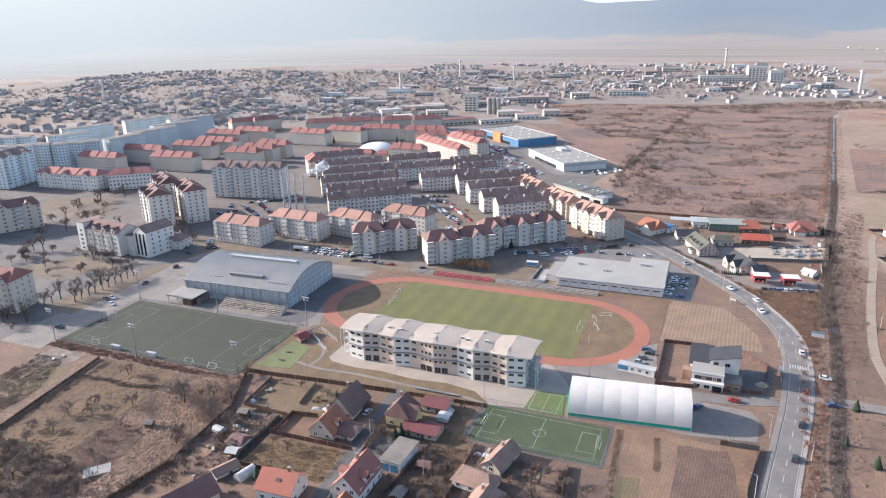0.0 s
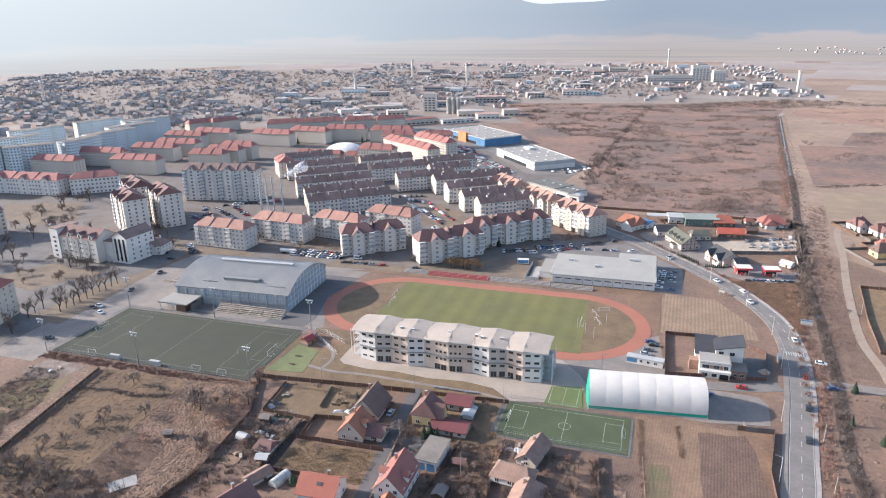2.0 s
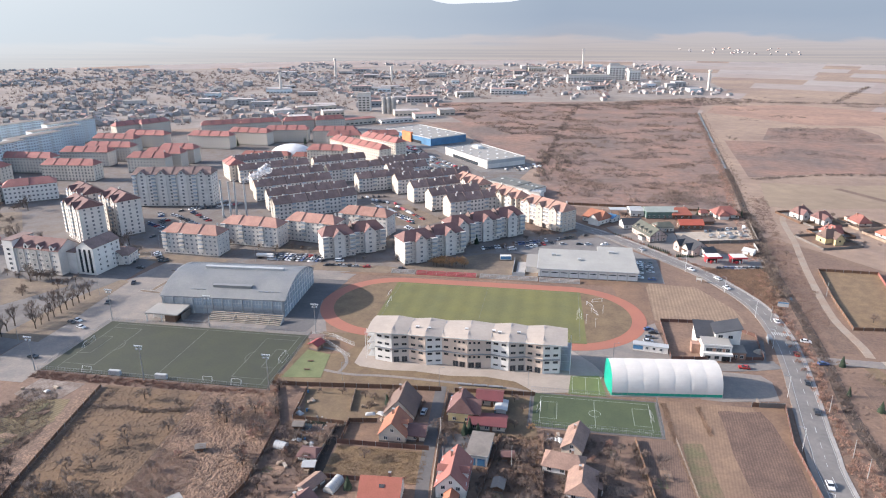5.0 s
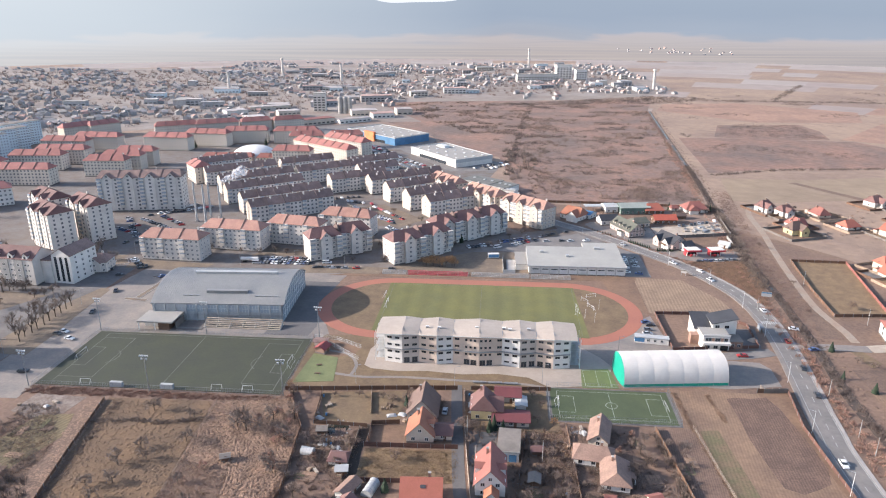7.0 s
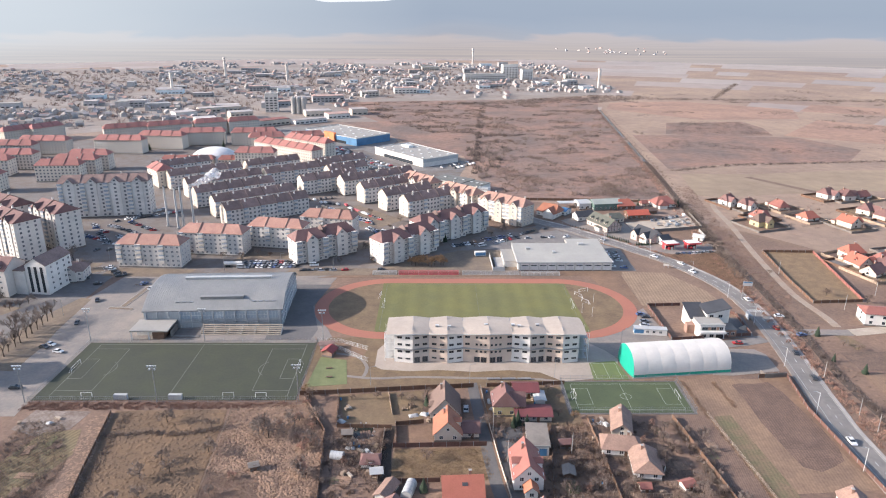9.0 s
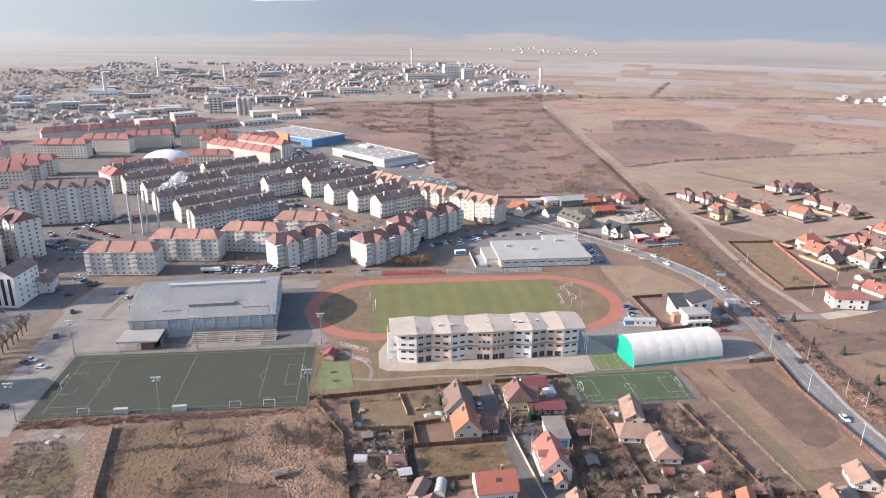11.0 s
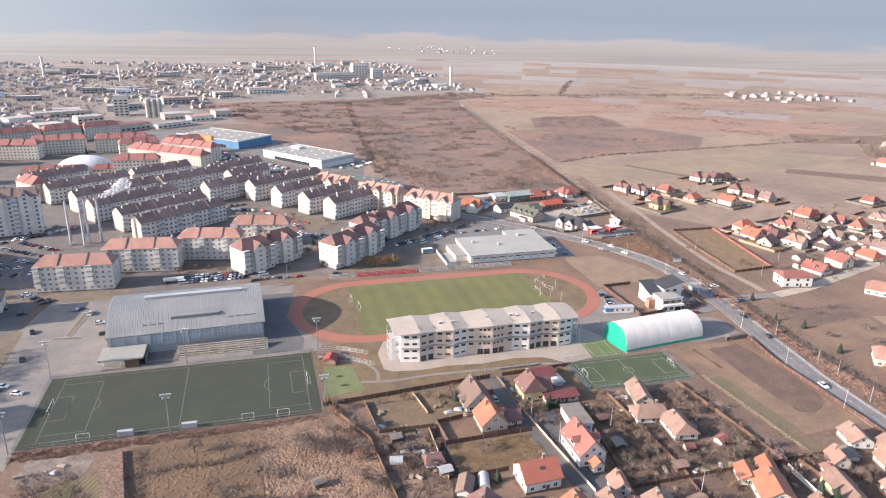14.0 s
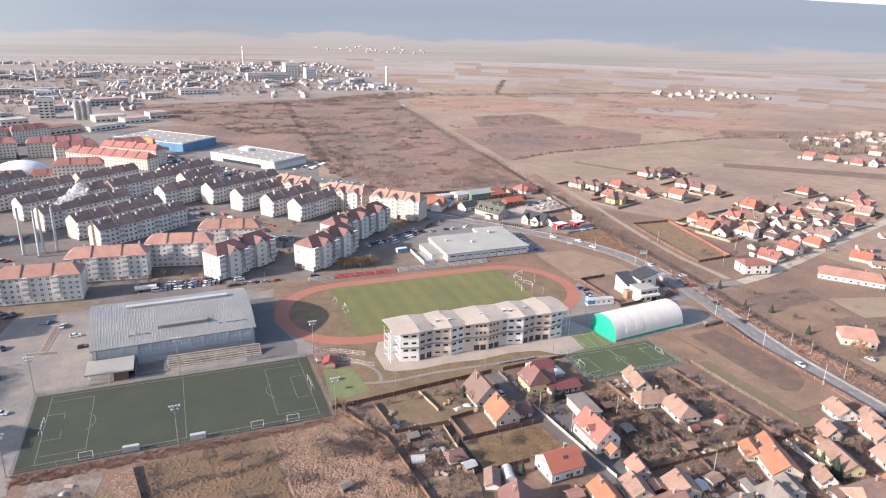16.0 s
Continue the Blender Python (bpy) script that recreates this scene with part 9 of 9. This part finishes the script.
# ---- garden clutter ----
junk = random.Random(303)
def clutter(x, y):
    """A crate, a barrel, a heap under a sheet or a stack of boards."""
    k, a = junk.randrange(4), junk.uniform(0, 180)
    if k == 0:
        solid("crate", Shape("timber").box(-0.6, 0.6, -0.45, 0.45, 0, 0.7).box(-0.65, 0.65, -0.5, 0.5, 0.7, 0.76), "weathered wooden crate in a garden", "crate", at(x, y, 0.1, a), "garden crates")
    elif k == 1:
        solid("barrel", Shape("store_blue", "steel_grey").tube((0, 0, 0), (0, 0, 0.5), 0.32, 0.36, 10).tube((0, 0, 0.5), (0, 0, 0.95), 0.36, 0.32, 10), "blue plastic rain barrel in a garden", "barrel", at(x, y, 0.1, a), "rain barrels")
    elif k == 2:
        w, d, h = junk.uniform(0.9, 1.8), junk.uniform(0.7, 1.2), junk.uniform(0.5, 1.0)
        solid("covered_heap", Shape("sheet_light").add([(-w, -d, 0), (w, -d * 0.8, 0), (w * 0.9, d, 0), (-w, d * 0.9, 0), (-w * 0.5, -d * 0.3, h), (w * 0.4, -d * 0.4, h * 0.8), (w * 0.5, d * 0.4, h * 0.9), (-w * 0.4, d * 0.5, h * 0.7)],
              [(0, 1, 5, 4), (1, 2, 6, 5), (2, 3, 7, 6), (3, 0, 4, 7), (4, 5, 6, 7)]), "heap under a pale plastic sheet", "heap", at(x, y, 0.08, a), "covered heaps")
    else:
        s = Shape("wood_bench")
        for j in range(4):
            s.box(-1.4, 1.4 - 0.1 * j, -0.5 + 0.03 * j, 0.5, 0.16 * j, 0.16 * j + 0.13)
        solid("board_pile", s, "pile of pale boards in a garden", "board pile", at(x, y, 0.1, a), "board piles")
for x0, x1, y0, y1, n in ((-18.5, -12, -46, -29, 8), (8, 14, -44, -39, 4), (51, 57, -36, -29, 6), (35.5, 38.5, -36, -24, 4), (71, 76, -47, -42, 5), (-14, -1, -76, -56, 8), (58, 68, -90, -76, 3), (72, 92, -92, -84, 5), (52, 72, -116, -96, 6), (96, 128, -120, -98, 7), (-130, -110, -46, -38, 3), (24, 36, -106, -92, 4)):
    for _ in range(n):
        clutter(junk.uniform(x0, x1), junk.uniform(y0, y1))
car("dark car parked beside the brown-roofed house", 27.4, -36, 88, group="parked cars")
def wood_pile(x, y, turn, ln=2.4):
    p = thing("wood_pile", "stack of split firewood in a garden", "wood pile", at(x, y, 0.08, turn), "wood piles")
    s = Shape("timber")
    for i in range(4):
        for j in range(3 - i // 2):
            x_, l_ = (i - 1.5) * ln / 4, rng.uniform(0.5, 0.66)
            s.tube((x_, -l_, 0.16 + j * 0.3), (x_, l_, 0.16 + j * 0.3), 0.17, 0.15, 6)
    tagged(part("firewood", s, p), kind="stuff")
def garden_bed(x, y, w, d, turn, stuff, label):
    s = Shape(stuff)
    n = max(2, int(w / 0.9))
    for i in range(n):
        s.box(-w / 2 + w * i / n + 0.06, -w / 2 + w * (i + 1) / n - 0.06, -d / 2, d / 2, -0.1, 0.11 + 0.05 * (i % 2) + rng.uniform(0, 0.03))
    solid("garden_bed", s, label, "garden bed", at(x, y, 0.06, turn), "garden beds")
BEDS = {"ploughed": "dug dark vegetable bed with ridges", "straw": "bed of dead straw-coloured stalks", "green_bed": "bed of dull green winter vegetables", "garden_soil": "bare brown vegetable bed", "dry_tuft": "bed of withered weeds and stems"}
for x0, x1, y0, y1, n in ((-16, 0, -76, -50, 11), (69, 75, -58, -45, 3), (68, 93, -92, -82, 7), (87, 95, -80, -46, 7), (57, 65, -90, -50, 8), (100, 108, -90, -46, 7), (50, 130, -138, -95, 22), (-20, 36, -130, -102, 14), (38, 56, -46, -22, 3), (-124, -108, -90, -52, 8)):
    for _ in range(n):
        kind = rng.choice(list(BEDS))
        garden_bed(rng.uniform(x0, x1), rng.uniform(y0, y1), rng.uniform(2, 5), rng.uniform(2.5, 6), rng.choice([2, 6, 84]) + rng.uniform(-5, 5), kind, BEDS[kind])
for x, y, t in ((-9, -57.5, 10), (-3, -58, 80), (5.5, -36, 5), (8, -34, 30), (15, -43.5, 0), (57, -36, 80), (59, -48, 10), (70, -54, 0), (84, -81, 20), (62, -88, 80), (88, -90, 10), (100, -104, 70), (118, -104, 20), (34.5, -90, 80), (26, -92, 0), (10, -88, 30), (-12, -72, 70), (76, -90, 0), (72, -124, 10), (110, -96, 0)):
    wood_pile(x, y, t)
pond = [(-8.5 + 3.6 * math.cos(a) * (1 + 0.12 * math.sin(3 * a)), -49.5 + 4.6 * math.sin(a)) for a in (2 * math.pi * i / 18 for i in range(18))]
patch("water_pond", pond, "pond_water", 0.07, "dark garden pond with bare banks", category="pond")
for i in range(14):
    a = 2 * math.pi * i / 14
    solid("pond_stone", Shape("rubble").tube((0, 0, -0.1), (0, 0, 0.28), 0.45, 0.25, 6), "pale stone edging the garden pond", "stone", at(-8.5 + 4.2 * math.cos(a), -49.5 + 5.2 * math.sin(a), 0.05, i * 37), "pond stones")
for x, y, t, w, d, roof in ((-13, -52.5, 5, 3, 2.4, "grey_felt"), (-1.6, -73, 8, 3.2, 2.6, "sheet_light"), (59, -58, 5, 3.4, 2.6, "tile_darkred"), (57.5, -73, 85, 4, 3, "grey_felt"), (70.5, -88, 0, 3.4, 2.8, "tile_pale"), (104, -92, 70, 4, 3, "tile_darkred"), (66, -104, 10, 4.5, 3.5, "tile_pale"), (74, -111, 80, 5, 3.5, "grey_felt"),
                            (31, -108, 80, 5, 4, "tile_darkred"), (22, -96, 0, 4, 3.2, "tile_orange"), (115, -102, 75, 5, 4, "tile_orange"), (128, -96, 75, 5, 3.5, "grey_felt"), (140, -112, 75, 5, 4, "tile_darkred"), (47.5, -101, 80, 4, 3, "tile_orange"), (97, -122, 0, 5, 4, "tile_pale"), (60, -106, 80, 4, 3, "sheet_light")):
    house("small garden shed with shallow worn roof", x, y, t, w, d, 2.1, 0.6, "wood_brown" if w < 4.5 else "plaster_grey", roof, 0, name="shed", stack=False, windows=False, group="garden sheds")
fence("old picket fence across a garden", [(-17, -61), (0.5, -60)], 1.1, "timber", "timber", 3.0, solid_panel=False)
fence("old picket fence across a garden", [(69, -82.5), (95.5, -83)], 1.1, "timber", "timber", 3.0, solid_panel=False)
fence("dark board fence between long gardens", [(56, -46), (50.5, -92)], 1.4, "wood_brown")
fence("weathered board fence behind the yards", [(50, -93), (96, -92.5), (132, -93)], 1.4, "wood_brown")
fence("board fence between farm gardens", [(70, -94), (66, -138)], 1.4, "fence_red")
fence("board fence between farm gardens", [(110, -94), (116, -138)], 1.4, "wood_brown")
fence("garden fence of grey boards", [(-19.5, -27), (-17.5, -47), (1.5, -47.5)], 1.4, "wood_brown")
fence("garden fence of grey boards", [(-0.8, -49), (-1.2, -76)], 1.3, "timber")
fence("low board fence between plots", [(-56.5, -36), (-53.5, -83), (-54, -113)], 1.0, "timber", "timber", 3.0, solid_panel=False)
for x, y in ((-14, -30), (-6, -29), (3, -28), (12, -27), (-12, -66), (-5, -70), (-4, -55), (-13, -58), (58, -55), (60, -66), (64, -80), (54, -86), (70, -70), (72, -78), (90, -74), (88, -84), (95, -88), (92, -47), (86, -54), (101, -60), (104, -72), (102, -84), (56, -98), (80, -100), (92, -122), (110, -120), (124, -112), (60, -126), (78, -130), (106, -134), (40, -40), (44, -28), (58, -24), (62, -30), (61, -40)):
    tree("small bare garden shrub or fruit tree", x + rng.uniform(-1.5, 1.5), y + rng.uniform(-1.5, 1.5), rng.choice(BARE + REDT), rng.uniform(0.45, 0.8), "garden shrubs")
for x, y, s_ in ((-27, -60, 0.95), (-45.5, -74, 0.75), (-25.4, -70.6, 1.2), (-24.4, -57.6, 1.25), (-23.6, -73, 0.9), (-31, -43, 0.9), (-37, -47, 0.9), (-26, -48, 0.8), (-29, -54, 0.8), (-25, -40, 0.7), (-30, -33, 0.8)):
    tree("dense reddish bush in the rough field", x, y, rng.choice(REDT), s_, "field bushes", "bush")

def inside(poly):
    xs, ys = [p[0] for p in poly], [p[1] for p in poly]
    def spot(r):
        while True:
            x, y = r.uniform(min(xs), max(xs)), r.uniform(min(ys), max(ys))
            c = False
            for (x0, y0), (x1, y1) in zip(poly, poly[1:] + poly[:1]):
                if (y0 > y) != (y1 > y) and x < (x1 - x0) * (y - y0) / (y1 - y0) + x0:
                    c = not c
            if c:
                return x, y, r.uniform(0.6, 1.3)
    return spot
def along(points, half):
    def spot(r):
        i = int(r.integers(0, len(points) - 1))
        t = r.random()
        p = points[i] + (points[i + 1] - points[i]) * t
        return p.x + r.uniform(-half, half), p.y + r.uniform(-half, half), r.uniform(0.5, 1.3)
    return spot
def tussocks(name, label, stuff, count, spot, size, tall, seed, sides=7, category="grass"):
    """Low uneven mounds of grass or scrub in one mesh."""
    r = np.random.default_rng(seed)
    V, F = [], []
    for _ in range(count):
        x, y, s = spot(r)
        q, h = size * s, tall * s
        a0, long = r.uniform(0, 6.28), r.uniform(0.6, 1.0)
        k = len(V)
        ca, sa = math.cos(a0), math.sin(a0)
        for rad, z in ((1.0, 0.0), (0.62, 0.7)):
            for i in range(sides):
                a = 2 * math.pi * i / sides
                w = q * rad * r.uniform(0.65, 1.25)
                px, py = w * math.cos(a), w * long * math.sin(a)
                V.append((x + px * ca - py * sa, y + px * sa + py * ca, h * z * r.uniform(0.6, 1.3)))
        V.append((x, y, h))
        F += [(k + i, k + (i + 1) % sides, k + sides + (i + 1) % sides, k + sides + i) for i in range(sides)]
        F += [(k + sides + i, k + sides + (i + 1) % sides, k + 2 * sides) for i in range(sides)]
    s = Shape(stuff)
    s.add(V, F)
    return solid(name, s, label, category, kind="stuff")
def stalks(name, label, stuff, count, spot, size, tall, seed, blades=16, category="weeds"):
    """Clumps of thin upright stems in one mesh."""
    r = np.random.default_rng(seed)
    V, F = [], []
    for _ in range(count):
        x, y, s = spot(r)
        for b in range(blades):
            a, o = r.uniform(0, 6.28), size * s * math.sqrt(r.random()) * 0.6
            px, py = x + o * math.cos(a), y + o * math.sin(a)
            t, l, w = r.uniform(0, 3.14), size * s * 0.35, 0.05 + 0.03 * tall
            top = tall * s * r.uniform(0.5, 1.1)
            k = len(V)
            V += [(px - w * math.cos(t), py - w * math.sin(t), 0), (px + w * math.cos(t), py + w * math.sin(t), 0), (px + l * math.cos(a) + r.uniform(-.2, .2), py + l * math.sin(a) + r.uniform(-.2, .2), top)]
            F.append((k, k + 1, k + 2))
    s = Shape(stuff)
    s.add(V, F)
    return solid(name, s, label, category, kind="stuff")
SCRUB = [(70, 270), (196, 270), (224, 430), (258, 780), (290, 940), (150, 890), (-30, 885), (-120, 850), (-40, 650), (56, 500), (72, 400)]
def patchy(poly, scale, cut):
    base = inside(poly)
    def spot(r):
        while True:
            x, y, s = base(r)
            if noise.noise((x / scale, y / scale * 1.6, 3.7)) > cut:
                return x, y, s
    return spot
tussocks("dry_grass", "dead straw-coloured grass tufts", "dry_tuft", 6200, inside([(-56, -36), (-31, -32), (-21, -50), (-19, -70), (-21, -88), (-26, -118), (-32, -114), (-33, -96), (-37, -74), (-54.5, -70)]), 0.62, 0.27, 1)
stalks("dry_grass", "matted straw of the rough field", "straw", 3000, inside([(-56, -36), (-31, -32), (-21, -50), (-18, -84), (-24, -118), (-52, -114)]), 1.2, 0.5, 31, 12, "grass")
stalks("weeds", "low reddish weeds over a fallow plot", "twigs_red", 520, inside([(-53.5, -74), (-37.5, -75), (-33.5, -97), (-33, -114), (-52, -114)]), 1.2, 0.35, 61, 14)
stalks("weeds", "row of tall dark weeds across the orchard", "twigs_grey", 190, along([Vector((-95, -52)), Vector((-80, -50)), Vector((-68, -50.5)), Vector((-58, -48))], 1.3), 1.2, 0.7, 62, 16)
# added dark stems stand in for the shadow strip beside the fence
stalks("weeds", "dark stems added for the shadow strip at the orchard edge", "scrub_dark", 260, along([Vector((-92, -38)), Vector((-90, -64)), Vector((-88, -82)), Vector((-83, -112))], 1.4), 1.2, 0.6, 63, 16)
tussocks("dry_grass", "dead grass along field edges", "dry_tuft", 1100, inside([(-104, -40), (-98, -38), (-92, -69), (-84, -114), (-98, -112), (-100, -66)]), 0.6, 0.13, 2)
stalks("dry_grass", "long straw grass in a fenced plot", "straw_plot", 1500, inside([(4, -60), (33, -59), (34, -75), (3, -75.5)]), 0.8, 0.35, 3, 12, "grass")
stalks("weeds", "reddish weeds along the pitch fence", "twigs_red", 900, inside([(-132, -36.5), (-34, -34.5), (-34, -31), (-132, -31)]), 0.9, 0.55, 4)
tussocks("scrub", "brown scrub over the wasteland", "scrub_twigs", 1600, patchy(SCRUB, 55, 0.12), 3.0, 0.3, 5)
stalks("scrub", "darker thickets over the wasteland", "scrub_dark", 2600, patchy(SCRUB, 34, 0.26), 3.4, 1.6, 25, 16)
stalks("scrub", "bare bushes over the wasteland", "twigs", 1100, patchy(SCRUB, 42, 0.22), 4.0, 2.6, 26, 22)
stalks("scrub", "dark bushes along the ditch", "scrub_dark", 900, along(ditch[:60], 1.7), 1.5, 1.5, 6, 18)
stalks("scrub", "brown bushes between ditch and yards", "twigs_grey", 230, along([Vector((183, 96)), Vector((187, 130)), Vector((192, 165)), Vector((199, 215)), Vector((203, 255))], 3.6), 2.2, 2.4, 91, 24)
stalks("scrub", "low tangled brush on the ditch embankment", "scrub_twigs", 700, along([Vector((190, 60)), Vector((196, 110)), Vector((202, 170)), Vector((212, 240)), Vector((222, 300))], 5.0), 1.6, 0.8, 92, 16)
stalks("scrub", "grey-brown thickets over the wasteland", "twigs_grey", 420, patchy(SCRUB, 70, 0.34), 5.0, 2.6, 93, 26)
stalks("scrub", "brown weeds along the far ditch", "scrub_twigs", 420, along([Vector((p.x - 4.5, p.y)) for p in ditch[44:]], 1.6), 1.8, 1.2, 56, 18)
stalks("weeds", "reddish reeds beside the ditch", "twigs_red", 700, along([Vector((p.x - 7, p.y)) for p in ditch[:70]], 2.6), 1.3, 1.1, 46)
tussocks("dry_grass", "dead grass along the ditch", "tuft_ground", 2600, along(ditch, 8.0), 0.8, 0.22, 16)
stalks("weeds", "reddish weeds along the road", "twigs_red", 800, along([Vector((p.x + 7.4, p.y)) for p in main[10:-14]], 1.6), 1.1, 1.1, 7)
stalks("scrub", "brown weeds beside the scrapyard", "dry_tuft", 1500, inside([(150, 130), (184, 138), (184, 100), (176, 70), (172, 88), (160, 118)]), 1.4, 0.9, 8)
stalks("scrub", "garden shrubs and stalks", "twigs", 600, inside([(37, -47), (95, -42), (99, -92), (130, -95), (138, -138), (44, -138), (46, -92), (38, -80)]), 1.1, 1.3, 9)
stalks("scrub", "garden shrubs and stalks", "twigs", 260, inside([(-18, -48), (2, -48), (0, -78), (-30, -118), (-20, -80)]), 1.1, 1.2, 10)
stalks("scrub", "thicket in the vegetable plots", "twigs", 1400, inside([(-135, -84), (-98, -84), (-70, -116), (-40, -118), (-50, -150), (-140, -150)]), 1.4, 2.0, 11)
tussocks("dry_grass", "uneven turf of the orchard meadow", "orchard_grass", 1800, inside([(-97, -37), (-58, -36), (-54, -83), (-55, -112), (-82, -116), (-92, -69)]), 0.8, 0.2, 12)
stalks("scrub", "copses among the distant town", "scrub_twigs", 3000, inside([(-1400, 600), (-500, 480), (-340, 640), (-140, 900), (320, 1080), (300, 1650), (-500, 1500), (-1300, 1400)]), 5, 5, 14, 16)
EAST = [(232, 360), (420, 395), (600, 430), (900, 700), (700, 1100), (380, 1000), (290, 860)]
stalks("scrub", "bare shrubs over the far fields", "scrub_dark", 1100, patchy(EAST, 60, 0.3), 4.0, 2.0, 15, 16)
stalks("scrub", "hedge line across the far fields", "scrub_dark", 420, along([Vector(q) for q in ((235, 365), (295, 389), (366, 398), (481, 413), (589, 426), (760, 450))], 3.0), 2.6, 2.0, 17, 14)
stalks("scrub", "hedge line across the far fields", "scrub_dark", 420, along([Vector(q) for q in ((371, 931), (607, 922), (848, 888), (1100, 850))], 6.0), 5.0, 3.0, 18, 14)
stalks("scrub", "hedge line across the far fields", "scrub_dark", 160, along([Vector(q) for q in ((498, 950), (560, 1060), (644, 1212))], 5.0), 5.0, 3.0, 19, 14)
stalks("scrub", "bushes on a fallow field", "scrub_dark", 420, inside([(300, 575), (415, 565), (424, 668), (325, 655)]), 4.0, 1.5, 20, 14)
stalks("scrub", "thickets between scrub and works", "scrub_dark", 600, inside([(-40, 820), (150, 860), (290, 880), (420, 960), (300, 990), (150, 905)]), 5.0, 3.0, 22, 16)
stalks("scrub", "bare trees round the far village", "twigs_grey", 260, inside([(560, 310), (640, 290), (800, 270), (860, 420), (640, 420)]), 5, 7, 71, 26)
stalks("scrub", "row of bare bushes across the wasteland", "scrub_dark", 130, along([Vector((54, 396)), Vector((60, 470)), Vector((66, 560)), Vector((78, 700)), Vector((92, 850))], 3.5), 4.0, 3.2, 72, 24)
stalks("scrub", "dark thicket beside the stores", "twigs_grey", 70, inside([(50, 330), (80, 340), (78, 440), (48, 470)]), 3.6, 4.0, 73, 26)
stalks("scrub", "bare hedges and bushes among village gardens", "twigs_grey", 190, inside([(250, 40), (320, 60), (400, 90), (440, 150), (400, 180), (330, 160), (256, 132)]), 2.2, 1.7, 74, 24)
stalks("scrub", "bare bushes round village plots", "twigs", 70, inside([(232, 186), (300, 180), (345, 210), (350, 272), (300, 250), (236, 254)]), 2.0, 1.6, 75, 22)
stalks("dry_grass", "tall straw grass in a narrow garden", "straw", 420, inside([(58, -45), (69, -44), (70, -72), (60, -70)]), 0.9, 0.5, 76, 14, "grass")
stalks("weeds", "rows of dead weeds between field strips", "straw", 110, along([Vector((123.8, -16)), Vector((124.6, -25)), Vector((125.3, -34))], 0.7), 0.8, 0.5, 77, 14)
stalks("weeds", "dead weeds along the field fence", "straw", 420, along([Vector((112, -15.5)), Vector((113, -38)), Vector((115.6, -73)), Vector((116.8, -92))], 0.8), 0.8, 0.45, 78, 14)
stalks("scrub", "dark hedge along the weathered fence", "twigs_grey", 130, along([Vector((98.6, -42)), Vector((102.2, -75.7)), Vector((103.6, -92))], 0.9), 1.3, 1.6, 79, 22)
stalks("scrub", "dark tree clumps among the distant town", "scrub_dark", 1300, inside([(-1400, 600), (-500, 480), (-340, 640), (-140, 900), (320, 1080), (300, 1650), (-500, 1500), (-1300, 1400)]), 5, 6, 81, 16)
pylon = thing("transmission_tower", "slim steel lattice tower on the plain", "pylon", at(885, 886))
for q, r_ in ((-1, -1), (1, -1), (-1, 1), (1, 1)):
    part("leg", Shape("steel_grey").tube((q * 2.6, r_ * 2.6, 0), (q * 0.4, r_ * 0.4, 27), 0.3, 0.18, 5), pylon)
for z in (19, 23):
    part("crossarm", Shape("steel_grey").box(-5, 5, -0.3, 0.3, z, z + 0.5), pylon)

stalks("scrub", "bare fruit bushes in long gardens", "twigs_grey", 170, inside([(52, -47), (66, -45), (93, -70), (110, -46), (110, -92), (50, -92)]), 2.6, 1.4, 33, 34)
stalks("scrub", "bare bushes among farm gardens", "twigs_grey", 260, inside([(-20, -104), (44, -100), (132, -94), (140, -140), (-30, -140)]), 2.8, 1.5, 34, 34)
stalks("scrub", "bare bushes in the vegetable garden", "twigs_grey", 40, inside([(-17, -49), (0, -49), (-1, -77), (-16, -78)]), 2.0, 1.2, 35, 30)
stalks("scrub", "dead leaves and litter in gardens", "straw", 900, inside([(-18, -27), (110, -42), (110, -92), (132, -95), (138, -138), (-28, -138), (-16, -78)]), 0.9, 0.2, 36, 12)

stalks("scrub", "dark undergrowth of a thicket", "twigs_grey", 260, inside([(-88, -94), (-60, -92), (-33, -97), (-32, -112), (-54, -118), (-90, -116)]), 1.8, 1.6, 41, 20)
stalks("scrub", "dead weeds over vegetable plots", "straw", 1500, inside([(-126, -64), (-125, -44), (-113, -43), (-100, -66), (-98, -86), (-110, -96), (-130, -92)]), 1.2, 0.4, 42, 12)
stalks("scrub", "grey weeds and stems over vegetable plots", "twigs_grey", 500, inside([(-126, -64), (-125, -44), (-113, -43), (-100, -66), (-98, -86), (-110, -96), (-130, -92)]), 1.4, 0.9, 43, 14)
slab_ = thing("concrete_slab", "cracked grey concrete slab in the field", "slab", at(-36.6, -94.6, 0.06, 48))
part("plate", Shape("concrete").box(-4.2, -0.1, -2.6, 2.6, 0, 0.25), slab_)
part("plate", Shape("concrete").box(0.05, 3.8, -2.5, 2.7, 0, 0.2), slab_)
